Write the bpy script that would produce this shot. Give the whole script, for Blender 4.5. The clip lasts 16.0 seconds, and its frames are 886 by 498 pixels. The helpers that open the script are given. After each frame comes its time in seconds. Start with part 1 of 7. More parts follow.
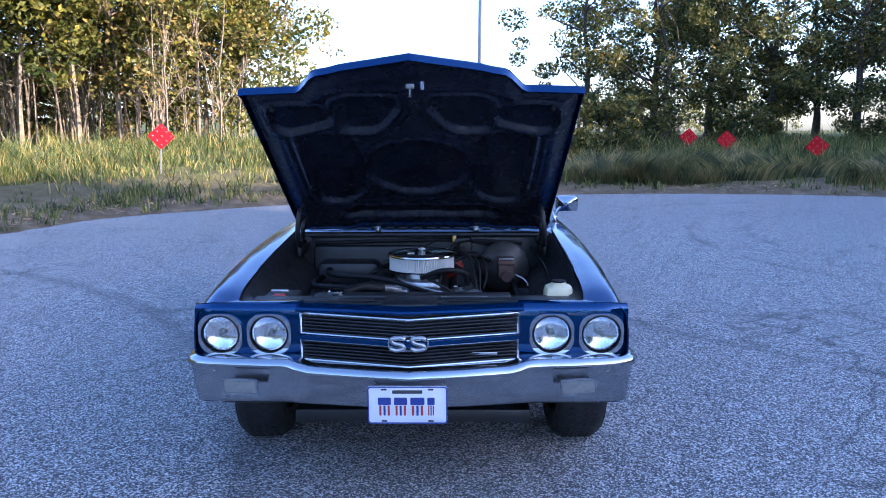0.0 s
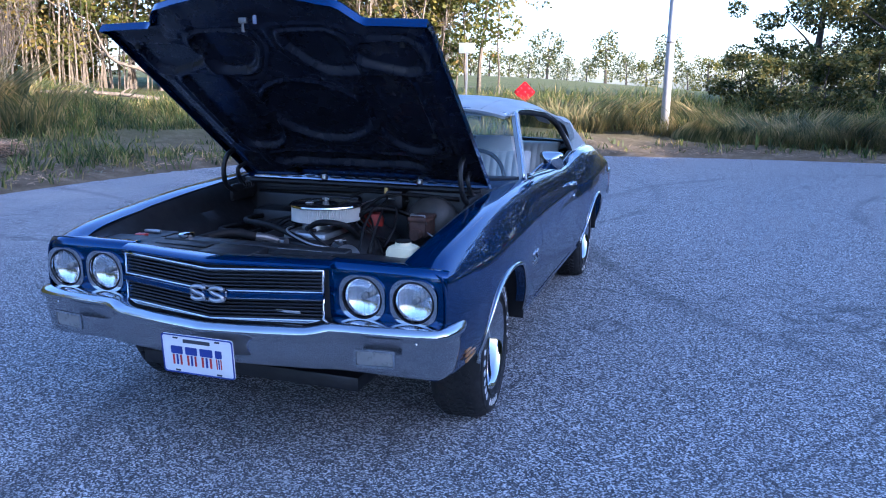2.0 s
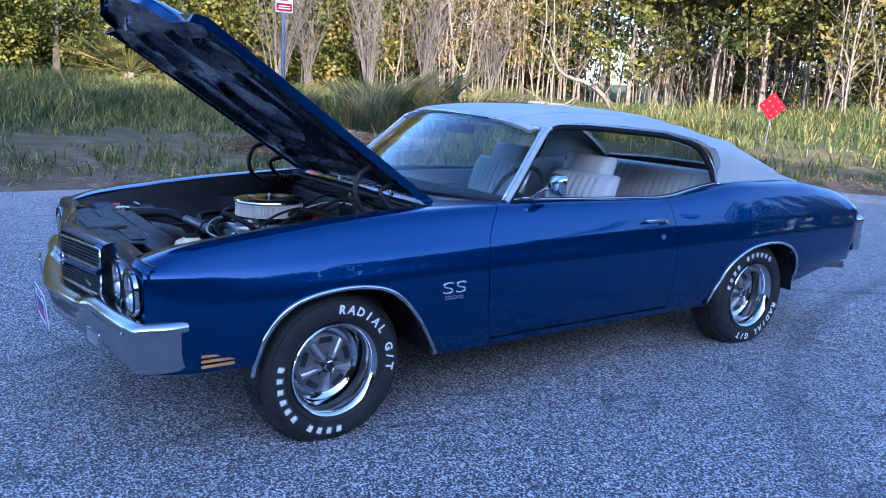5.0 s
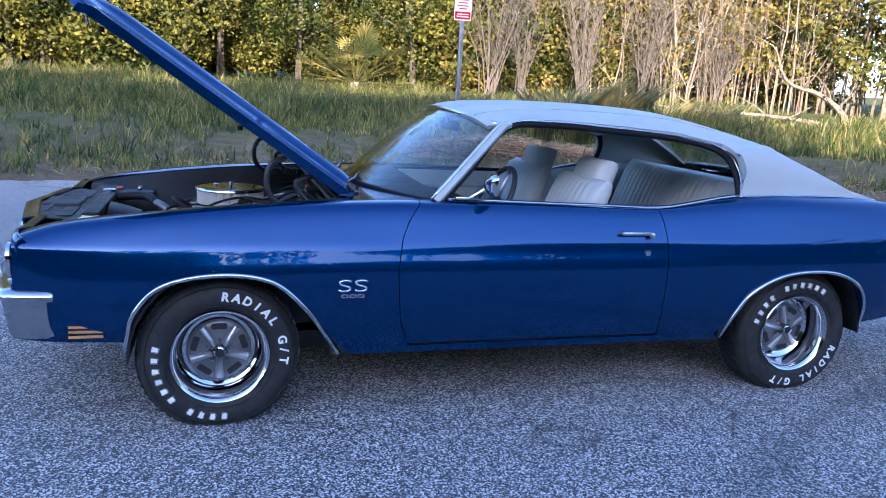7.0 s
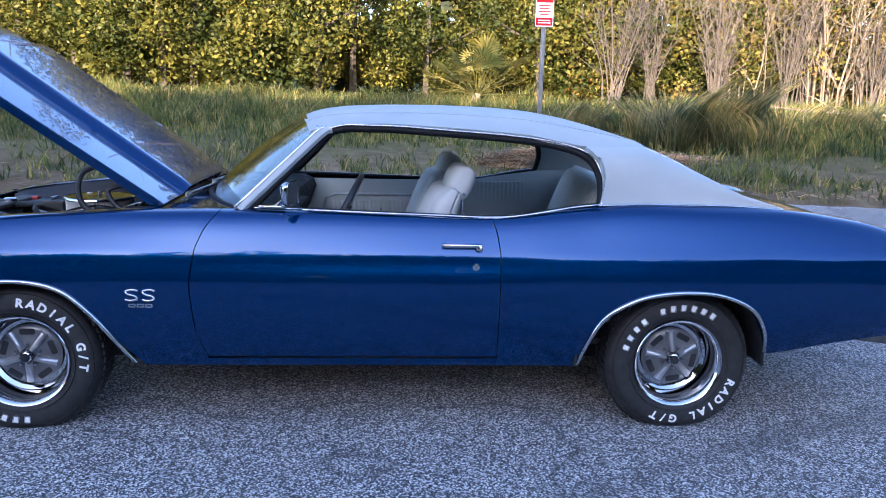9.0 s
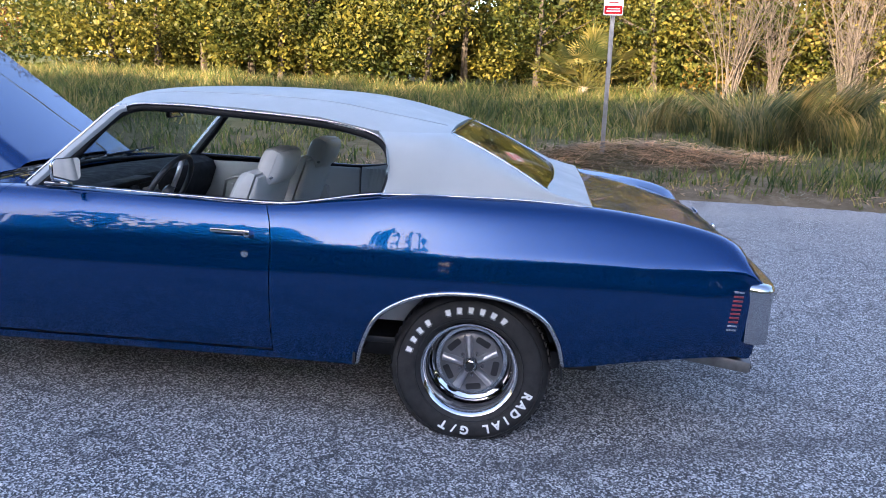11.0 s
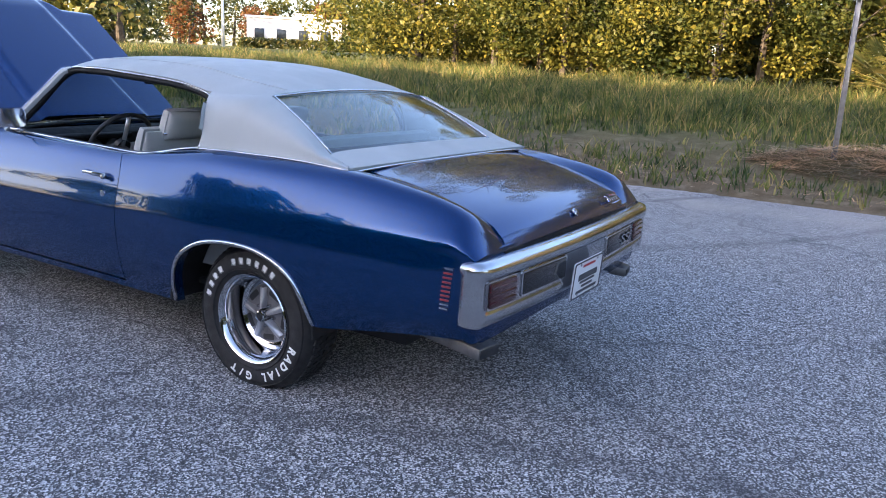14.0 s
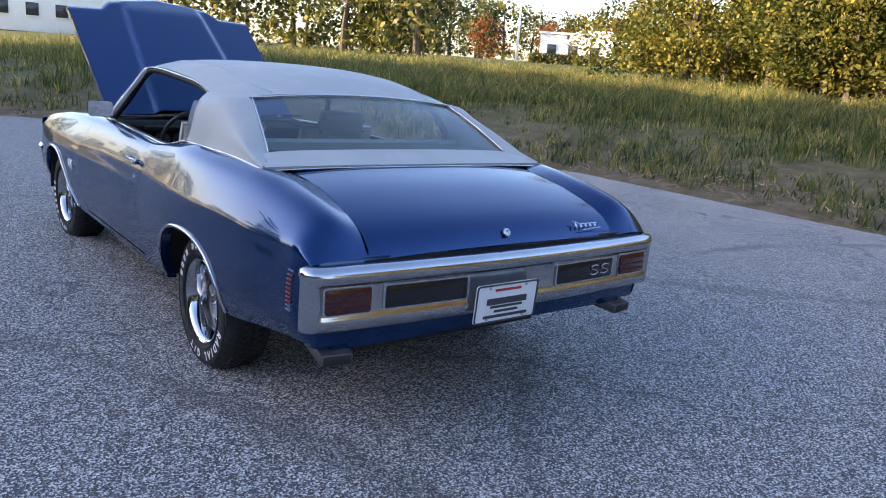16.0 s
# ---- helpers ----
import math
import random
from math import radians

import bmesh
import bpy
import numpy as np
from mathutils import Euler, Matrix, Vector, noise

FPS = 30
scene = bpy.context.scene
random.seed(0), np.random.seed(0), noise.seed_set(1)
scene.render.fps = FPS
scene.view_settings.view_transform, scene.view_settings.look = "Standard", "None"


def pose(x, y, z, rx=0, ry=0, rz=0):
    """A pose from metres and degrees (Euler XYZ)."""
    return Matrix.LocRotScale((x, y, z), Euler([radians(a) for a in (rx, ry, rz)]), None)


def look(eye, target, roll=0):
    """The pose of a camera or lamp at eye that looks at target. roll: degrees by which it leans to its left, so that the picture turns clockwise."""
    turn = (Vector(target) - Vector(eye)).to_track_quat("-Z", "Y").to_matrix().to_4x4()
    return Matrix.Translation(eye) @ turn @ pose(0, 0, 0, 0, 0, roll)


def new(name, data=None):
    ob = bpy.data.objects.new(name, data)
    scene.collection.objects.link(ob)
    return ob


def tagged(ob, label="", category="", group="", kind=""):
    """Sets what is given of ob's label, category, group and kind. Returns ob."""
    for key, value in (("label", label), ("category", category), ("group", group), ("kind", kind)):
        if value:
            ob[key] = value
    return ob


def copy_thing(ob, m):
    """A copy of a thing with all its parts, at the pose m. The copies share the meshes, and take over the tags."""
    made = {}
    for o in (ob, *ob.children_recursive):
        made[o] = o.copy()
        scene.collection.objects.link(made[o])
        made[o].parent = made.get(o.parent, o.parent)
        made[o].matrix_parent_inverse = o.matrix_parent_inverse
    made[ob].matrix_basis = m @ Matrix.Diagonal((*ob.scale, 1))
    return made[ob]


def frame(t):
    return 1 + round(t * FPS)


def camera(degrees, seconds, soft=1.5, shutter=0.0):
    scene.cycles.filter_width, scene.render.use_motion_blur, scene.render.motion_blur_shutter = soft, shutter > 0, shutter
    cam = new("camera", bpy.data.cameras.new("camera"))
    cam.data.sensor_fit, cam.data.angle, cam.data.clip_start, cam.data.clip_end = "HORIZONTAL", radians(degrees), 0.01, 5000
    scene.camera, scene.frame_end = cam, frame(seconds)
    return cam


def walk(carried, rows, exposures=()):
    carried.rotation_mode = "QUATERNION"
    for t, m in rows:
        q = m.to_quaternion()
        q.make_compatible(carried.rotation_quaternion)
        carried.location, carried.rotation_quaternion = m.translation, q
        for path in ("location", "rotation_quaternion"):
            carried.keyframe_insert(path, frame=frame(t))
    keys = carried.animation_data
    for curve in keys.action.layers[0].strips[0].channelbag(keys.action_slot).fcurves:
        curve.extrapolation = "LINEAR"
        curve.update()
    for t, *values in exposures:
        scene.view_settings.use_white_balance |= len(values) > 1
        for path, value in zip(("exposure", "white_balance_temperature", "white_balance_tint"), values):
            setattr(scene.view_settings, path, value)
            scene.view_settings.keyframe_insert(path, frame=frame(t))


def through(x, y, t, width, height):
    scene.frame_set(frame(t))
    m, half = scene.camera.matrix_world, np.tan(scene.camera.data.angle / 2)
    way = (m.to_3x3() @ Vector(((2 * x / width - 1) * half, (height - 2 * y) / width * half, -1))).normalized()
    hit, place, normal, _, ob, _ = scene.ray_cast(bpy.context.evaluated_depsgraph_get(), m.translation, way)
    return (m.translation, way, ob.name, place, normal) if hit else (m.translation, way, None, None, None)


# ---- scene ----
cam = camera(59.7, 16.0, soft=1.0)
PATH = [
    (0, (0.193, -3.782, 1.491), (0.155, -1.805, 1.192), -0.3),
    (0.5, (0.503, -3.808, 1.47), (0.36, -1.837, 1.165), -0.4),
    (1, (0.859, -3.643, 1.451), (0.571, -1.693, 1.11), -0.3),
    (1.5, (1.328, -3.461, 1.441), (0.867, -1.551, 1.069), 0.0),
    (2, (1.687, -3.233, 1.435), (1.076, -1.372, 1.026), 0.7),
    (2.5, (2.105, -2.967, 1.426), (1.303, -1.185, 1.001), 1.2),
    (3, (2.467, -2.7, 1.429), (1.484, -1.012, 1.001), 1.9),
    (3.5, (2.793, -2.403, 1.436), (1.634, -0.827, 1.02), 2.6),
    (4, (3.106, -2.089, 1.446), (1.789, -0.638, 1.046), 3.1),
    (4.5, (3.331, -1.724, 1.457), (1.855, -0.435, 1.057), 2.7),
    (5, (3.59, -1.368, 1.455), (1.982, -0.251, 1.05), 2.8),
    (5.2, (3.66, -1.221, 1.451), (2.003, -0.177, 1.043), 2.8),
    (7.3, (4.099, 0.253, 1.434), (2.201, 0.729, 1.024), 2.9),
    (7.5, (4.138, 0.426, 1.446), (2.227, 0.845, 1.033), 2.6),
    (8, (4.117, 0.814, 1.449), (2.183, 1.118, 1.038), 2.0),
    (8.5, (4.112, 1.209, 1.452), (2.165, 1.419, 1.048), 1.5),
    (9, (4.078, 1.561, 1.452), (2.122, 1.698, 1.058), 1.5),
    (9.5, (4.009, 1.886, 1.456), (2.048, 1.967, 1.07), 1.6),
    (9.7, (4.018, 2.037, 1.456), (2.057, 2.092, 1.069), 1.7),
    (11.8, (3.685, 3.723, 1.397), (1.785, 3.272, 0.966), 1.9),
    (12, (3.655, 3.88, 1.38), (1.768, 3.376, 0.949), 1.8),
    (12.5, (3.589, 4.232, 1.386), (1.738, 3.625, 0.933), 2.1),
    (13, (3.45, 4.533, 1.39), (1.641, 3.813, 0.93), 2.6),
    (13.5, (3.342, 4.896, 1.395), (1.595, 4.035, 0.941), 2.9),
    (14, (3.174, 5.185, 1.391), (1.505, 4.181, 0.938), 2.9),
    (14.5, (2.955, 5.464, 1.389), (1.379, 4.318, 0.937), 3.3),
    (15, (2.712, 5.758, 1.399), (1.245, 4.477, 0.941), 3.9),
    (15.5, (2.414, 5.977, 1.431), (1.078, 4.563, 0.968), 4.3),
    (16, (2.117, 6.244, 1.451), (0.92, 4.71, 0.992), 4.6),
]
walk(cam, [(t, look(eye, target, roll)) for t, eye, target, roll in PATH], exposures=[(0, 2.28, 5050, 24), (1.5, 2.08, 4850, 24), (5, 2.2, 4650, 22), (7.5, 2.4, 5250, 22), (9.5, 2.45, 5600, 22), (12, 2.52, 6400, 22), (16, 2.05, 6300, 22)])

# ---- world and sun: low evening sun, the lot lies in the shade of the woods ----
SUN_AZ, SUN_EL = math.atan2(0.93, -0.36), radians(15)
world = bpy.data.worlds.new("evening_sky")
scene.world = world
world.use_nodes = True
wn = world.node_tree
sky = wn.nodes.new("ShaderNodeTexSky")
sky.sky_type, sky.sun_disc = "NISHITA", False
sky.sun_elevation, sky.sun_rotation = SUN_EL, SUN_AZ
sky.air_density, sky.dust_density, sky.ozone_density = 1.0, 1.6, 1.5
wn.links.new(sky.outputs[0], wn.nodes["Background"].inputs[0])
wn.nodes["Background"].inputs[1].default_value = 0.15
sun_to = Vector((math.sin(SUN_AZ) * math.cos(SUN_EL), math.cos(SUN_AZ) * math.cos(SUN_EL), math.sin(SUN_EL)))
sun = new("sun", bpy.data.lights.new("sun", "SUN"))
sun.data.energy, sun.data.angle, sun.data.color = 5.0, radians(0.6), (1.0, 0.78, 0.47)
sun.matrix_world = look((0, 0, 60), Vector((0, 0, 60)) - sun_to)


# ---- materials ----
def material(name, base=(0.5, 0.5, 0.5), rough=0.5, metal=0.0, coat=0.0, spec=0.5):
    m = bpy.data.materials.new(name)
    m.use_nodes = True
    b = m.node_tree.nodes["Principled BSDF"]
    b.inputs["Base Color"].default_value = (*base, 1)
    b.inputs["Roughness"].default_value = rough
    b.inputs["Metallic"].default_value = metal
    b.inputs["Coat Weight"].default_value = coat
    b.inputs["Coat Roughness"].default_value = 0.03
    b.inputs["Specular IOR Level"].default_value = spec
    return m


def node(m, kind, **values):
    n = m.node_tree.nodes.new(kind)
    for key, value in values.items():
        n.inputs[key.replace("_", " ")].default_value = value
    return n


def wire(m, a, b):
    m.node_tree.links.new(a, b)


def shader(m):
    return m.node_tree.nodes["Principled BSDF"]


def coords(m, kind="Object"):
    return m.node_tree.nodes.new("ShaderNodeTexCoord").outputs[kind]


def ramp(m, source, *stops):
    n = m.node_tree.nodes.new("ShaderNodeValToRGB")
    e = n.color_ramp.elements
    while len(e) < len(stops):
        e.new(0.5)
    for el, (p, c) in zip(e, stops):
        el.position, el.color = p, (*c, 1)
    wire(m, source, n.inputs[0])
    return n.outputs[0]


def noisy(m, scale, detail=4.0, rough=0.6, where=None):
    n = node(m, "ShaderNodeTexNoise", Scale=scale, Detail=detail, Roughness=rough)
    wire(m, where if where else coords(m), n.inputs["Vector"])
    return n.outputs["Fac"]


def mixed(m, fac, a, b, blend="MIX"):
    n = m.node_tree.nodes.new("ShaderNodeMix")
    n.data_type, n.blend_type = "RGBA", blend
    for socket, value in ((n.inputs[0], fac), (n.inputs[6], a), (n.inputs[7], b)):
        if isinstance(value, (tuple, float, int)):
            socket.default_value = (*value, 1) if isinstance(value, tuple) else value
        else:
            wire(m, value, socket)
    return n.outputs[2]


def bumped(m, height, strength=0.3, distance=0.01):
    b = node(m, "ShaderNodeBump", Strength=strength, Distance=distance)
    wire(m, height, b.inputs["Height"])
    wire(m, b.outputs[0], shader(m).inputs["Normal"])


def worn(name, base, rough, metal=0.0, scale=6.0, vary=0.25, grain=0.0, grain_scale=200.0, coat=0.0, spec=0.5):
    """A plain surface with large soft stains, roughness variation and a fine grain."""
    m = material(name, base, rough, metal, coat, spec)
    f = noisy(m, scale)
    dark = tuple(c * (1 - vary) for c in base)
    light = tuple(min(1, c * (1 + vary)) for c in base)
    wire(m, ramp(m, f, (0.3, dark), (0.7, light)), shader(m).inputs["Base Color"])
    wire(m, ramp(m, noisy(m, scale * 3.1), (0.3, (rough * 0.8,) * 3), (0.75, (min(1, rough * 1.25),) * 3)), shader(m).inputs["Roughness"])
    if grain:
        bumped(m, noisy(m, grain_scale, 2.0), grain, 0.002)
    return m


def paint_material():
    m = material("blue_metallic_paint", (0.0002, 0.031, 0.122), 0.17, 0.68, 0.7, 0.0)
    f = noisy(m, 900.0, 1.0)
    wire(m, ramp(m, f, (0.35, (0.0001, 0.0235, 0.091)), (0.7, (0.0002, 0.041, 0.156))), shader(m).inputs["Base Color"])
    wire(m, ramp(m, noisy(m, 3.0), (0.3, (0.012,) * 3), (0.8, (0.035,) * 3)), shader(m).inputs["Coat Roughness"])
    return m


def asphalt_material():
    m = material("old_asphalt", rough=0.85)
    where = coords(m)
    def chips(scale, *stops):
        v = node(m, "ShaderNodeTexVoronoi", Scale=scale)
        wire(m, where, v.inputs["Vector"])
        rgb = m.node_tree.nodes.new("ShaderNodeSeparateColor")
        wire(m, v.outputs["Color"], rgb.inputs[0])
        return ramp(m, rgb.outputs[0], *stops), v
    coarse, v = chips(150.0, (0.0, (0.008, 0.008, 0.009)), (0.52, (0.03, 0.03, 0.033)), (0.60, (0.20, 0.20, 0.205)), (0.78, (0.58, 0.57, 0.57)), (1.0, (0.95, 0.94, 0.92)))
    small, _ = chips(260.0, (0.0, (0.02, 0.02, 0.022)), (0.5, (0.08, 0.08, 0.084)), (0.75, (0.34, 0.335, 0.33)), (1.0, (0.72, 0.71, 0.70)))
    fine = noisy(m, 9.0, 5.0, 0.75, where)
    big = noisy(m, 0.35, 5.0, 0.6, where)
    c = mixed(m, 0.25, coarse, small)
    c = mixed(m, ramp(m, fine, (0.45, (0, 0, 0)), (0.75, (0.45,) * 3)), c, (0.06, 0.06, 0.064))
    c = mixed(m, ramp(m, big, (0.35, (0.0,) * 3), (0.7, (0.16,) * 3)), c, (0.24, 0.235, 0.235))
    # paler warm-grey noise patches, stronger towards the western edge
    part_x = m.node_tree.nodes.new("ShaderNodeSeparateXYZ")
    wire(m, where, part_x.inputs[0])
    west = node(m, "ShaderNodeMapRange", From_Min=-3.2, From_Max=-6.6)
    wire(m, part_x.outputs[0], west.inputs["Value"])
    cloud = ramp(m, noisy(m, 0.7, 5.0, 0.65, where), (0.40, (0.0,) * 3), (0.62, (0.62,) * 3))
    c = mixed(m, mixed(m, 1.0, west.outputs[0], cloud, "MULTIPLY"), c, (0.40, 0.36, 0.33))
    # faint arcs left by tyres that turned in the circle
    sep = m.node_tree.nodes.new("ShaderNodeSeparateXYZ")
    wire(m, where, sep.inputs[0])
    wob = noisy(m, 0.8, 2.0, 0.5, where)
    for cx, cy, r, w in ((8.5, 6.5, 5.0, 0.10), (8.6, 6.7, 4.2, 0.08), (7.0, 6.0, 6.6, 0.12), (-9.0, -3.0, 8.6, 0.15), (-4.0, 7.5, 5.2, 0.09), (9.5, 8.0, 2.6, 0.08)):
        d = m.node_tree.nodes.new("ShaderNodeVectorMath")
        d.operation = "DISTANCE"
        d.inputs[1].default_value = (cx, cy, 0)
        wire(m, where, d.inputs[0])
        a = m.node_tree.nodes.new("ShaderNodeMath")
        a.operation, a.inputs[1].default_value = "SUBTRACT", r
        wire(m, d.outputs["Value"], a.inputs[0])
        b = m.node_tree.nodes.new("ShaderNodeMath")
        b.operation = "ABSOLUTE"
        wire(m, a.outputs[0], b.inputs[0])
        k = m.node_tree.nodes.new("ShaderNodeMath")
        k.operation, k.inputs[1].default_value = "MULTIPLY_ADD", 0.35
        wire(m, wob, k.inputs[0])
        wire(m, b.outputs[0], k.inputs[2])
        mark = ramp(m, k.outputs[0], (0.16, (0.4,) * 3), (0.16 + w, (0.0,) * 3))
        c = mixed(m, mark, c, (0.045, 0.045, 0.05))
    # thin cracks
    cr = node(m, "ShaderNodeTexVoronoi", Scale=0.22)
    cr.feature = "DISTANCE_TO_EDGE"
    warp = m.node_tree.nodes.new("ShaderNodeTexNoise")
    warp.inputs["Scale"].default_value = 1.6
    wire(m, where, warp.inputs["Vector"])
    add = m.node_tree.nodes.new("ShaderNodeVectorMath")
    add.operation = "ADD"
    wire(m, where, add.inputs[0])
    wire(m, warp.outputs["Color"], add.inputs[1])
    wire(m, add.outputs[0], cr.inputs["Vector"])
    c = mixed(m, ramp(m, cr.outputs["Distance"], (0.0, (0.55,) * 3), (0.006, (0.0,) * 3)), c, (0.03, 0.03, 0.033))
    wire(m, c, shader(m).inputs["Base Color"])
    bumped(m, v.outputs["Distance"], 0.9, 0.006)
    return m


def ground_material():
    m = material("sandy_grass_ground", rough=0.95, spec=0.1)
    at = m.node_tree.nodes.new("ShaderNodeAttribute")
    at.attribute_name = "off_road"
    where = coords(m)
    sand = ramp(m, noisy(m, 3.0, 6.0, 0.7, where), (0.3, (0.085, 0.062, 0.034)), (0.55, (0.155, 0.118, 0.075)), (0.75, (0.26, 0.205, 0.145)))
    turf = ramp(m, noisy(m, 1.1, 6.0, 0.7, where), (0.3, (0.05, 0.065, 0.02)), (0.55, (0.10, 0.11, 0.04)), (0.75, (0.20, 0.17, 0.075)))
    far = ramp(m, at.outputs["Fac"], (0.05, (0.0,) * 3), (0.55, (1.0,) * 3))
    patch = ramp(m, noisy(m, 0.45, 5.0, 0.65, where), (0.32, (0.05,) * 3), (0.46, (1.0,) * 3))
    c = mixed(m, mixed(m, 1.0, far, patch, "MULTIPLY"), sand, turf)
    wire(m, c, shader(m).inputs["Base Color"])
    bumped(m, noisy(m, 30.0, 5.0, 0.7, where), 0.6, 0.03)
    return m


def leaf_material(name, a, b, c, through=0.42, patch=0.9):
    m = material(name, rough=0.55, spec=0.3)
    geo = m.node_tree.nodes.new("ShaderNodeNewGeometry")
    leaf = ramp(m, geo.outputs["Random Per Island"], (0.0, a), (0.5, b), (1.0, c))
    # broad noise patches shift the leaf colour from darker green to lighter yellow
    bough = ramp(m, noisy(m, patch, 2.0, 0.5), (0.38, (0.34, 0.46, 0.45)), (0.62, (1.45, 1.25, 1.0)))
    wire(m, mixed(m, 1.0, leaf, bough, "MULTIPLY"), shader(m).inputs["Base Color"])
    t = m.node_tree.nodes.new("ShaderNodeBsdfTranslucent")
    wire(m, shader(m).inputs["Base Color"].links[0].from_socket, t.inputs["Color"])
    mix = m.node_tree.nodes.new("ShaderNodeMixShader")
    mix.inputs[0].default_value = through
    wire(m, shader(m).outputs[0], mix.inputs[1])
    wire(m, t.outputs[0], mix.inputs[2])
    wire(m, mix.outputs[0], m.node_tree.nodes["Material Output"].inputs["Surface"])
    return m


def bark_material(name, a, b):
    m = material(name, rough=0.9, spec=0.2)
    f = noisy(m, 7.0, 6.0, 0.7)
    wire(m, ramp(m, f, (0.3, a), (0.7, b)), shader(m).inputs["Base Color"])
    bumped(m, noisy(m, 40.0, 4.0), 0.6, 0.01)
    return m


def glass_material(name, tint, gloss=0.05):
    """A thin pane: what lies behind shows through, the sky shows on it."""
    m = bpy.data.materials.new(name)
    m.use_nodes = True
    nt = m.node_tree
    nt.nodes.remove(nt.nodes["Principled BSDF"])
    tr = nt.nodes.new("ShaderNodeBsdfTransparent")
    tr.inputs[0].default_value = (*tint, 1)
    gl = nt.nodes.new("ShaderNodeBsdfGlossy")
    gl.inputs["Roughness"].default_value = 0.015
    face = nt.nodes.new("ShaderNodeLayerWeight")
    face.inputs[0].default_value = 0.5
    power = nt.nodes.new("ShaderNodeMath")
    power.operation, power.inputs[1].default_value = "POWER", 4.0
    nt.links.new(face.outputs["Facing"], power.inputs[0])
    fac = nt.nodes.new("ShaderNodeMath")
    fac.operation, fac.use_clamp = "MULTIPLY_ADD", True
    fac.inputs[1].default_value, fac.inputs[2].default_value = 0.85, gloss
    nt.links.new(power.outputs[0], fac.inputs[0])
    mix = nt.nodes.new("ShaderNodeMixShader")
    nt.links.new(fac.outputs[0], mix.inputs[0])
    nt.links.new(tr.outputs[0], mix.inputs[1])
    nt.links.new(gl.outputs[0], mix.inputs[2])
    nt.links.new(mix.outputs[0], nt.nodes["Material Output"].inputs["Surface"])
    return m


PAINT = paint_material()
ARGENT = worn("dark_argent", (0.17, 0.17, 0.175), 0.38, 0.6, 10.0, 0.2)
CHROME = worn("chrome", (0.55, 0.56, 0.58), 0.07, 1.0, 4.0, 0.06)
BUMPER = worn("weathered_bumper_chrome", (0.47, 0.48, 0.50), 0.17, 1.0, 3.0, 0.12)
SILVER = worn("lamp_silver", (0.80, 0.82, 0.85), 0.16, 0.95, 10.0, 0.05)
STEEL = worn("argent_steel", (0.42, 0.42, 0.43), 0.35, 0.85, 8.0, 0.15)
DULL = worn("dull_pipe_steel", (0.16, 0.16, 0.16), 0.45, 0.7, 12.0, 0.35)
VINYL = worn("white_vinyl", (0.355, 0.378, 0.375), 0.55, 0.0, 3.0, 0.05, 0.25, 350.0)
RUBBER = worn("tyre_rubber", (0.013, 0.013, 0.014), 0.7, 0.0, 9.0, 0.3, 0.2, 300.0)
LETTER = worn("raised_white_letter", (0.78, 0.78, 0.76), 0.6, 0.0, 30.0, 0.08)
BLACK = worn("satin_black", (0.014, 0.015, 0.017), 0.5, 0.0, 5.0, 0.4)
GLOSSBLACK = worn("black_insert_lid_reflection", (0.012, 0.012, 0.014), 0.12, 0.0, 8.0, 0.3)
DASHPAD = worn("black_dash_pad", (0.008, 0.008, 0.009), 0.75, 0.0, 6.0, 0.3, 0.2, 200.0, spec=0.15)
SEAL = worn("black_seal", (0.009, 0.009, 0.010), 0.6, 0.0, 12.0, 0.2, spec=0.2)
BAY = worn("dusty_black_metal", (0.009, 0.009, 0.0105), 0.5, 0.0, 7.0, 0.5, 0.3, 60.0)
HOODUNDER = worn("hood_underside_black", (0.012, 0.014, 0.024), 0.27, 0.0, 4.0, 0.3, 0.05, 40.0)
TRIM = worn("pearl_seat_vinyl", (0.43, 0.435, 0.42), 0.45, 0.0, 4.0, 0.06, 0.15, 250.0)
GLASS = glass_material("window_glass", (0.86, 0.92, 0.92), 0.045)
LAMPGLASS = glass_material("lamp_glass", (0.95, 0.96, 0.97), 0.04)
REDSLOT = worn("red_marker", (0.22, 0.018, 0.016), 0.3, 0.0, 20.0, 0.2, coat=0.5)
AMBER = worn("amber_marker", (0.42, 0.20, 0.06), 0.35, 0.0, 20.0, 0.2, coat=0.4)
REDLENS = worn("red_lens", (0.055, 0.006, 0.007), 0.15, 0.0, 20.0, 0.2, coat=0.6)
SMOKE = worn("frosted_lens", (0.19, 0.19, 0.185), 0.3, 0.0, 20.0, 0.15, coat=0.5)
PLATE = worn("plate_white", (0.72, 0.72, 0.72), 0.4, 0.0, 10.0, 0.05)
INKBLUE = worn("plate_blue", (0.03, 0.05, 0.25), 0.5)
INKRED = worn("plate_red", (0.45, 0.04, 0.04), 0.5)
INKDARK = worn("plate_dark", (0.05, 0.05, 0.06), 0.5)
RUST = worn("rusty_iron", (0.07, 0.038, 0.028), 0.75, 0.3, 15.0, 0.5, 0.4, 90.0)
BOOSTER = worn("dark_booster_shell", (0.060, 0.055, 0.050), 0.5, 0.3, 9.0, 0.4)
PAPER = worn("filter_paper", (0.48, 0.47, 0.44), 0.9, 0.0, 20.0, 0.1)
RESERVOIR = worn("yellowed_plastic", (0.60, 0.55, 0.36), 0.5, 0.0, 8.0, 0.12)
ENGRED = worn("engine_red", (0.34, 0.03, 0.02), 0.45, 0.0, 12.0, 0.3)
BRASS = worn("brass_fitting", (0.45, 0.30, 0.10), 0.4, 0.8, 15.0, 0.3)
ASPHALT = asphalt_material()
GROUND = ground_material()
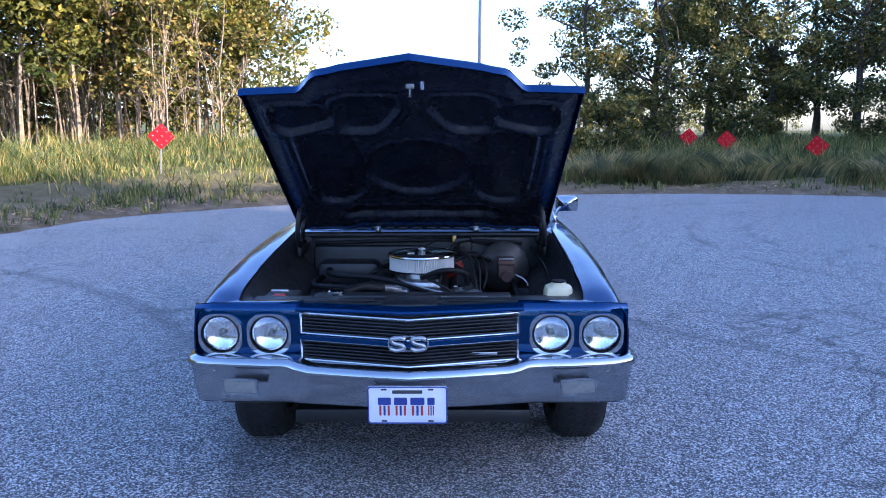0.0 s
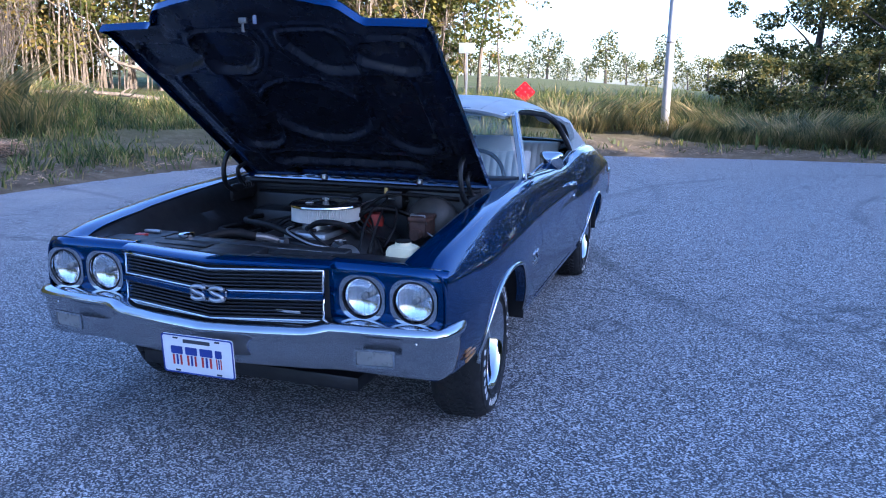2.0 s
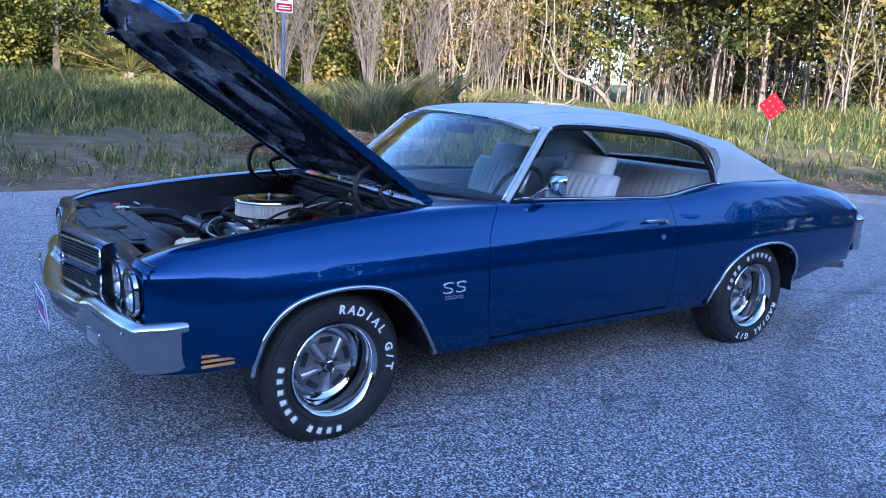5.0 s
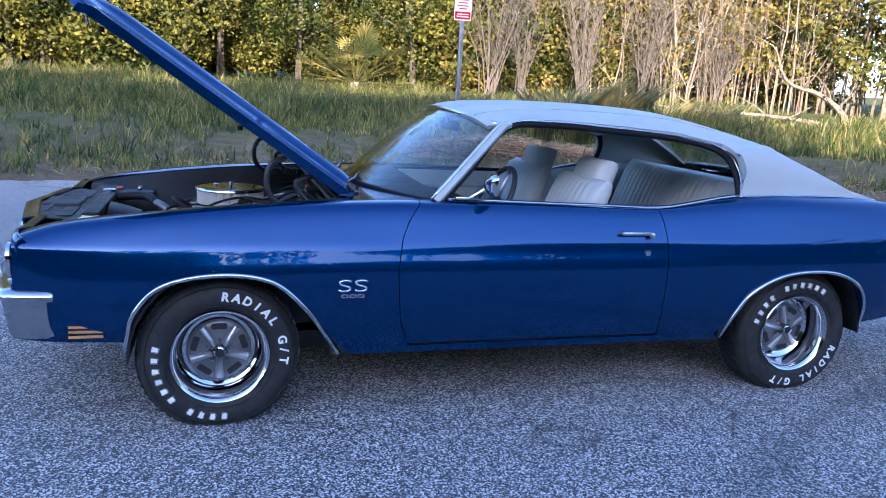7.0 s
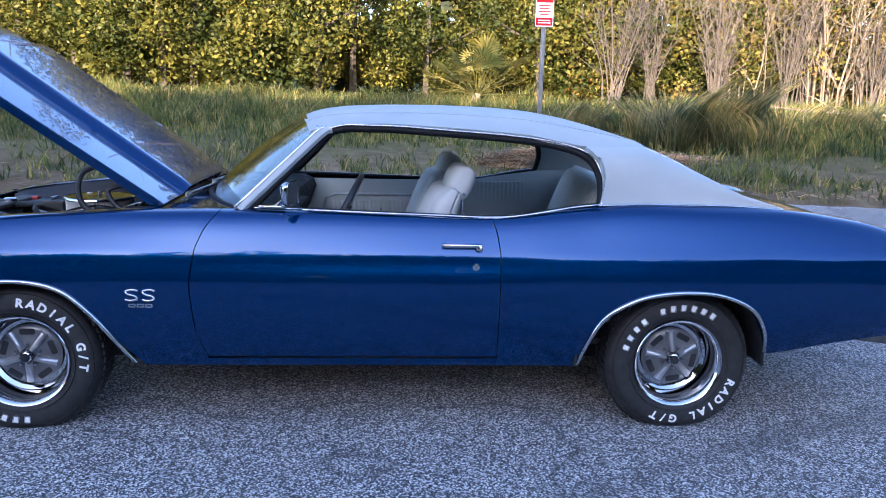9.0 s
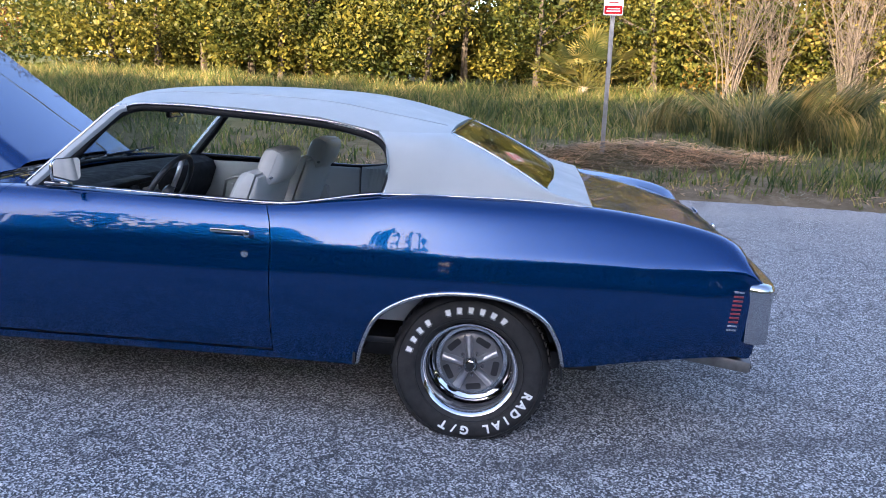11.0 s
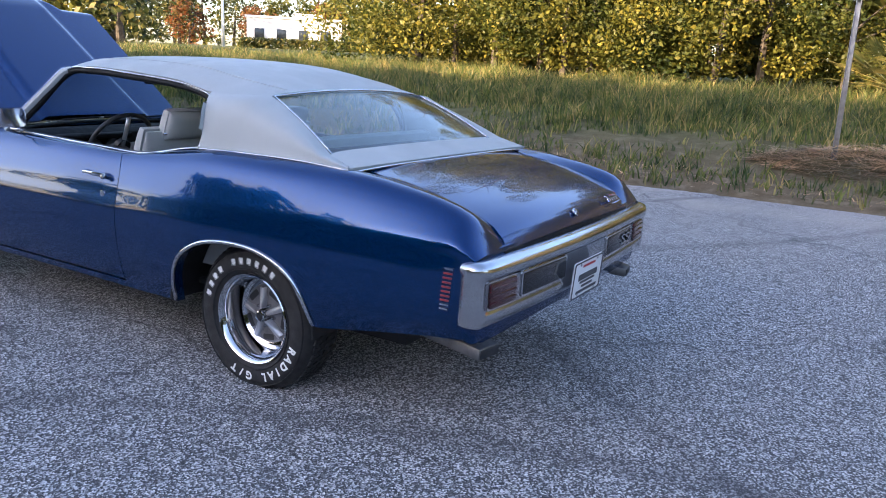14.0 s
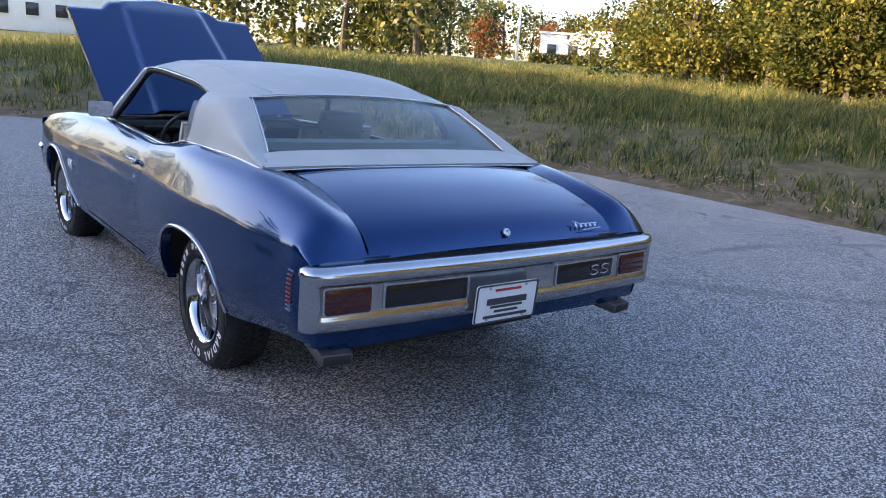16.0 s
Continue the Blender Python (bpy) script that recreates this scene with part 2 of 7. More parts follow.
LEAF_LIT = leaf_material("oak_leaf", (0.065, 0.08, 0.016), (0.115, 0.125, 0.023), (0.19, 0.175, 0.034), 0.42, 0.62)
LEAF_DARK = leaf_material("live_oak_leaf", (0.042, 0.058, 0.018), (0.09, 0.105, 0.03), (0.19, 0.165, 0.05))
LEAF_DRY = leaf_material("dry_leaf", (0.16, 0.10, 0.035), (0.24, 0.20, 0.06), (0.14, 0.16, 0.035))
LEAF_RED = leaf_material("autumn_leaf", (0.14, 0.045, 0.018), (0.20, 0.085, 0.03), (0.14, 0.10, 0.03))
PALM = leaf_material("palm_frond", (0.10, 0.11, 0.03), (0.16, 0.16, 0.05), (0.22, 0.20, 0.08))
BARK = bark_material("oak_bark", (0.035, 0.028, 0.022), (0.10, 0.085, 0.07))
STEM = bark_material("pale_stem", (0.085, 0.066, 0.048), (0.25, 0.205, 0.155))
TWIG = bark_material("grey_twig", (0.05, 0.042, 0.036), (0.14, 0.118, 0.10))
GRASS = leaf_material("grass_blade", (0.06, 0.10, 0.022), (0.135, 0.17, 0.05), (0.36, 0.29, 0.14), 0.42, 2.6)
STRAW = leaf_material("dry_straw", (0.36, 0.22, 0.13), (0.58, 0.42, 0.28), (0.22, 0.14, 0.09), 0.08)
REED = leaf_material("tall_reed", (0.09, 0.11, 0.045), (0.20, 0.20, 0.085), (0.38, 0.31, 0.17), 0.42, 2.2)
SIGNRED = worn("sign_red", (0.50, 0.006, 0.010), 0.6, 0.0, 6.0, 0.1, spec=0.2)
BUTTON = worn("reflector_button", (0.55, 0.02, 0.025), 0.3, 0.0, 30.0, 0.1)
POSTSTEEL = worn("galvanised_post", (0.27, 0.27, 0.28), 0.5, 0.6, 8.0, 0.2)
CONCRETE = worn("pale_concrete", (0.42, 0.41, 0.40), 0.85, 0.0, 2.0, 0.15, 0.3, 60.0)
WHITEWALL = worn("white_stucco", (0.75, 0.73, 0.70), 0.85, 0.0, 0.6, 0.06)
DARKWIN = worn("dark_window", (0.03, 0.035, 0.04), 0.15)
SIGNWHITE = worn("sign_white", (0.75, 0.75, 0.76), 0.4, 0.0, 5.0, 0.05)
PALEBLUE = worn("sign_pale_blue", (0.26, 0.29, 0.40), 0.45, 0.0, 5.0, 0.08)


# ---- mesh helpers ----
def mesh(name, verts, faces, smooth=True):
    me = bpy.data.meshes.new(name)
    me.from_pydata([tuple(v) for v in verts], [], faces)
    if smooth:
        me.polygons.foreach_set("use_smooth", [True] * len(me.polygons))
    me.update()
    return me


def part(name, shape, mat, parent=None, label="", m=None):
    """Links a bmesh or a mesh as one object under a thing or a part."""
    if isinstance(shape, bmesh.types.BMesh):
        me = bpy.data.meshes.new(name)
        shape.to_mesh(me)
        shape.free()
    else:
        me = shape
    if mat is not None and not me.materials:
        me.materials.append(mat)
    ob = new(name, me)
    if parent is not None:
        ob.parent = parent
    if m is not None:
        ob.matrix_basis = m
    if label:
        ob["label"] = label
    return ob


def thing(name, label, category, m=None, group="", kind=""):
    ob = new(name)
    ob.empty_display_size = 0.2
    if m is not None:
        ob.matrix_basis = m
    return tagged(ob, label, category, group, kind)


def smooth_sharp(me, angle=40):
    bm = bmesh.new()
    bm.from_mesh(me)
    for f in bm.faces:
        f.smooth = True
    for e in bm.edges:
        e.smooth = not (len(e.link_faces) == 2 and e.calc_face_angle(0) > radians(angle))
    bm.to_mesh(me)
    bm.free()
    return me


def joined(*meshes):
    verts, faces = [], []
    for me in meshes:
        n = len(verts)
        verts += [v.co.copy() for v in me.vertices]
        faces += [[i + n for i in p.vertices] for p in me.polygons]
    out = mesh("joined", verts, faces)
    return smooth_sharp(out)


def moved(me, m):
    me = me.copy()
    me.transform(m)
    if m.determinant() < 0:
        me.flip_normals()
    return me


MIRROR = Matrix.Diagonal((-1, 1, 1, 1))


def block(sx, sy, sz, bevel=0.0, at=(0, 0, 0), segs=2):
    bm = bmesh.new()
    bmesh.ops.create_cube(bm, size=1)
    bmesh.ops.scale(bm, vec=(sx, sy, sz), verts=bm.verts)
    if bevel:
        bmesh.ops.bevel(bm, geom=bm.edges[:], offset=bevel, segments=segs, affect="EDGES", profile=0.5)
    bmesh.ops.translate(bm, vec=at, verts=bm.verts)
    me = bpy.data.meshes.new("block")
    bm.to_mesh(me)
    bm.free()
    return smooth_sharp(me, 35)


def spline(points, n):
    """n points on a smooth curve through the given ones."""
    p = [np.array(q, float) for q in points]
    p = [2 * p[0] - p[1]] + p + [2 * p[-1] - p[-2]]
    out = []
    for i in range(n):
        s = i / (n - 1) * (len(p) - 3)
        k = min(int(s), len(p) - 4)
        t = s - k
        a, b, c, d = p[k:k + 4]
        out.append(0.5 * (2 * b + (c - a) * t + (2 * a - 5 * b + 4 * c - d) * t * t + (3 * b - a - 3 * c + d) * t ** 3))
    return out


def tube(points, r, n=8, radii=None, caps=True):
    """A round tube along a polyline."""
    pts = [Vector(p) for p in points]
    verts, faces = [], []
    side = None
    for i, p in enumerate(pts):
        d = (pts[min(i + 1, len(pts) - 1)] - pts[max(i - 1, 0)]).normalized()
        if side is None:
            side = d.orthogonal().normalized()
        side = (side - d * side.dot(d)).normalized()
        up = d.cross(side)
        rr = radii[i] if radii else r
        for k in range(n):
            a = 2 * math.pi * k / n
            verts.append(p + (side * math.cos(a) + up * math.sin(a)) * rr)
    for i in range(len(pts) - 1):
        for k in range(n):
            j = (k + 1) % n
            faces.append((i * n + k, i * n + j, (i + 1) * n + j, (i + 1) * n + k))
    if caps:
        faces.append(tuple(range(n))[::-1])
        faces.append(tuple(range(len(verts) - n, len(verts))))
    return mesh("tube", verts, faces)


def sweep(points, section, up=(0, 0, 1), closed=False):
    """A section (a, b) swept along a path: a points to the path's right, b along up."""
    pts = [Vector(p) for p in points]
    up = Vector(up)
    verts, faces = [], []
    for i, p in enumerate(pts):
        d = (pts[min(i + 1, len(pts) - 1)] - pts[max(i - 1, 0)])
        right = d.cross(up).normalized()
        u = right.cross(d).normalized()
        sec = section(i / (len(pts) - 1)) if callable(section) else section
        for a, b in sec:
            verts.append(p + right * a + u * b)
    n = len(verts) // len(pts)
    for i in range(len(pts) - 1):
        for k in range(n):
            j = (k + 1) % n
            faces.append((i * n + k, (i + 1) * n + k, (i + 1) * n + j, i * n + j))
    faces.append(tuple(range(n)))
    faces.append(tuple(range(len(verts) - n, len(verts)))[::-1])
    return smooth_sharp(mesh("sweep", verts, faces), 50)


def shell(grid, thick, keep_open=False):
    """A closed skin of some thickness from a grid of points (rows x columns); the normal is rows x columns."""
    g = np.array(grid, float)
    nu, nv = g.shape[:2]
    du = np.gradient(g, axis=0)
    dv = np.gradient(g, axis=1)
    nrm = np.cross(du, dv)
    nrm /= np.linalg.norm(nrm, axis=2, keepdims=True) + 1e-12
    inner = g - nrm * thick
    verts = np.concatenate([g.reshape(-1, 3), inner.reshape(-1, 3)])
    o = nu * nv
    faces = []
    for i in range(nu - 1):
        for j in range(nv - 1):
            a, b, c, d = i * nv + j, (i + 1) * nv + j, (i + 1) * nv + j + 1, i * nv + j + 1
            faces.append((a, b, c, d))
            faces.append((o + d, o + c, o + b, o + a))
    rim = [i * nv for i in range(nu)] + [(nu - 1) * nv + j for j in range(1, nv)] + [i * nv + nv - 1 for i in range(nu - 2, -1, -1)] + [j for j in range(nv - 2, 0, -1)]
    for k in range(len(rim)):
        a, b = rim[k], rim[(k + 1) % len(rim)]
        faces.append((b, a, o + a, o + b))
    return smooth_sharp(mesh("shell", verts, faces), 42)


def lathe(profile, n=48, axis="x"):
    """Turns a profile of (along the axis, radius) round the axis."""
    verts, faces = [], []
    for k in range(n):
        a = 2 * math.pi * k / n
        for s, r in profile:
            verts.append({"x": (s, r * math.cos(a), r * math.sin(a)), "y": (r * math.sin(a), s, r * math.cos(a)), "z": (r * math.cos(a), r * math.sin(a), s)}[axis])
    p = len(profile)
    for k in range(n):
        j = (k + 1) % n
        for i in range(p - 1):
            faces.append((k * p + i, j * p + i, j * p + i + 1, k * p + i + 1))
    return smooth_sharp(mesh("lathe", verts, faces), 35)


def cut(me, *cutters):
    """A mesh with the cutters taken out of it."""
    ob = bpy.data.objects.new("cut", me)
    scene.collection.objects.link(ob)
    tools = []
    for c in cutters:
        t = bpy.data.objects.new("tool", c)
        scene.collection.objects.link(t)
        b = ob.modifiers.new("cut", "BOOLEAN")
        b.operation, b.solver, b.object = "DIFFERENCE", "EXACT", t
        tools.append(t)
    out = bpy.data.meshes.new_from_object(ob.evaluated_get(bpy.context.evaluated_depsgraph_get()))
    for t in (ob, *tools):
        bpy.data.objects.remove(t)
    return smooth_sharp(out, 42)


def rod(x, z, r, y0, y1, n=32):
    """A solid rod along y."""
    verts = [(x + r * math.cos(2 * math.pi * k / n), y, z + r * math.sin(2 * math.pi * k / n)) for y in (y0, y1) for k in range(n)]
    faces = [(k, (k + 1) % n, n + (k + 1) % n, n + k) for k in range(n)] + [tuple(range(n))[::-1], tuple(range(n, 2 * n))]
    me = mesh("rod", verts, faces, False)
    bm = bmesh.new()
    bm.from_mesh(me)
    bmesh.ops.recalc_face_normals(bm, faces=bm.faces[:])
    bm.to_mesh(me)
    bm.free()
    return me


def disc_poly(outline, depth, bevel=0.0):
    """A flat plate: an outline (x, z) given depth along y (from 0 to -depth is its front)."""
    bm = bmesh.new()
    f = bm.faces.new([bm.verts.new((x, 0, z)) for x, z in outline])
    r = bmesh.ops.extrude_face_region(bm, geom=[f])
    bmesh.ops.translate(bm, vec=(0, -depth, 0), verts=[v for v in r["geom"] if isinstance(v, bmesh.types.BMVert)])
    bmesh.ops.recalc_face_normals(bm, faces=bm.faces[:])
    if bevel:
        front = [e for e in bm.edges if all(abs(v.co.y + depth) < 1e-6 for v in e.verts)]
        bmesh.ops.bevel(bm, geom=front, offset=bevel, segments=2, affect="EDGES", profile=0.5)
    me = bpy.data.meshes.new("plate")
    bm.to_mesh(me)
    bm.free()
    return smooth_sharp(me, 30)


def ring_poly(outer, inner, depth):
    """A flat ring between two outlines with the same number of points, extruded along -y."""
    n = len(outer)
    verts = [(x, 0, z) for x, z in outer] + [(x, -depth, z) for x, z in outer] + [(x, -depth, z) for x, z in inner] + [(x, 0, z) for x, z in inner]
    faces = []
    for k in range(n):
        j = (k + 1) % n
        for a, b in ((0, 1), (1, 2), (2, 3), (3, 0)):
            faces.append((a * n + k, a * n + j, b * n + j, b * n + k))
    me = mesh("ring", verts, faces)
    bm = bmesh.new()
    bm.from_mesh(me)
    bmesh.ops.recalc_face_normals(bm, faces=bm.faces[:])
    bm.to_mesh(me)
    bm.free()
    return smooth_sharp(me, 40)


def rounded(w, h, r, n=6):
    """A rounded rectangle's outline, w x h about its middle."""
    out = []
    for cx, cz, a0 in ((w / 2 - r, h / 2 - r, 0), (-w / 2 + r, h / 2 - r, 90), (-w / 2 + r, -h / 2 + r, 180), (w / 2 - r, -h / 2 + r, 270)):
        for i in range(n + 1):
            a = radians(a0 + 90 * i / n)
            out.append((cx + r * math.cos(a), cz + r * math.sin(a)))
    return out


def lettering(text, size, depth=0.002, bold=0.0):
    """A mesh of raised letters in the built-in font, standing in the xz plane, facing -y, centred."""
    cu = bpy.data.curves.new("letters", "FONT")
    cu.body, cu.size, cu.extrude, cu.align_x, cu.align_y = text, size, depth, "CENTER", "CENTER"
    cu.resolution_u, cu.offset = 3, bold
    ob = bpy.data.objects.new("letters", cu)
    me = bpy.data.meshes.new_from_object(ob)
    bpy.data.objects.remove(ob)
    me.transform(pose(0, 0, 0, 90, 0, 0))
    return me

# ---- the lot: a paved turning circle with a road that leads off ----
EDGE = [(-6.9, -2), (-7.0, 2), (-6.9, 6), (-6.3, 9.3), (-5.2, 10.8), (-3.4, 12.3), (-0.7, 14.0), (3.3, 14.8), (6.8, 14.7), (9.8, 13.7), (13, 11), (15.2, 6), (15.6, 0),
        (14.5, -6), (14.5, -14), (17, -30), (22, -60), (14, -62), (6.5, -30), (4.0, -16), (1.6, -11), (-1.5, -8.4), (-4.5, -6.8), (-6.3, -4.6)]
RIM = [p[:2] for p in spline([(*p, 0) for p in EDGE + EDGE[:1]], 260)][:-1]


def off_road(x, y):
    """Metres outside the paving (numpy arrays), 0 on it."""
    x, y = np.asarray(x, float), np.asarray(y, float)
    best = np.full(x.shape, 1e9)
    inside = np.zeros(x.shape, bool)
    for (ax, ay), (bx, by) in zip(RIM, RIM[1:] + RIM[:1]):
        dx, dy = bx - ax, by - ay
        t = np.clip(((x - ax) * dx + (y - ay) * dy) / (dx * dx + dy * dy), 0, 1)
        best = np.minimum(best, np.hypot(x - ax - t * dx, y - ay - t * dy))
        cross = (ay > y) != (by > y)
        if dy:
            inside ^= cross & (x < ax + (y - ay) * dx / dy)
    return np.where(inside, 0.0, best)


def land(x, y):
    """The ground's height: a bank that rises from the paving's edge."""
    x, y = np.asarray(x, float), np.asarray(y, float)
    d = off_road(x, y)
    west = np.clip(-x / 30.0, 0, 1)
    bumps = 0.05 * np.sin(1.3 * x + 0.7 * np.sin(0.9 * y)) * np.sin(1.1 * y + 0.5) + 0.03 * np.sin(3.1 * x + 1.7) * np.sin(2.7 * y)
    z = 1.30 * (1 - np.exp(-d / 8.5)) + 0.022 * np.clip(d - 15, 0, 100) * west
    return np.where(d > 0, 0.015 + z + bumps * np.clip(d / 1.5, 0, 1), -0.12)


def build_ground():
    near = np.arange(-34, 34.01, 0.5)
    far = np.array([38, 44, 52, 62, 75, 92, 115, 150, 210, 320, 520, 900, 1600])
    ax = np.concatenate([-far[::-1], near, far])
    X, Y = np.meshgrid(ax, ax, indexing="ij")
    D = off_road(X.ravel(), Y.ravel())
    Z = land(X.ravel(), Y.ravel())
    n = len(ax)
    verts = np.stack([X.ravel(), Y.ravel(), Z], 1)
    faces = [(i * n + j, (i + 1) * n + j, (i + 1) * n + j + 1, i * n + j + 1) for i in range(n - 1) for j in range(n - 1)]
    me = mesh("ground", verts, faces)
    at = me.attributes.new("off_road", "FLOAT", "POINT")
    at.data.foreach_set("value", np.clip(D / 12.0, 0, 1))
    tagged(part("ground", me, GROUND), "sandy ground with patchy grass rising from the paving", "ground", kind="structure")


def build_road():
    rng = random.Random(3)
    pts = [p[:2] for p in spline([(*p, 0) for p in EDGE + EDGE[:1]], 900)][:-1]
    bm = bmesh.new()
    top = [bm.verts.new((x + rng.uniform(-0.06, 0.06), y + rng.uniform(-0.06, 0.06), 0)) for x, y in pts]
    low = [bm.verts.new((v.co.x * 1.004, v.co.y * 1.004, -0.08)) for v in top]
    bm.faces.new(top)
    for a, b, c, d in zip(top, top[1:] + top[:1], low[1:] + low[:1], low):
        bm.faces.new((a, d, c, b))
    bmesh.ops.triangulate(bm, faces=[f for f in bm.faces if len(f.verts) > 4])
    bmesh.ops.recalc_face_normals(bm, faces=bm.faces[:])
    tagged(part("road", bm, ASPHALT), "worn grey asphalt turning circle with coarse pale stone and tyre marks", "road", kind="structure")


build_ground()
build_road()


# ---- plants ----
def leaf_mesh(centres, size, rng, flat=0.0, long=1.7):
    """One four-cornered leaf at each centre, turned at random."""
    n = len(centres)
    a = rng.normal(size=(n, 3))
    a[:, 2] *= 1 - flat
    a /= np.linalg.norm(a, axis=1, keepdims=True)
    b = np.cross(a, rng.normal(size=(n, 3)))
    b /= np.linalg.norm(b, axis=1, keepdims=True)
    s = size * rng.uniform(0.6, 1.3, (n, 1))
    p = np.stack([centres - a * s * long / 2, centres + b * s / 2, centres + a * s * long / 2, centres - b * s / 2], 1).reshape(-1, 3)
    me = bpy.data.meshes.new("leaves")
    me.vertices.add(4 * n)
    me.vertices.foreach_set("co", p.ravel())
    me.loops.add(4 * n)
    me.loops.foreach_set("vertex_index", np.arange(4 * n))
    me.polygons.add(n)
    me.polygons.foreach_set("loop_start", np.arange(0, 4 * n, 4))
    me.update()
    return me


def lobes_of(rng, count, low, high, wide, r0, r1, taper=0.5):
    out = []
    for _ in range(count):
        h = rng.uniform(0, 1)
        w = wide * (1 - taper * abs(h - 0.4) ** 1.3 * 1.6)
        a = rng.uniform(0, 2 * np.pi)
        rr = w * np.sqrt(rng.uniform(0.1, 1))
        out.append((np.array([rr * np.cos(a), rr * np.sin(a), low + h * (high - low)]), rng.uniform(r0, r1)))
    return out


def foliage(rng, lobes, leaves, size, flat=0.2):
    w = np.array([r * r for _, r in lobes])
    pick = rng.choice(len(lobes), leaves, p=w / w.sum())
    d = rng.normal(size=(leaves, 3))
    d /= np.linalg.norm(d, axis=1, keepdims=True)
    rad = np.array([lobes[k][1] for k in pick])[:, None] * rng.uniform(0.35, 1.08, (leaves, 1)) ** 0.6
    c = np.array([lobes[k][0] for k in pick]) + d * rad * np.array([1, 1, 0.75])
    c[:, 2] = np.maximum(c[:, 2], 0.05)
    return leaf_mesh(c, size, rng, flat)


def limbs(rng, height, r, count, spread, base=0.25, n=6):
    """A tapered trunk with limbs."""
    lean = rng.normal(size=2) * 0.06 * height
    trunk = [np.array([lean[0] * t ** 2 + rng.normal() * 0.02 * height * t, lean[1] * t ** 2 + rng.normal() * 0.02 * height * t, height * t]) for t in np.linspace(0, 1, 7)]
    trunk[0][2] = -0.25
    made = [tube(trunk, 0, n, [r * (1.25 - t) if i else r * 1.6 for i, t in enumerate(np.linspace(0, 1, 7))])]
    for _ in range(count):
        t = rng.uniform(base, 0.9)
        k = t * 6
        s = trunk[int(k)] * (1 - k % 1) + trunk[min(6, int(k) + 1)] * (k % 1)
        a = rng.uniform(0, 2 * np.pi)
        L = spread * rng.uniform(0.5, 1.0) * (1.15 - 0.5 * t)
        e = s + np.array([np.cos(a) * L, np.sin(a) * L, L * rng.uniform(0.2, 0.9)])
        m1 = (s + e) / 2 + rng.normal(size=3) * L * 0.1
        pts = spline([s, m1, e], 6)
        made.append(tube(pts, 0, 5, [r * 0.5 * (1 - t * 0.5) * (1 - 0.85 * q) for q in np.linspace(0, 1, 6)]))
    return made


def tree(name, label, seed, height, wide, low, lobes, r0, r1, leaves, size, trunk_r, limb_count, leaf_mat, bark=BARK, group="", taper=0.5):
    rng = np.random.default_rng(seed)
    t = thing(name, label, "tree" if name.endswith("tree") or name.endswith("oak") else "bush", group=group)
    wood = limbs(rng, height * 0.85, trunk_r, limb_count, wide * 0.9, 0.2)
    if name == "live_oak":
        for me in wood[1:]:
            part("limb", me, bark, t)
        wood = wood[:1]
    stem = part("trunk", joined(*wood), bark, t)
    if len(wood) > 1:
        stem["kind"] = "stuff"
    part("crown", foliage(rng, lobes_of(rng, lobes, low, height * 0.93, wide, r0, r1, taper), leaves, size), leaf_mat, t)
    return t


def placed(ob, x, y, turn=0.0, size=1.0, sink=0.05):
    """A copy of a plant, set on the ground."""
    c = copy_thing(ob, pose(x, y, float(land(x, y)) - sink, 0, 0, turn))
    c.scale = (size, size, size)
    return c


def put_row(kinds, spots, seed, s0=0.85, s1=1.2, used=None):
    rng = random.Random(seed)
    for x, y in spots:
        k = next((q for q in kinds if q not in used), None) or rng.choice(kinds)
        turn, size = rng.uniform(0, 360), rng.uniform(s0, s1)
        if k not in used:
            used.add(k)
            k.matrix_basis = pose(x, y, float(land(x, y)) - 0.05, 0, 0, turn)
            k.scale = (size,) * 3
        else:
            placed(k, x, y, turn, size)


USED = set()
LITBUSH = [tree("oak_bush", "sunlit yellow-green oak thicket leafy down to the grass", 11 + i, h, w, 0.5, 16, 0.72, 1.40, 14000, 0.075, 0.085, 9, LEAF_LIT, group="oak thicket", taper=0.3)
           for i, (h, w) in enumerate(((8.2, 2.5), (7.2, 2.7), (9.4, 2.5)))]
rng0 = random.Random(5)
spots = []
for i in range(15):
    y = -13.5 + i * 1.75
    spots.append((-24.6 + rng0.uniform(-1.6, 1.0), y + rng0.uniform(-0.7, 0.7)))
spots = [(x, y) for x, y in spots if abs(y - 4.4) > 1.2 or x < -26] + [(-25.4, 12.2), (-25.8, 14.6), (-26.6, 17.0), (-28.0, 19.5), (-26.6, 22.5)]
put_row(LITBUSH, spots, 8, 1.1, 1.5, USED)

OAK = [tree("live_oak", "tall dark live oak against the evening sky", 31 + i, h, w, lo, 64, 0.5, 1.0, 12500, 0.12, 0.20, 14, LEAF_DARK, group="oaks behind the circle", taper=0.35)
       for i, (h, w, lo) in enumerate(((11.5, 5.0, 2.6), (9.8, 5.2, 1.6), (12.5, 5.0, 3.4)))]
put_row(OAK, [(5.6, 29.0), (8.4, 27.0), (11.0, 30.0), (12.6, 27.5), (15.5, 26.5), (18.6, 28.0), (20.4, 25.0), (16.0, 31.0), (9.4, 33.0)], 4, 0.66, 0.82, USED)
EDGEWOOD = [tree("wood_edge_tree", "dense dark tree at the edge of the wood", 41 + i, h, w, 0.3, 70, 0.7, 1.3, 2500, 0.39, 0.22, 8, LEAF_DARK, group="wood along the lot", taper=0.3)
            for i, (h, w) in enumerate(((12.0, 3.2), (11.0, 3.4)))]
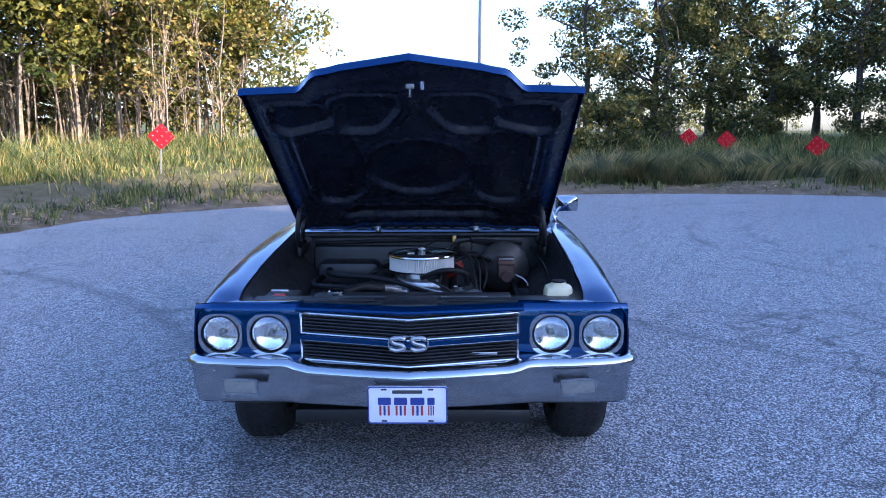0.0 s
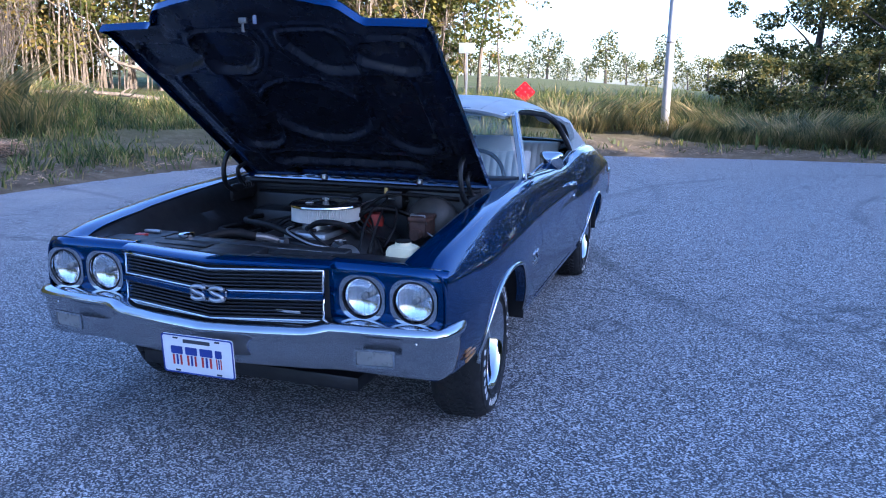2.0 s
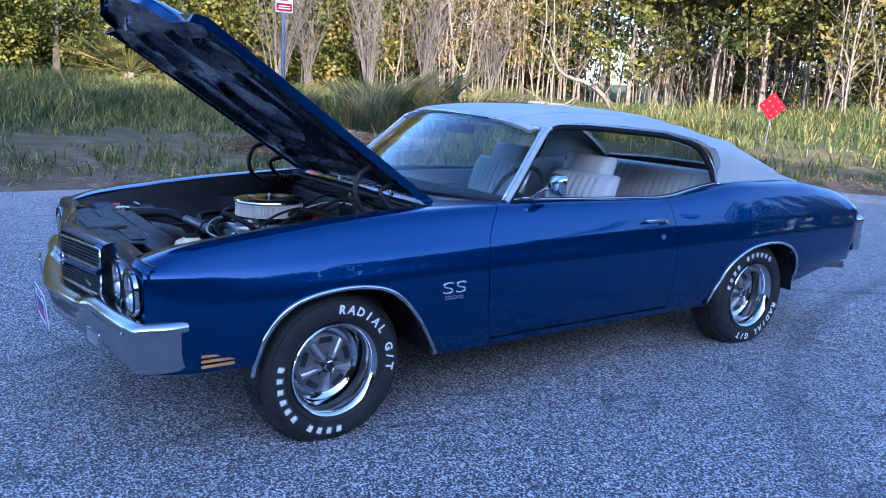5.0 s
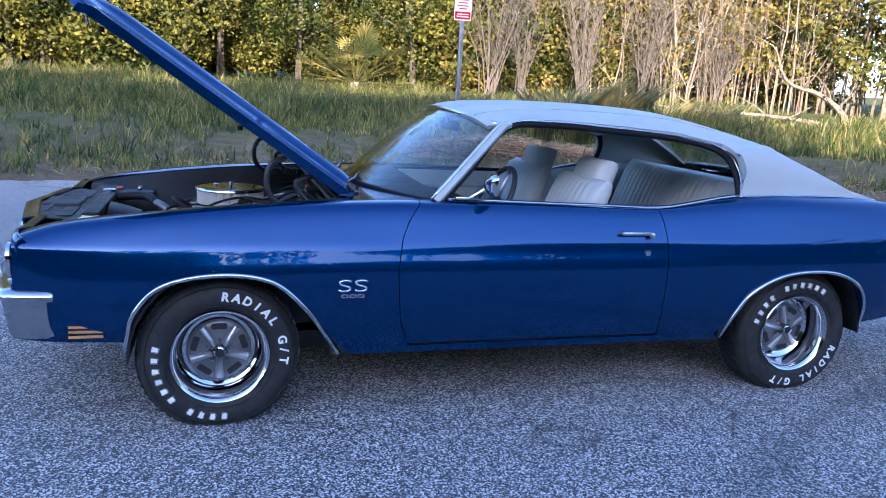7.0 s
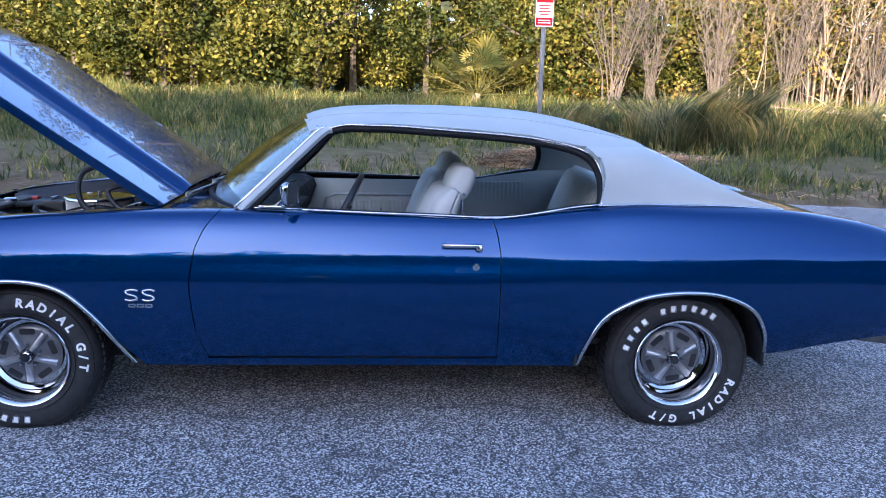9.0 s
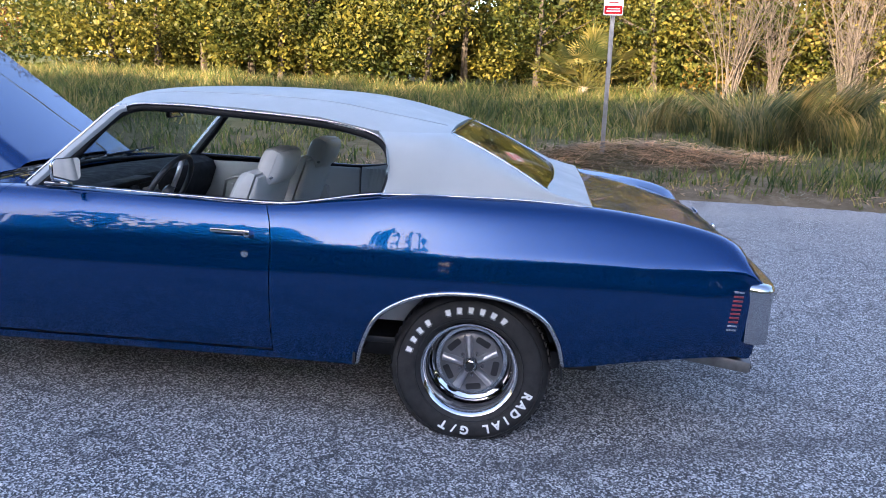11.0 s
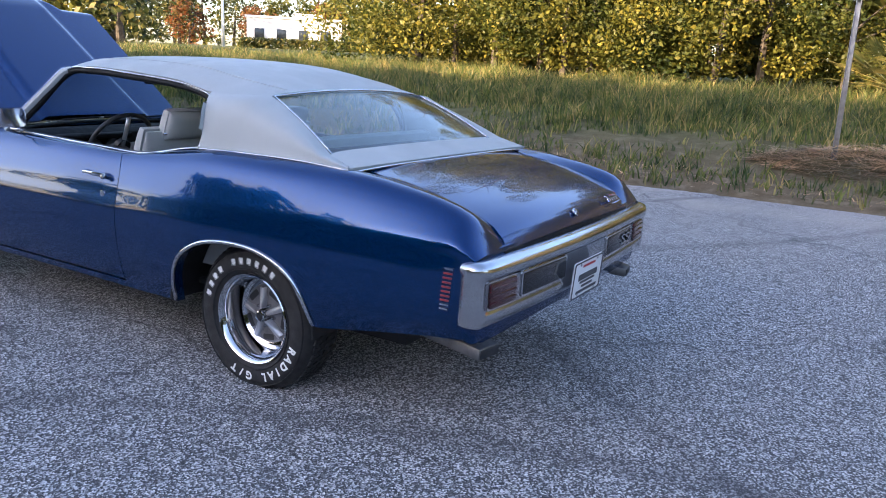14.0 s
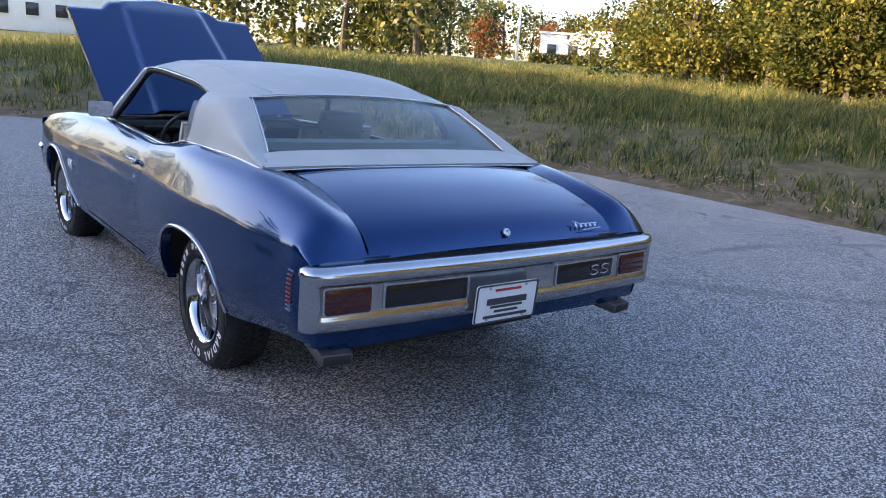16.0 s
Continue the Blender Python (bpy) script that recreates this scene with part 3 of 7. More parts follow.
for i in range(39):
    y = 36.0 - i * 1.9
    tall = 1.06 + 0.12 * min(1.0, max(0.0, (-8.0 - y) / 6.0)) - 0.36 * min(1.0, max(0.0, (y + 4.5) / 4.0))
    put_row(EDGEWOOD, [(27.5 + 1.6 * (i % 3), y)] + ([(32.5 + 1.5 * (i % 2), y + 0.9)] if i % 3 else []), 60 + i, tall * 0.95, tall * 1.05, USED)
put_row(EDGEWOOD, [(-31.5 + rng0.uniform(-1, 1), -14 + i * 2.7) for i in range(13)], 7, 0.85, 1.1, USED)
UNDER = [tree("wild_shrub", "dark green roadside shrub", 51 + i, h, w, 0.15, 26, 0.35, 0.8, 3600, 0.12, 0.06, 6, LEAF_DARK, group="shrubs under the oaks")
         for i, (h, w) in enumerate(((3.6, 1.5), (2.8, 1.9)))]
put_row(UNDER, [(3.6, 19.6), (5.0, 21.5), (6.8, 24.5), (10.2, 25.0), (14.5, 24.0), (18.0, 23.0), (16.5, 25.5), (2.8, 23.0), (12.3, 27.0), (8.4, 28.0)], 9, 0.45, 0.75, USED)


# thin, nearly bare stems of the scrub wood
def bare_tree(seed, stems, h0, h1, leaves):
    rng = np.random.default_rng(seed)
    t = thing("bare_scrub_tree", "thin pale stems of a nearly bare scrub tree", "tree", group="bare scrub wood")
    made, tips = [], []
    for _ in range(stems):
        h = rng.uniform(h0, h1)
        x, y = rng.normal(size=2) * 0.75
        lean = rng.normal(size=2) * 0.10
        pts = [np.array([x + lean[0] * h * q ** 1.5 + rng.normal() * 0.05, y + lean[1] * h * q ** 1.5 + rng.normal() * 0.05, h * q - 0.15]) for q in np.linspace(0, 1, 6)]
        r = rng.uniform(0.018, 0.048)
        made.append(tube(pts, 0, 4, [r * (1.1 - 0.8 * q) for q in np.linspace(0, 1, 6)], caps=False))
        for _ in range(13):
            k = rng.integers(1, 5)
            s = pts[k]
            e = s + np.array([rng.normal() * 0.55, rng.normal() * 0.55, rng.uniform(0.4, 1.5)])
            made.append(tube(spline([s, (s + e) / 2 + rng.normal(size=3) * 0.1, e], 4), 0, 3, [r * 0.4, r * 0.3, r * 0.2, r * 0.1], caps=False))
            tips.append((e, rng.uniform(0.25, 0.6)))
        tips.append((pts[-1], 0.6))
    part("stem", joined(*made), STEM, t)
    part("crown", foliage(rng, tips, leaves, 0.11), LEAF_DRY, t)
    return t


BARE = [bare_tree(71, 11, 5.0, 8.5, 700), bare_tree(72, 12, 4.0, 7.5, 900), bare_tree(73, 10, 6.0, 9.5, 1300)]
spots = []
for i in range(11):
    spots.append((-23.0 + rng0.uniform(-1.0, 1.0) + 0.02 * (i + 5) ** 2, 14.0 + i * 1.1 + rng0.uniform(-0.4, 0.4)))
for i in range(9):
    spots.append((-18.5 + i * 1.0 + rng0.uniform(-0.6, 0.6), 26.0 + rng0.uniform(-1.2, 1.5)))
for i in range(9):
    spots.append((-26.0 + rng0.uniform(-1.5, 1.5), 14.0 + i * 1.5))
for i in range(3):
    spots.append((-16.0 + i * 3.3, 30.0 + rng0.uniform(-1.0, 1.0)))
put_row(BARE, spots, 12, 0.85, 1.2, USED)
GREENWOOD = [tree("slender_tree", "slender tree with thin yellow-green leaves", 91 + i, h, 2.0, lo, 34, 0.45, 0.95, 4300, 0.125, 0.07, 10, LEAF_LIT, STEM, "trees in the scrub wood")
             for i, (h, lo) in enumerate(((8.5, 3.2), (9.5, 2.2), (7.5, 1.0)))]
put_row(GREENWOOD, [(-19.5, 27.5), (-13.2, 27.5), (-11.6, 26.4), (-10.0, 27.8), (-24.5, 22.0), (-25.0, 15.0), (-22.0, 27.0), (-16.2, 25.2), (-17.8, 24.4), (-20.6, 23.6), (-14.6, 26.0), (-12.4, 25.2), (-18.6, 22.8), (-15.4, 23.8), (-13.4, 24.0), (-9.6, 25.6), (-21.6, 21.4), (-8.4, 27.4), (-9.2, 29.6), (-7.4, 29.0)], 13, 0.85, 1.15, USED)

BRUSH = [tree("dry_brush", "tangled brown-green brush between the bare stems", 81 + i, h, 1.8, 0.1, 26, 0.4, 0.8, 2600, 0.11, 0.05, 10, LEAF_DRY, STEM, "brush in the scrub wood") for i, h in enumerate((3.2, 4.6))]
put_row(BRUSH, [(-25.0 + rng0.uniform(-1, 1), 8.5 + i * 1.9) for i in range(10)] + [(-20.5 + i * 1.6, 28.0 + rng0.uniform(-1.0, 1.0)) for i in range(7)], 14, 0.85, 1.25, USED)



# grey leafless shrubs with fans of fine twigs
def twig_shrub(seed):
    rng = np.random.default_rng(seed)
    t = thing("twig_shrub", "grey leafless shrub with fans of fine twigs", "bush", group="leafless shrubs")
    made = []
    for _ in range(15):
        a, out, h = rng.uniform(0, 2 * np.pi), rng.uniform(0.3, 1.3), rng.uniform(2.2, 4.2)
        pts = spline([(rng.normal() * 0.15, rng.normal() * 0.15, -0.15), (out * 0.4 * np.cos(a), out * 0.4 * np.sin(a), h * 0.5), (out * np.cos(a), out * np.sin(a), h)], 6)
        made.append(tube(pts, 0, 4, [0.028, 0.024, 0.018, 0.013, 0.009, 0.005], caps=False))
        for _ in range(16):
            s = pts[rng.integers(2, 6)]
            e = s + np.array([rng.normal() * 0.35, rng.normal() * 0.35, rng.uniform(0.2, 0.9)])
            made.append(tube([s, (s + e) / 2 + rng.normal(size=3) * 0.05, e], 0, 3, [0.009, 0.007, 0.004], caps=False))
    part("twig_fan", joined(*made), TWIG, t)["kind"] = "stuff"
    return t


SHRUB = [twig_shrub(171), twig_shrub(172)]
put_row(SHRUB, [(-20.6, 8.6), (-21.8, 10.2), (-20.4, 11.8), (-22.2, 12.8), (-20.6, 14.2), (-22.0, 15.6), (-20.0, 16.8)], 18, 0.9, 1.2, USED)

# far woods round the fields
FAR = [tree("far_tree", "distant tree at the edge of a field", 111 + i, h, w, 0.5, 30, 1.0, 2.0, 1300, 0.35, 0.25, 4, mt, group="distant trees")
       for i, (h, w, mt) in enumerate(((9.0, 4.5, LEAF_LIT), (11.0, 4.0, LEAF_DARK), (7.5, 3.6, LEAF_RED)))]
spots = []
for i in range(46):
    a = radians(-40 + i * 1.4)
    d = 280 + 50 * math.sin(i * 2.3)
    spots.append((d * math.sin(a), d * math.cos(a)))
for i in range(24):
    a = radians(186 + i * 4.3)
    d = 118 + 22 * math.sin(i * 1.7)
    if not 221 < math.degrees(a) < 229.5:
        spots.append((d * math.sin(a), d * math.cos(a)))
spots += [(168 * math.sin(radians(a)), 168 * math.cos(radians(a))) for a in range(214, 237, 2)]
# unseen ring on the other side, added to darken the horizon the car mirrors
spots += [((150 + 20 * math.sin(i * 1.9)) * math.sin(radians(95 + i * 3.4)), (150 + 20 * math.sin(i * 1.9)) * math.cos(radians(95 + i * 3.4))) for i in range(26)]
put_row(FAR[:2], spots, 15, 0.9, 1.5, USED)
put_row(FAR[2:], [(-101, -82), (-96, -93), (-88, -101), (-112, -78)], 16, 0.9, 1.2, USED)
put_row([FAR[0], FAR[1]], [(-60, -26), (-45, -19), (-52, -24), (-40, -16), (-33, -44), (-36, -49), (-30, -50), (-38, -54), (-28, -55), (-34, -52), (-24, -58), (-20, -62)], 17, 0.75, 1.05, USED)


# palm
def palm_bush():
    rng = np.random.default_rng(7)
    t = thing("palmetto", "sunlit cabbage palm with fan-shaped fronds near the ground", "palm", pose(-22.4, 4.4, float(land(-22.4, 4.4)) - 0.05))
    part("trunk", tube([(0, 0, -0.2), (0.03, 0, 0.25), (0.05, 0.02, 0.5)], 0, 8, [0.2, 0.17, 0.14]), STEM, t)
    for k in range(34):
        a, up = k * 2.4, rng.uniform(0.05, 1.25)
        L = rng.uniform(1.0, 1.7)
        d = np.array([math.cos(a) * math.cos(up), math.sin(a) * math.cos(up), math.sin(up)])
        s = np.array([0.05, 0.02, 0.4])
        h = s + d * L
        verts, faces = [], []
        side = np.cross(d, [0, 0, 1.0])
        side /= np.linalg.norm(side)
        nrm = np.cross(side, d)
        made = [tube([s, (s + h) / 2 + np.array([0, 0, 0.05]), h], 0.012, 4)]
        for j in range(17):
            b = radians(-95 + j * 190 / 16)
            e = d * math.cos(b) + side * math.sin(b)
            ll = 0.75 * (0.75 + 0.25 * math.cos(b))
            tip = h + e * ll + np.array([0, 0, -0.12 * ll])
            w = np.cross(e, nrm) * 0.030
            i0 = len(verts)
            verts += [h, h + e * ll * 0.55 + w + nrm * 0.01, tip, h + e * ll * 0.55 - w]
            faces.append((i0, i0 + 1, i0 + 2, i0 + 3))
        part("frond", joined(made[0], mesh("f", verts, faces)), PALM, t)


palm_bush()


def wispy_tree(x, y, seed):
    rng = np.random.default_rng(seed)
    t = thing("young_tree", "young slender tree with sparse feathery leaves", "tree", pose(x, y, float(land(x, y)) - 0.05), group="young trees")
    tips = []
    wood = limbs(rng, 6.4, 0.04, 11, 2.2, 0.35)
    for me in wood:
        end = np.array(me.vertices[-1].co)
        tips += [(end + rng.normal(size=3) * 0.35, rng.uniform(0.2, 0.45)) for _ in range(4)]
    stem = part("trunk", joined(*wood), STEM, t)
    stem["kind"] = "stuff"
    part("crown", foliage(rng, tips, 900, 0.09), LEAF_DRY, t)


wispy_tree(-8.3, 27.5, 3)
wispy_tree(-6.4, 28.5, 5)


# grass
def blades(points, heights, widths, seed, bend=0.5, flat=False):
    """Curved blades of grass in one mesh."""
    rng = np.random.default_rng(seed)
    n = len(points)
    a = rng.uniform(0, 2 * np.pi, n)
    side = np.stack([np.cos(a), np.sin(a), np.zeros(n)], 1) * widths[:, None] / 2
    b = rng.uniform(0, 2 * np.pi, n)
    lean = np.stack([np.cos(b), np.sin(b), np.zeros(n)], 1) * (heights * rng.uniform(0.1, bend, n))[:, None]
    up = np.zeros((n, 3))
    up[:, 2] = heights
    if flat:
        lean = np.stack([np.cos(b), np.sin(b), np.zeros(n)], 1) * heights[:, None]
        up[:, 2] = rng.uniform(0.005, 0.05, n)
    p = points
    v = np.stack([p - side, p + side, p + side * 0.8 + lean * 0.35 + up * 0.6, p - side * 0.8 + lean * 0.35 + up * 0.6, p + lean + up], 1).reshape(-1, 3)
    me = bpy.data.meshes.new("blades")
    me.vertices.add(5 * n)
    me.vertices.foreach_set("co", v.ravel())
    me.loops.add(7 * n)
    base = np.arange(n)[:, None] * 5
    me.loops.foreach_set("vertex_index", (base + np.array([0, 1, 2, 3, 3, 2, 4])).ravel())
    me.polygons.add(2 * n)
    me.polygons.foreach_set("loop_start", (np.arange(n)[:, None] * 7 + np.array([0, 4])).ravel())
    me.update()
    return me


def scatter(n, x0, x1, y0, y1, seed, keep):
    rng = np.random.default_rng(seed)
    x, y = rng.uniform(x0, x1, n), rng.uniform(y0, y1, n)
    d = off_road(x, y)
    k = keep(x, y, d, rng.uniform(0, 1, n)) & (d > 0.05)
    x, y, d = x[k], y[k], d[k]
    return np.stack([x, y, land(x, y) - 0.02], 1), d, rng


def patchy(x, y):
    return 0.5 + 0.5 * np.sin(0.9 * x + 1.3 * np.sin(0.55 * y)) * np.sin(0.75 * y + 0.8 * np.sin(0.6 * x + 2))


def build_grass():
    def keep(x, y, d, r):
        dens = np.clip(0.25 + 0.9 * patchy(x, y) - 0.75 * np.exp(-((d - 2.4) / 1.1) ** 2) * (0.3 + patchy(x * 0.7 + 3, y)), 0.05, 1) * np.clip(d / 0.8, 0.1, 1)
        heap = ((x + 9.3) / 1.0) ** 2 + ((y - 5.1) / 2.1) ** 2 < 1
        return (r < dens) & ~heap

    def tufts(count, x0, x1, y0, y1, seed, each, wide, tall, w0, w1):
        """Blades gathered in tufts of uneven size."""
        c, d, rng = scatter(count, x0, x1, y0, y1, seed, keep)
        size = rng.uniform(0.45, 1.25, len(c)) ** 1.6 * (0.55 + 0.75 * patchy(c[:, 0], c[:, 1])) * np.clip(0.5 + d / 8, 0.5, 1.2)
        k = np.repeat(np.arange(len(c)), each)
        a, r = rng.uniform(0, 2 * np.pi, len(k)), wide * np.sqrt(rng.uniform(0, 1, len(k))) * (0.6 + size[k])
        x, y = c[k, 0] + r * np.cos(a), c[k, 1] + r * np.sin(a)
        on = off_road(x, y) > 0.03
        x, y, k = x[on], y[on], k[on]
        p = np.stack([x, y, land(x, y) - 0.02], 1)
        return blades(p, tall * size[k] * rng.uniform(0.45, 1.0, len(k)), rng.uniform(w0, w1, len(k)), seed + 1, 0.95)

    tagged(part("grass", tufts(18000, -23, -6, -19, 16, 1, 9, 0.15, 0.40, 0.014, 0.030), GRASS), "patchy green and straw-coloured grass on the bank", "grass", kind="stuff")
    tagged(part("grass", tufts(9000, -12, 22, 10, 26, 3, 8, 0.16, 0.50, 0.018, 0.036), GRASS), "rough grass behind the turning circle", "grass", kind="stuff")
    tagged(part("grass", tufts(12500, -28, 6, -38, -8, 5, 9, 0.17, 0.40, 0.016, 0.034), GRASS), "long field grass", "grass", kind="stuff")

    # reeds in tall clumps
    def clump(cx, cy, rx, ry, n, h0, h1, seed, label, name="tall_grass_clump"):
        rng = np.random.default_rng(seed)
        a, r = rng.uniform(0, 2 * np.pi, n), np.sqrt(rng.uniform(0, 1, n))
        x, y = cx + rx * r * np.cos(a), cy + ry * r * np.sin(a)
        k = off_road(x, y) > 0.3
        x, y = x[k], y[k]
        p = np.stack([x, y, land(x, y) - 0.03], 1)
        h = h1 * rng.uniform(0.25, 1.0, len(p)) ** 0.8 * (1.05 - 0.45 * r[k] ** 2)
        ob = tagged(part(name, blades(p, h, rng.uniform(0.022, 0.045, len(p)), seed, 0.95), REED), label, "grass", kind="stuff")
        return ob
    clump(-11.3, 7.9, 1.2, 1.6, 1700, 0.8, 1.60, 21, "tall clump of grey-green pampas-like grass")
    clump(-12.6, 5.6, 0.8, 0.8, 500, 0.5, 0.9, 22, "clump of tall grass beside the sign post")
    clump(5.6, 16.6, 4.6, 0.8, 6000, 0.4, 0.9, 23, "tall reedy grass along the far edge of the circle")
    clump(-0.5, 17.8, 3.2, 1.2, 3200, 0.5, 1.0, 24, "tall weeds at the foot of the utility pole")
    clump(-13.2, 11.5, 2.0, 1.5, 900, 0.5, 0.9, 25, "weeds in front of the scrub wood")
    clump(12.5, 15.5, 3.2, 1.0, 3000, 0.4, 0.9, 26, "rough weeds at the edge of the paving")

    # dead needles and straw on the edge of the paving
    p, d, rng = scatter(60000, -9.5, 16, -6, 18, 7, lambda x, y, d, r: r < np.exp(-((d - 0.5) / 0.6) ** 2) * (0.35 + 0.65 * patchy(x * 1.6, y * 1.6)))
    p[:, 2] += 0.05
    tagged(part("straw_litter", blades(p, rng.uniform(0.10, 0.30, len(p)), rng.uniform(0.009, 0.022, len(p)), 8, flat=True), STRAW), "dead straw and pine needles along the paving", "litter", kind="stuff")
    rng = np.random.default_rng(14)
    n = 2600
    a, r = rng.uniform(0, 2 * np.pi, n), np.sqrt(rng.uniform(0, 1, n))
    x, y = -9.4 + 0.95 * r * np.cos(a), 5.1 + 2.1 * r * np.sin(a)
    p = np.stack([x, y, land(x, y) + rng.uniform(0.04, 0.34, n) * (1.1 - r)], 1)
    tagged(part("straw_heap", blades(p, rng.uniform(0.25, 0.7, n), rng.uniform(0.016, 0.036, n), 15, flat=True), STRAW), "heap of dead palm straw around the sign post", "litter", kind="stuff")


build_grass()


# fallen bare limb in front of the scrub wood
def fallen_limb():
    rng = np.random.default_rng(4)
    x, y = -13.05, 15.75
    t = thing("fallen_branch", "fallen bare pale tree limb lying on the grass", "branch", pose(x, y, float(land(x, y)) - 0.05))
    main = spline([(0.3, 0.2, 0.0), (0.1, 0.0, 0.55), (-0.35, -0.4, 1.0), (-0.9, -1.0, 1.3), (-1.3, -1.2, 2.2)], 14)
    made = [tube(main, 0, 6, [0.10 - 0.006 * i for i in range(14)])]
    low = spline([(0.2, 0.1, 0.15), (-1.0, -1.2, 0.35), (-2.4, -2.9, 0.4), (-3.6, -4.4, 0.55)], 12)
    made.append(tube(low, 0, 6, [0.07 - 0.0045 * i for i in range(12)]))
    for src in (main, low):
        for _ in range(9):
            s = src[rng.integers(3, len(src) - 1)]
            e = s + np.array([rng.normal() * 0.6, rng.normal() * 0.6, rng.uniform(0.1, 0.9)])
            made.append(tube(spline([s, (s + e) / 2 + rng.normal(size=3) * 0.12, e], 5), 0, 4, [0.03, 0.025, 0.018, 0.012, 0.006]))
    part("limb", joined(*made), STEM, t)


fallen_limb()


# ---- roadside things ----
def reflector_sign():
    t = thing("reflector_marker", "red diamond end-of-road marker with round reflectors on a thin post", "road sign", group="end-of-road markers")
    part("post", joined(block(0.03, 0.012, 1.35, 0.003, (0, 0.02, 0.52)), block(0.012, 0.03, 1.35, 0.003, (0, 0.03, 0.52))), POSTSTEEL, t)
    d = 0.315
    n = [(0, -d), (d, 0), (0, d), (-d, 0)]
    out = []
    for i in range(4):
        a, b = n[i], n[(i + 1) % 4]
        out += [(a[0] * 0.93 + b[0] * 0.07, a[1] * 0.93 + b[1] * 0.07), (a[0] * 0.07 + b[0] * 0.93, a[1] * 0.07 + b[1] * 0.93)]
    plate = part("plate", disc_poly(out, 0.006), SIGNRED, t, m=pose(0, 0, 1.2))
    dot = lathe([(-0.018, 0.0), (-0.016, 0.02), (-0.010, 0.033), (-0.006, 0.036)], 14, "y")
    for i in (-1, 0, 1):
        for j in (-1, 0, 1):
            part("reflector_button", dot, BUTTON, plate, m=pose((i - j) * 0.105, 0, (i + j) * 0.105))
    return t


def post_at(ob, x, y, z_mid, turn, lean=0.0):
    ob.matrix_basis = pose(x, y, z_mid - 1.2, 0, lean, turn)


first = reflector_sign()
post_at(first, -7.0, 14.8, 1.43, 12, 4)
for x, y, z, turn, lean in ((-3.2, 19.0, 1.34, 8, 0), (7.9, 22.6, 1.28, -12, 3), (8.7, 20.9, 1.2, -12, -2), (10.4, 18.2, 1.05, -20, -6)):
    c = copy_thing(first, pose(0, 0, 0))
    post_at(c, x, y, z, turn, lean)


def property_sign():
    x, y = -9.55, 4.15
    g = float(land(x, y))
    t = thing("private_property_sign", "red and white private property sign on a galvanised channel post", "sign", pose(x, y, g - 0.02, 0, 0, 88))
    part("post", joined(block(0.07, 0.008, 3.0, 0.002, (0, 0.03, 1.43)), block(0.008, 0.045, 3.0, 0.002, (-0.032, 0.01, 1.43)), block(0.008, 0.045, 3.0, 0.002, (0.032, 0.01, 1.43))), POSTSTEEL, t)
    z = 2.58
    p = part("panel", disc_poly(rounded(0.31, 0.62, 0.02), 0.004), SIGNWHITE, t, m=pose(0, -0.02, z))
    part("red_header", disc_poly(rounded(0.285, 0.20, 0.015), 0.002), SIGNRED, p, m=pose(0, -0.005, 0.19))
    part("red_footer", disc_poly(rounded(0.285, 0.13, 0.015), 0.002), SIGNRED, p, m=pose(0, -0.005, -0.225))
    part("lettering", lettering("PRIVATE\nPROPERTY", 0.066, 0.001), SIGNWHITE, p, m=pose(0, -0.009, 0.19))
    for dz, w in ((0.04, 0.20), (-0.01, 0.17), (-0.06, 0.21), (-0.11, 0.15)):
        part("text_bar", disc_poly(rounded(w, 0.022, 0.004), 0.001), INKRED, p, m=pose(0, -0.006, dz))
    for dz, w in ((-0.205, 0.2), (-0.245, 0.22)):
        part("text_bar", disc_poly(rounded(w, 0.018, 0.004), 0.001), SIGNWHITE, p, m=pose(0, -0.008, dz))


property_sign()


def utility_pole():
    x, y = 0.8, 17.2
    t = thing("utility_pole", "tall smooth grey concrete utility pole", "utility pole", pose(x, y, float(land(x, y)) - 0.3, 0, 0.6, 0))
    part("shaft", tube([(0, 0, z) for z in (0, 3, 6, 9, 13)], 0, 16, [0.105, 0.10, 0.095, 0.09, 0.08]), CONCRETE, t)
    part("band", tube([(0, 0, 2.5), (0, 0, 2.56)], 0.108, 16), POSTSTEEL, t)


utility_pole()


def small_sign():
    x, y = -5.4, 20.5
    t = thing("notice_sign", "small pale blue notice sign on a grey post", "sign", pose(x, y, float(land(x, y)) + 0.06, 0, 0, 14))
    part("post", block(0.06, 0.06, 2.15, 0.004, (0, 0.04, 0.77)), POSTSTEEL, t)
    part("panel", block(0.50, 0.02, 0.28, 0.004, (0, 0, 1.72)), PALEBLUE, t)
    part("edge_strip", block(0.52, 0.026, 0.03, 0.003, (0, 0, 1.875)), SIGNWHITE, t)


small_sign()


def far_building(x, y, turn, w, d, h, label):
    t = thing("white_building", label, "building", pose(x, y, float(land(x, y)) - 0.2, 0, 0, turn))
    part("wall", block(w, d, h, 0.05, (0, 0, h / 2)), WHITEWALL, t)
    part("roof", joined(block(w + 0.5, d + 0.5, 0.3, 0.04, (0, 0, h + 0.15)), block(w * 0.3, d * 0.5, 0.7, 0.04, (w * 0.15, 0, h + 0.6))), WHITEWALL, t)
    for i in range(int(w / 3)):
        win = part("window", block(1.3, 0.12, 1.4, 0.02, (-w / 2 + 1.7 + i * 3.0, -d / 2 - 0.02, h * 0.5)), DARKWIN, t)
        part("sill", block(1.5, 0.2, 0.1, 0.02, (-w / 2 + 1.7 + i * 3.0, -d / 2 - 0.06, h * 0.5 - 0.78)), WHITEWALL, win)


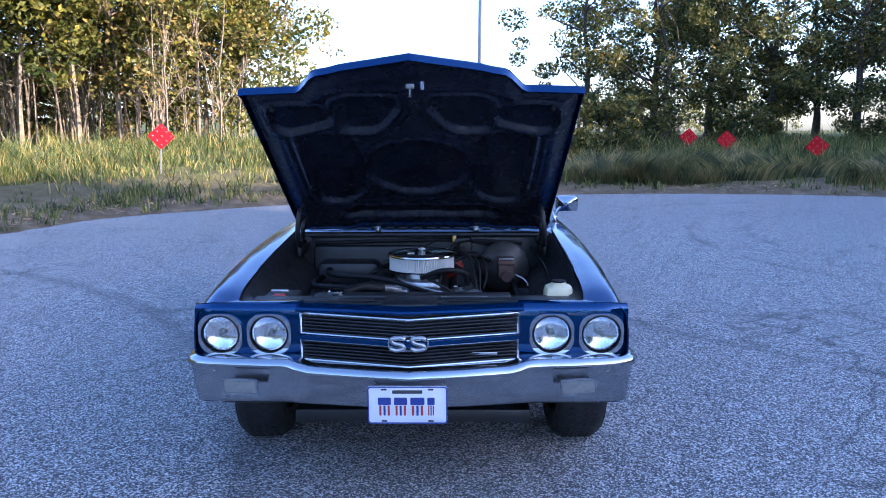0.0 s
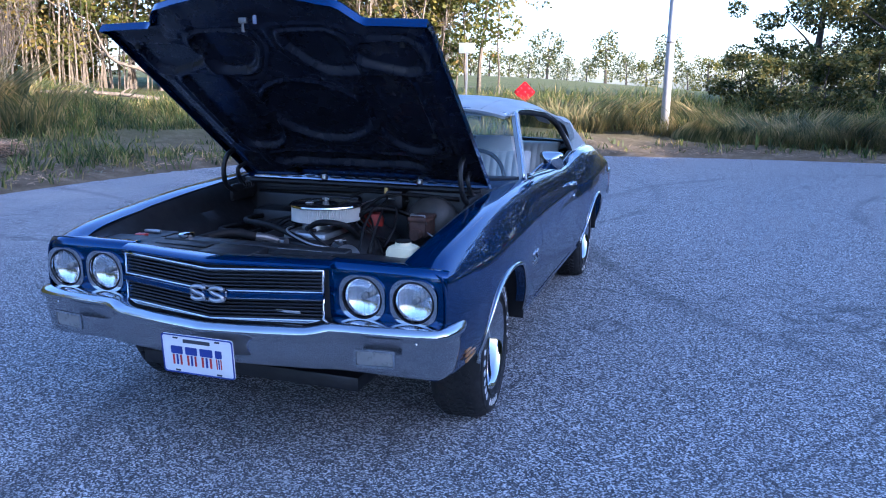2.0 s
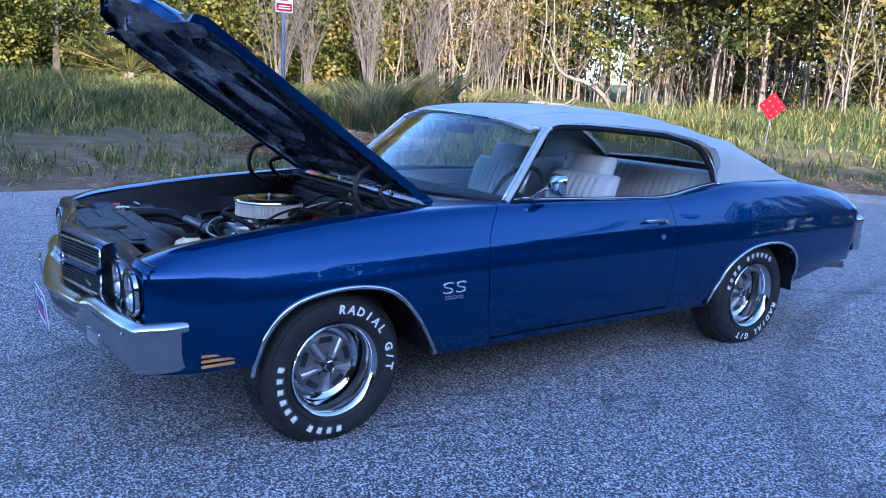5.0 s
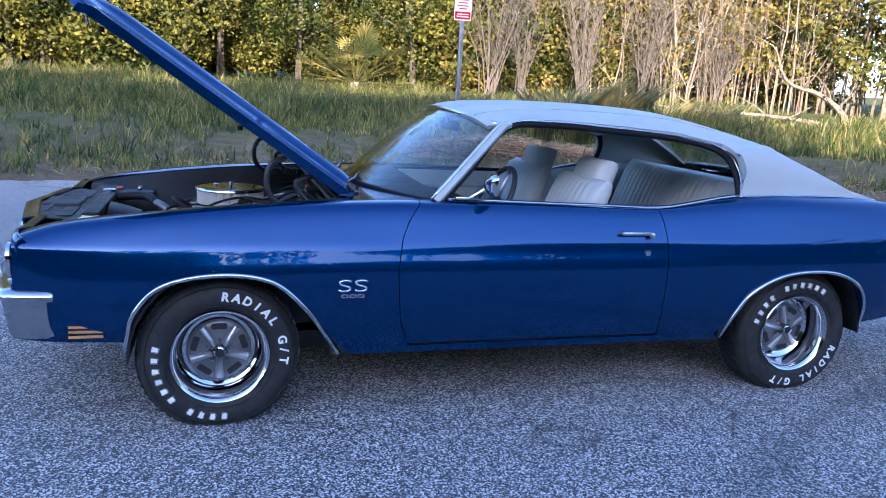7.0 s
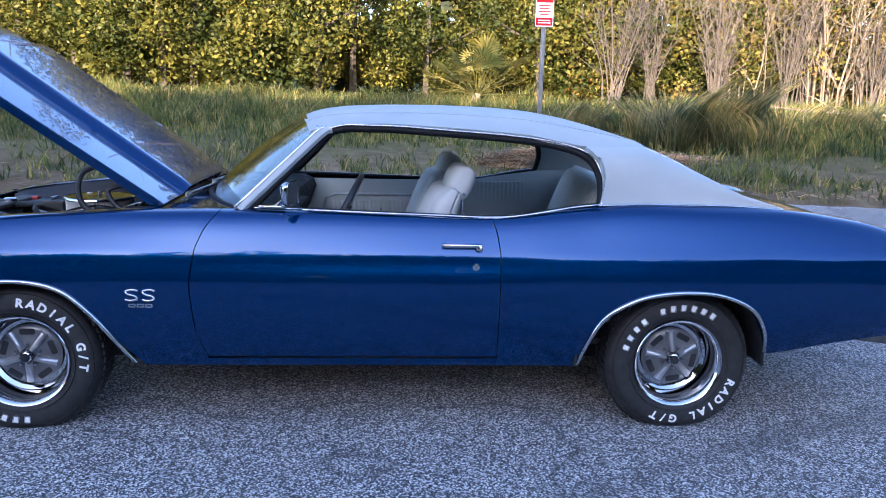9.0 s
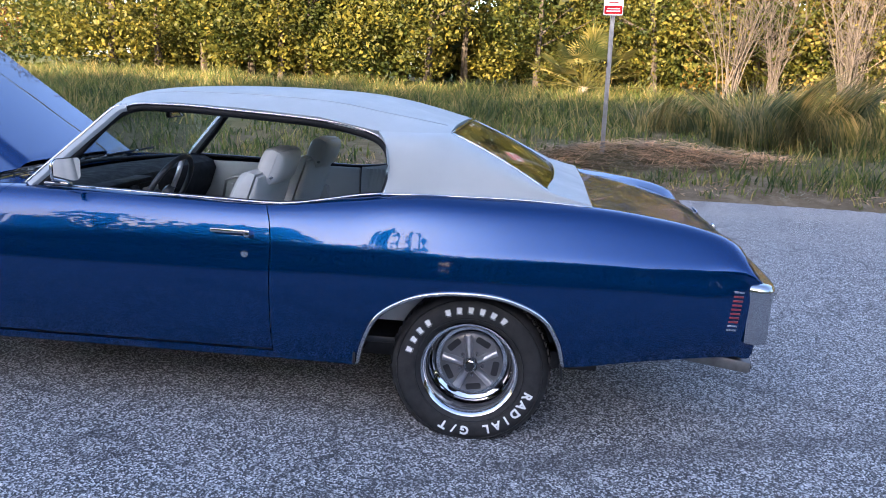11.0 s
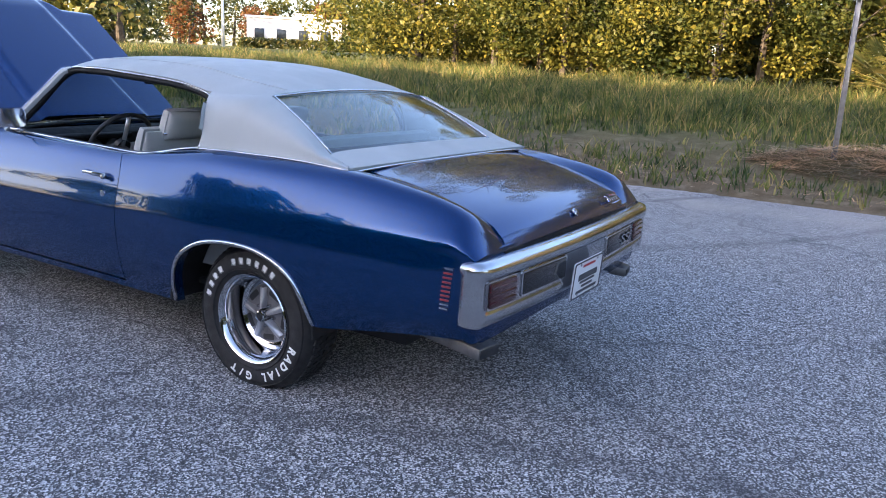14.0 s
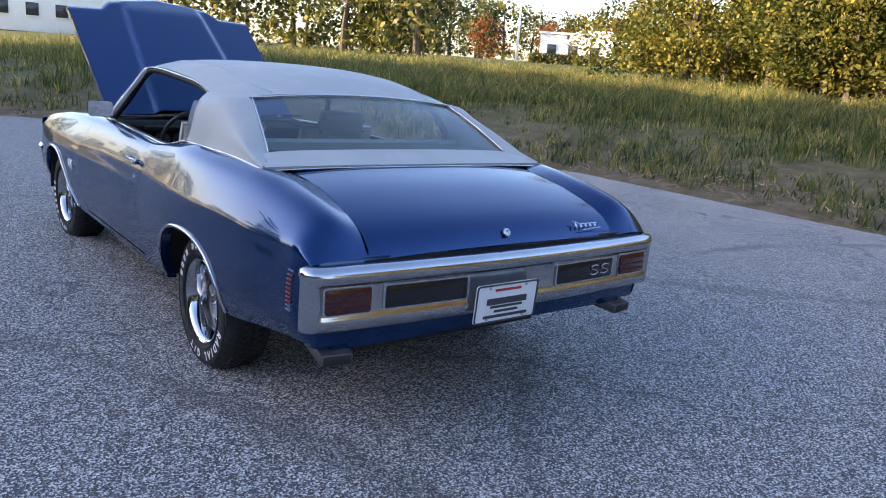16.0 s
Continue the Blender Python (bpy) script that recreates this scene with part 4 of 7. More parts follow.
far_building(-84, -74, 131, 13, 8, 4.2, "low white building far across the field in sunlight")
far_building(-20, -98, 172, 18, 9, 5.0, "white building beyond a hedge across the field")
for x, y in ((-74, -78), (-96, -74)):
    p = thing("light_pole", "white light pole beside the far building", "light pole", pose(x, y, float(land(x, y)) - 0.2), group="far light poles")
    part("shaft", tube([(0, 0, 0), (0, 0, 8)], 0, 8, [0.22, 0.14]), WHITEWALL, p)


def hedge():
    rng = np.random.default_rng(19)
    n = 5000
    s = rng.uniform(-1, 1, n)
    x0, y0 = -78 + s * 12 * 0.67, -62 - s * 12 * 0.74
    c = np.stack([x0 + rng.normal(size=n) * 0.3, y0 + rng.normal(size=n) * 0.3, land(x0, y0) + rng.uniform(0, 1.3, n)], 1)
    tagged(part("clipped_hedge", leaf_mesh(c, 0.25, rng), LEAF_DARK), "low dark hedge in front of the far building", "hedge", kind="stuff")


hedge()

# ---- the car: front axle at y = 0, nose towards -y ----
CAR = thing("coupe_car", "dark blue two-door hardtop coupe with white vinyl roof, open hood", "car")

STATIONS = [-0.74, -0.6, -0.3, 0.0, 0.4, 0.75, 1.2, 1.6, 2.0, 2.3, 2.6, 2.9, 3.2, 3.35, 3.5, 3.75, 3.88, 3.95]
RIBS = {
    -0.74: ((0.70, 0.800), (0.77, 0.803), (0.83, 0.797), (0.868, 0.775), (0.880, 0.72), (0.884, 0.64), (0.878, 0.5), (0.855, 0.40)),
    -0.6: ((0.715, 0.838), (0.78, 0.845), (0.84, 0.832), (0.892, 0.785), (0.906, 0.73), (0.912, 0.62), (0.905, 0.5), (0.880, 0.39)),
    -0.3: ((0.720, 0.875), (0.785, 0.885), (0.85, 0.868), (0.915, 0.80), (0.930, 0.745), (0.940, 0.62), (0.930, 0.48), (0.900, 0.38)),
    0.0: ((0.722, 0.905), (0.785, 0.915), (0.85, 0.897), (0.922, 0.812), (0.938, 0.755), (0.950, 0.63), (0.938, 0.46), (0.900, 0.32)),
    0.4: ((0.725, 0.935), (0.785, 0.94), (0.85, 0.918), (0.922, 0.816), (0.936, 0.76), (0.946, 0.64), (0.930, 0.45), (0.885, 0.295)),
    0.75: ((0.740, 0.948), (0.79, 0.95), (0.85, 0.923), (0.914, 0.816), (0.926, 0.762), (0.937, 0.64), (0.922, 0.45), (0.880, 0.29)),
    1.2: ((0.775, 0.946), (0.805, 0.949), (0.85, 0.920), (0.908, 0.814), (0.918, 0.762), (0.930, 0.64), (0.916, 0.45), (0.878, 0.29)),
    1.6: ((0.780, 0.936), (0.808, 0.939), (0.852, 0.919), (0.908, 0.814), (0.918, 0.762), (0.930, 0.64), (0.916, 0.45), (0.878, 0.29)),
    2.0: ((0.782, 0.926), (0.810, 0.931), (0.856, 0.920), (0.912, 0.818), (0.922, 0.765), (0.933, 0.64), (0.918, 0.45), (0.878, 0.29)),
    2.3: ((0.790, 0.966), (0.815, 0.967), (0.864, 0.938), (0.926, 0.826), (0.938, 0.77), (0.946, 0.645), (0.930, 0.45), (0.880, 0.29)),
    2.6: ((0.800, 1.000), (0.825, 0.998), (0.878, 0.955), (0.940, 0.832), (0.952, 0.775), (0.960, 0.65), (0.945, 0.46), (0.890, 0.29)),
    2.9: ((0.797, 0.998), (0.825, 0.995), (0.880, 0.952), (0.945, 0.832), (0.956, 0.775), (0.962, 0.65), (0.945, 0.47), (0.900, 0.31)),
    3.2: ((0.775, 0.988), (0.808, 0.990), (0.868, 0.947), (0.940, 0.832), (0.950, 0.775), (0.956, 0.65), (0.940, 0.48), (0.900, 0.35)),
    3.35: ((0.655, 0.965), (0.790, 0.983), (0.860, 0.942), (0.935, 0.831), (0.946, 0.774), (0.952, 0.655), (0.936, 0.49), (0.896, 0.37)),
    3.5: ((0.646, 0.945), (0.770, 0.966), (0.850, 0.932), (0.928, 0.828), (0.940, 0.772), (0.946, 0.66), (0.930, 0.50), (0.890, 0.395)),
    3.75: ((0.652, 0.885), (0.760, 0.920), (0.838, 0.897), (0.912, 0.820), (0.924, 0.765), (0.932, 0.66), (0.920, 0.52), (0.880, 0.43)),
    3.88: ((0.656, 0.825), (0.755, 0.862), (0.833, 0.853), (0.903, 0.805), (0.915, 0.755), (0.924, 0.66), (0.912, 0.53), (0.878, 0.445)),
    3.95: ((0.660, 0.748), (0.755, 0.757), (0.832, 0.757), (0.888, 0.748), (0.892, 0.73), (0.890, 0.66), (0.882, 0.54), (0.862, 0.455)),
}
TABLE = np.array([RIBS[y] for y in STATIONS])
# a firm crease along the side with a slight hollow below it
for row, y in zip(TABLE[1:-2], STATIONS[1:-2]):
    deep = float(np.interp(y, (-0.6, -0.3, 0.75, 1.6, 3.0, 3.5, 3.75), (0.4, 1.0, 0.9, 0.6, 0.9, 0.8, 0.5)))
    row[3] += (-0.001 - 0.015 * deep, -0.012)
    row[4] += (-0.006 - 0.002 * deep, -0.004 - 0.018 * deep)


def catmull(p, t):
    k = int(np.clip(math.floor(t), 0, len(p) - 2))
    f = t - k
    a, b, c, d = p[max(k - 1, 0)], p[k], p[k + 1], p[min(k + 2, len(p) - 1)]
    return 0.5 * (2 * b + (c - a) * f + (2 * a - 5 * b + 4 * c - d) * f * f + (3 * b - a - 3 * c + d) * f ** 3)


def rib(y):
    """The body's cross-section at y: eight points (x, z) from the top's inner edge to the sill."""
    k = int(np.clip(np.searchsorted(STATIONS, y) - 1, 0, len(STATIONS) - 2))
    y0, y1 = STATIONS[k], STATIONS[k + 1]
    f = (y - y0) / (y1 - y0)
    a, b = TABLE[k], TABLE[k + 1]
    ma = (b - a) if k == 0 else (TABLE[k + 1] - TABLE[k - 1]) / (y1 - STATIONS[k - 1]) * (y1 - y0)
    mb = (b - a) if k + 2 >= len(STATIONS) else (TABLE[k + 2] - TABLE[k]) / (STATIONS[k + 2] - y0) * (y1 - y0)
    f2, f3 = f * f, f ** 3
    return (2 * f3 - 3 * f2 + 1) * a + (f3 - 2 * f2 + f) * ma + (-2 * f3 + 3 * f2) * b + (f3 - f2) * mb


def skin(y, t):
    x, z = catmull(rib(y), t)
    return x, z


def side_x(y, z):
    """Half the body's width at (y, z)."""
    r = rib(y)
    lo, hi = 1.2, 7.0
    for _ in range(24):
        m = (lo + hi) / 2
        if catmull(r, m)[1] > z:
            lo = m
        else:
            hi = m
    return catmull(r, lo)[0]


ARCH_F = spline([(-0.355, 0.34), (-0.34, 0.42), (-0.315, 0.51), (-0.235, 0.605), (-0.11, 0.652), (0.07, 0.664), (0.225, 0.628), (0.345, 0.52), (0.43, 0.40), (0.50, 0.29)], 60)
ARCH_R = spline([(2.385, 0.29), (2.425, 0.42), (2.48, 0.522), (2.57, 0.588), (2.68, 0.629), (2.83, 0.645), (2.985, 0.632), (3.125, 0.572), (3.195, 0.475), (3.225, 0.36)], 60)


def arch_low(y):
    for a in (ARCH_F, ARCH_R):
        ys = [p[0] for p in a]
        if ys[0] <= y <= ys[-1]:
            return float(np.interp(y, ys, [p[1] for p in a]))
    return 0.0


def door_front(z):
    return float(np.interp(z, (0.29, 0.36, 0.44, 0.66, 0.80, 0.88, 0.96), (0.81, 0.79, 0.755, 0.735, 0.755, 0.79, 0.855)))


def door_rear(z):
    return float(np.interp(z, (0.29, 0.4, 0.79, 0.88, 0.96), (2.03, 2.03, 2.03, 2.015, 1.985)))


def side_panel(y0, y1, edge0=None, edge1=None, t0=0.0, rows=30, z_low=None):
    """One outer panel of the left side."""
    mid0 = edge0(0.6) if edge0 else y0
    mid1 = edge1(0.6) if edge1 else y1
    ys = list(np.linspace(mid0, mid1, max(6, int((mid1 - mid0) / 0.035))))
    for a in (ARCH_F, ARCH_R):
        ys += [p[0] for p in a[::2] if mid0 < p[0] < mid1]
        ys += [a[0][0] - 0.002, a[-1][0] + 0.002] if mid0 < a[0][0] and a[-1][0] < mid1 else []
    ys = sorted(set(round(float(y), 4) for y in ys))
    grid = []
    for y in ys:
        r = rib(y)
        low = max(r[7][1], arch_low(y), z_low(y) if z_low else 0)
        lo, hi = 1.2, 7.0
        for _ in range(20):
            m = (lo + hi) / 2
            if catmull(r, m)[1] > low:
                lo = m
            else:
                hi = m
        w = (y - mid0) / (mid1 - mid0)
        row = []
        for i in range(rows):
            t = t0 + (lo - t0) * i / (rows - 1)
            z = catmull(r, t)[1]
            yy = y
            if edge0:
                yy += (edge0(z) - mid0) * max(0, 1 - w * 3)
            if edge1:
                yy += (edge1(z) - mid1) * max(0, 1 - (1 - w) * 3)
            x, z = skin(yy, t)
            row.append((x, yy, z))
        # the lower lip turns in under the body
        x, yy, z = row[-1]
        row.append((x - 0.012, yy, z - 0.004))
        row.append((x - 0.05, yy, z - 0.004))
        grid.append(row)
    return shell(np.array(grid)[:, ::-1], 0.006)


def both_sides(name, me, mat, label="", parent=None):
    left = part(name, me, mat, parent or CAR, label)
    right = part(name, moved(me, MIRROR), mat, parent or CAR, label)
    return left, right


GAP = 0.0022
both_sides("front_fender", side_panel(-0.74, 0.0, None, lambda z: door_front(z) - GAP), PAINT)
doors = both_sides("door", side_panel(0, 0, lambda z: door_front(z) + GAP, lambda z: door_rear(z) - GAP, z_low=lambda y: 0.335), PAINT)
both_sides("rocker_panel", side_panel(0, 0, lambda z: 0.795, lambda z: 2.035, t0=6.72, rows=5), PAINT)
both_sides("rear_quarter_panel", side_panel(0, 3.95, lambda z: door_rear(z) + GAP, None), PAINT)


def along_side(points, lift=0.0):
    return [(side_x(y, z) + lift, y, z) for y, z in points]


# bright lips round the wheel arches
for arch in (ARCH_F, ARCH_R):
    pts = along_side([(p[0], max(p[1], 0.30)) for p in arch], 0.002)
    both_sides("wheel_arch_moulding", tube(pts, 0.0095, 8), CHROME)


# wheel wells
def wheel_well(y, r):
    g = []
    for i in range(17):
        a = math.pi * i / 16
        g.append([(x, y - r * math.cos(a), 0.30 + r * math.sin(a) * 0.98) for x in (0.50, 0.70, 0.905)])
    return shell(np.array(g), 0.01)


for y, r in ((0.06, 0.40), (2.80, 0.42)):
    me = wheel_well(y, r)
    both_sides("wheel_well", me, BAY)
    both_sides("well_back", block(0.02, 2 * r, 0.45, 0.0, (0.49, y, 0.47)), BAY)

# underbody
part("floor_pan", joined(block(1.0, 4.3, 0.06, 0.01, (0, 1.5, 0.30)), block(1.72, 1.75, 0.05, 0.01, (0, 1.42, 0.31)), block(1.66, 0.62, 0.08, 0.01, (0, 3.55, 0.47)), block(0.12, 3.6, 0.12, 0.01, (0.42, 1.6, 0.25)), block(0.12, 3.6, 0.12, 0.01, (-0.42, 1.6, 0.25))), BAY, CAR)
part("rear_axle", tube([(-0.7, 2.845, 0.31), (-0.16, 2.845, 0.31), (-0.08, 2.845, 0.31), (0.08, 2.845, 0.31), (0.16, 2.845, 0.31), (0.7, 2.845, 0.31)], 0, 14, [0.045, 0.05, 0.12, 0.12, 0.05, 0.045]), BAY, CAR)


# ---- vinyl roof, glass and pillars ----
def ease(t):
    t = min(1.0, max(0.0, t))
    return t * t * (3 - 2 * t)


def roof_point(y, u):
    """The roof's skin at station y and u from -1 to 1 across."""
    w = float(np.interp(y, (1.175, 1.28, 1.5, 1.8, 2.16, 2.42, 2.56, 2.71), (0.600, 0.640, 0.642, 0.645, 0.660, 0.684, 0.670, 0.600)))
    e = float(np.interp(y, (1.175, 1.22, 1.28, 1.5, 1.8, 2.16, 2.42, 2.56, 2.71), (1.275, 1.288, 1.300, 1.319, 1.308, 1.285, 1.238, 1.238, 1.238)))
    m = float(np.interp(y, (1.175, 1.2, 1.26, 1.35, 1.5, 1.65, 1.8, 1.95, 2.1, 2.26, 2.42, 2.56, 2.71), (1.328, 1.345, 1.364, 1.378, 1.388, 1.392, 1.393, 1.391, 1.386, 1.374, 1.348, 1.313, 1.266)))
    a = abs(u)
    k = float(np.interp(y, (1.175, 1.5), (1, 0)))
    return (w * u, y + (0.075 * u * u - 0.05) * k, m - (m - e) * (0.35 * a ** 2 + 0.65 * a ** 5))


def roof_grid():
    ys = list(np.linspace(1.175, 1.40, 8)) + list(np.linspace(1.46, 2.71, 24))
    return np.array([[roof_point(y, -1 + i / 20) for i in range(41)] for y in ys])


def sail_grid():
    """The left rear pillar, from the belt to the rear window's edge."""
    low = spline([(0.812, 2.462, 0.992), (0.806, 2.75, 0.997), (0.797, 3.05, 0.994), (0.788, 3.30, 0.982)], 24)
    edge = [np.array(roof_point(y, 1.0)) for y in np.linspace(2.42, 2.71, 9)]
    inner = [np.array(roof_point(y, 0.96)) for y in np.linspace(2.42, 2.71, 9)]
    side = rear_glass_grid(0.0, 3, 12)[1:, -1] + np.array([0.0, 0.0, 0.006])
    top = edge + list(side) + [side[-1] + (np.array([0.735, 3.28, 0.988]) - side[-1]) * k / 4 for k in range(1, 5)]
    g = []
    for k, (a, b) in enumerate(zip(low, top)):
        row = []
        size = np.linalg.norm(b - a)
        near = inner[min(k, 8)] - edge[min(k, 8)]
        near = near / np.linalg.norm(near)
        flat = (b - a) / size * 0.8 + np.array([-0.45, 0.0, 0.0])
        blend = min(1.0, max(0.0, (k - 6) / 5))
        end = (near * (1 - blend) + flat * blend) * size
        start = ((b - a) / size * 0.75 + np.array([0.10, 0.0, 0.35])) * size
        for i in range(14):
            t = i / 13
            row.append(a * (2 * t ** 3 - 3 * t ** 2 + 1) + start * (t ** 3 - 2 * t ** 2 + t) + b * (3 * t ** 2 - 2 * t ** 3) + end * (t ** 3 - t ** 2))
        g.append(row)
    g = np.array(g)
    # the front edge bows with the window's rear corner
    for i in range(14):
        t = i / 13
        g[0, i, 1] += 0.045 * 4 * t * (1 - t)
    # a full shoulder stands out beside the rear window
    for k in range(len(g)):
        full = 0.35 + 0.65 * ease(k / 8.0) * (1 - 0.8 * ease((k - 18) / 6.0))
        for i in range(14):
            t = i / 13
            g[k, i] += np.array([0.90, 0.06, 0.36]) * 0.044 * full * 6.75 * t * t * (1 - t)
    return g


def rear_glass_grid(inset=0.0, nu=21, nv=11):
    g = []
    for j in range(nv):
        v = j / (nv - 1)
        row = []
        for i in range(nu):
            u = -1 + 2 * i / (nu - 1)
            half = (0.590 + 0.098 * v) - inset
            y = 2.71 + 0.415 * v + (0.03 - 0.03 * u * u) * 1.0
            z = (1.262 - 0.031 * u ** 2) + ((1.035 - 0.015 * u * u) - (1.262 - 0.031 * u * u)) * v + 0.012 * 4 * v * (1 - v)
            row.append((half * u, y, z))
        g.append(row)
    return np.array(g)


def strip(a, b, n=30):
    return np.array([[np.array(p) * (1 - t) + np.array(q) * t for t in np.linspace(0, 1, 5)] for p, q in zip(spline(a, n), spline(b, n))])


roof = shell(roof_grid()[:, ::-1][::-1][:, ::-1], 0.02)
sail = shell(sail_grid(), 0.02)
filler = shell(strip([(0.735, 3.275, 0.984), (0.688, 3.13, 1.018), (0.35, 3.15, 1.033), (0, 3.158, 1.036), (-0.35, 3.15, 1.033), (-0.688, 3.13, 1.018), (-0.735, 3.275, 0.984)],
                     [(0.785, 3.300, 0.980), (0.70, 3.296, 0.982), (0.35, 3.298, 0.985), (0, 3.300, 0.986), (-0.35, 3.298, 0.985), (-0.70, 3.296, 0.982), (-0.785, 3.300, 0.980)], 40), 0.012)
part("vinyl_roof", joined(roof, sail, moved(sail, MIRROR), filler), VINYL, CAR, "pale grained white vinyl roof cover")
# seams of the vinyl run along the roof near its edges
for s in (1, -1):
    part("roof_seam", tube([roof_point(y, s * 0.76) for y in np.linspace(1.19, 2.68, 30)], 0.0035, 6), VINYL, CAR)

g = rear_glass_grid(0.012)
part("rear_window", shell(g[:, ::-1][::-1][:, ::-1], 0.005), GLASS, CAR, "slightly tinted rear window glass").visible_shadow = False
rg = rear_glass_grid(0.004)
loop = [*rg[0], *rg[1:, -1], *rg[-1, ::-1][1:], *rg[::-1, 0][1:]]
part("rear_window_moulding", tube([p + np.array([0, 0.004, 0.006]) for p in loop], 0.0045, 6), CHROME, CAR)


def windshield_grid(inset=0.0, nu=25, nv=11):
    g = []
    for j in range(nv):
        v = j / (nv - 1)
        row = []
        for i in range(nu):
            u = -1 + 2 * i / (nu - 1)
            k = u * u
            b = np.array([(0.765 - inset) * u, 0.66 + 0.27 * k, 0.952 - 0.012 * k])
            t = np.array([(0.612 - inset) * u, 1.125 + 0.125 * k, 1.328 - 0.048 * k])
            row.append(b + (t - b) * v + np.array([0, -0.018, 0.012]) * 4 * v * (1 - v))
        g.append(row)
    return np.array(g)


g = windshield_grid(0.012)
part("windshield", shell(g, 0.005), GLASS, CAR, "curved windshield glass").visible_shadow = False
wg = windshield_grid(0.0)
part("windshield_header_moulding", tube([p + np.array([0, -0.004, 0.006]) for p in wg[-1]], 0.010, 6), CHROME, CAR)
part("windshield_base_seal", tube([p + np.array([0, -0.004, 0.002]) for p in wg[0]], 0.012, 6), SEAL, CAR)
APILLAR = spline([(0.785, 0.925, 0.945), (0.740, 1.045, 1.062), (0.690, 1.165, 1.178), (0.652, 1.262, 1.270), (0.642, 1.30, 1.286)], 16)
pil = sweep(APILLAR, [(-0.022, -0.016), (-0.024, 0.010), (-0.010, 0.018), (0.013, 0.014), (0.018, 0.0), (0.013, -0.016)], up=(0.6, 0, 0.6))
both_sides("windshield_pillar", pil, VINYL)
both_sides("pillar_moulding", tube([p + np.array([0.004, -0.022, 0.012]) for p in APILLAR], 0.008, 6), CHROME)
RAIL = spline([(0.790, 0.945, 0.952), (0.722, 1.10, 1.108), (0.655, 1.28, 1.286), (0.652, 1.5, 1.309), (0.652, 1.8, 1.296), (0.656, 2.16, 1.272), (0.672, 2.36, 1.238), (0.697, 2.45, 1.195), (0.740, 2.487, 1.12), (0.785, 2.484, 1.045), (0.812, 2.472, 0.998)], 64)
both_sides("drip_rail", tube(RAIL, 0.0045, 6), CHROME)
both_sides("window_weatherstrip", tube([p + np.array([-0.014, 0.006 if p[1] < 1.4 else -0.006, -0.016]) for p in RAIL], 0.0165, 8), SEAL)
BELT = [(float(np.interp(y, (0.93, 1.2, 1.6, 2.0, 2.3, 2.47), (0.772, 0.782, 0.786, 0.788, 0.797, 0.806))), y, float(np.interp(y, (0.93, 1.23, 1.5, 1.73, 1.95, 2.05, 2.13, 2.26, 2.36, 2.47), (0.957, 0.951, 0.943, 0.938, 0.931, 0.933, 0.941, 0.965, 0.984, 0.998)))) for y in np.linspace(0.93, 2.47, 40)]
both_sides("belt_moulding", tube(BELT, 0.0052, 6), CHROME)
both_sides("belt_seal", tube([(x - 0.018, y, z - 0.004) for x, y, z in BELT], 0.010, 6), SEAL)
both_sides("vinyl_edge_moulding", tube([p + np.array([0.004, 0, 0.002]) for p in spline([(0.812, 2.462, 0.994), (0.808, 2.75, 1.0), (0.800, 3.05, 0.998), (0.792, 3.30, 0.984)], 20)], 0.005, 6), CHROME)
part("rear_vinyl_moulding", tube([(x, 3.305, 0.986 - 0.010 * (x / 0.785) ** 4) for x in np.linspace(-0.785, 0.785, 30)], 0.005, 6), CHROME, CAR)


# ---- trunk ----
def trunk_lid():
    g = []
    for y, z in ((3.302, 0.980), (3.34, 0.974), (3.40, 0.966), (3.5, 0.952), (3.62, 0.928), (3.74, 0.895), (3.82, 0.866), (3.88, 0.836), (3.922, 0.798), (3.940, 0.758)):
        half = float(np.interp(y, (3.26, 3.5, 3.95), (0.655, 0.640, 0.655)))
        row = []
        for i in range(25):
            u = -1 + i / 12
            row.append((half * u, y + 0.012 * (1 - u * u) * (y > 3.8), z - 0.012 * abs(u) ** 3 - 0.004 * u * u))
        g.append(row)
    return shell(np.array(g), 0.008)


lid = part("trunk_lid", trunk_lid(), PAINT, CAR)
lock = part("trunk_lock", lathe([(0.0, 0.019), (0.006, 0.019), (0.009, 0.015), (0.009, 0.011), (0.004, 0.010), (0.006, 0.0)], 20, "y"), CHROME, lid, "chrome lock", pose(0, 3.944, 0.806, 32, 0, 0))
# script badge: looped strokes without readable letters
loops = []
for k in range(46):
    q = k / 45
    a = q * 2 * math.pi * 5
    loops.append((-0.075 + 0.15 * q + 0.010 * math.sin(a), 0, 0.010 * math.cos(a) * (1.6 if q < 0.2 else 0.8) + 0.006 * (q < 0.2)))
part("script_badge", joined(tube(loops, 0.0026, 5), tube([(-0.03, 0, -0.022), (0.09, 0, -0.016)], 0.0025, 5)), CHROME, lid, "bright script badge", pose(-0.47, 3.948, 0.812, -35, 0, 180))
part("deck_gutter", joined(block(1.36, 0.03, 0.02, 0.004, (0, 3.305, 0.950)), block(1.36, 0.05, 0.03, 0.004, (0, 3.93, 0.735))), SEAL, CAR)
both_sides("trunk_gutter", tube([(0.652, 3.26, 0.955), (0.638, 3.5, 0.920), (0.648, 3.75, 0.858), (0.655, 3.92, 0.76)], 0.014, 6), SEAL)
part("tail_panel", joined(block(1.74, 0.06, 0.34, 0.02, (0, 3.92, 0.60)), block(1.60, 0.08, 0.10, 0.03, (0, 3.90, 0.455))), PAINT, CAR)

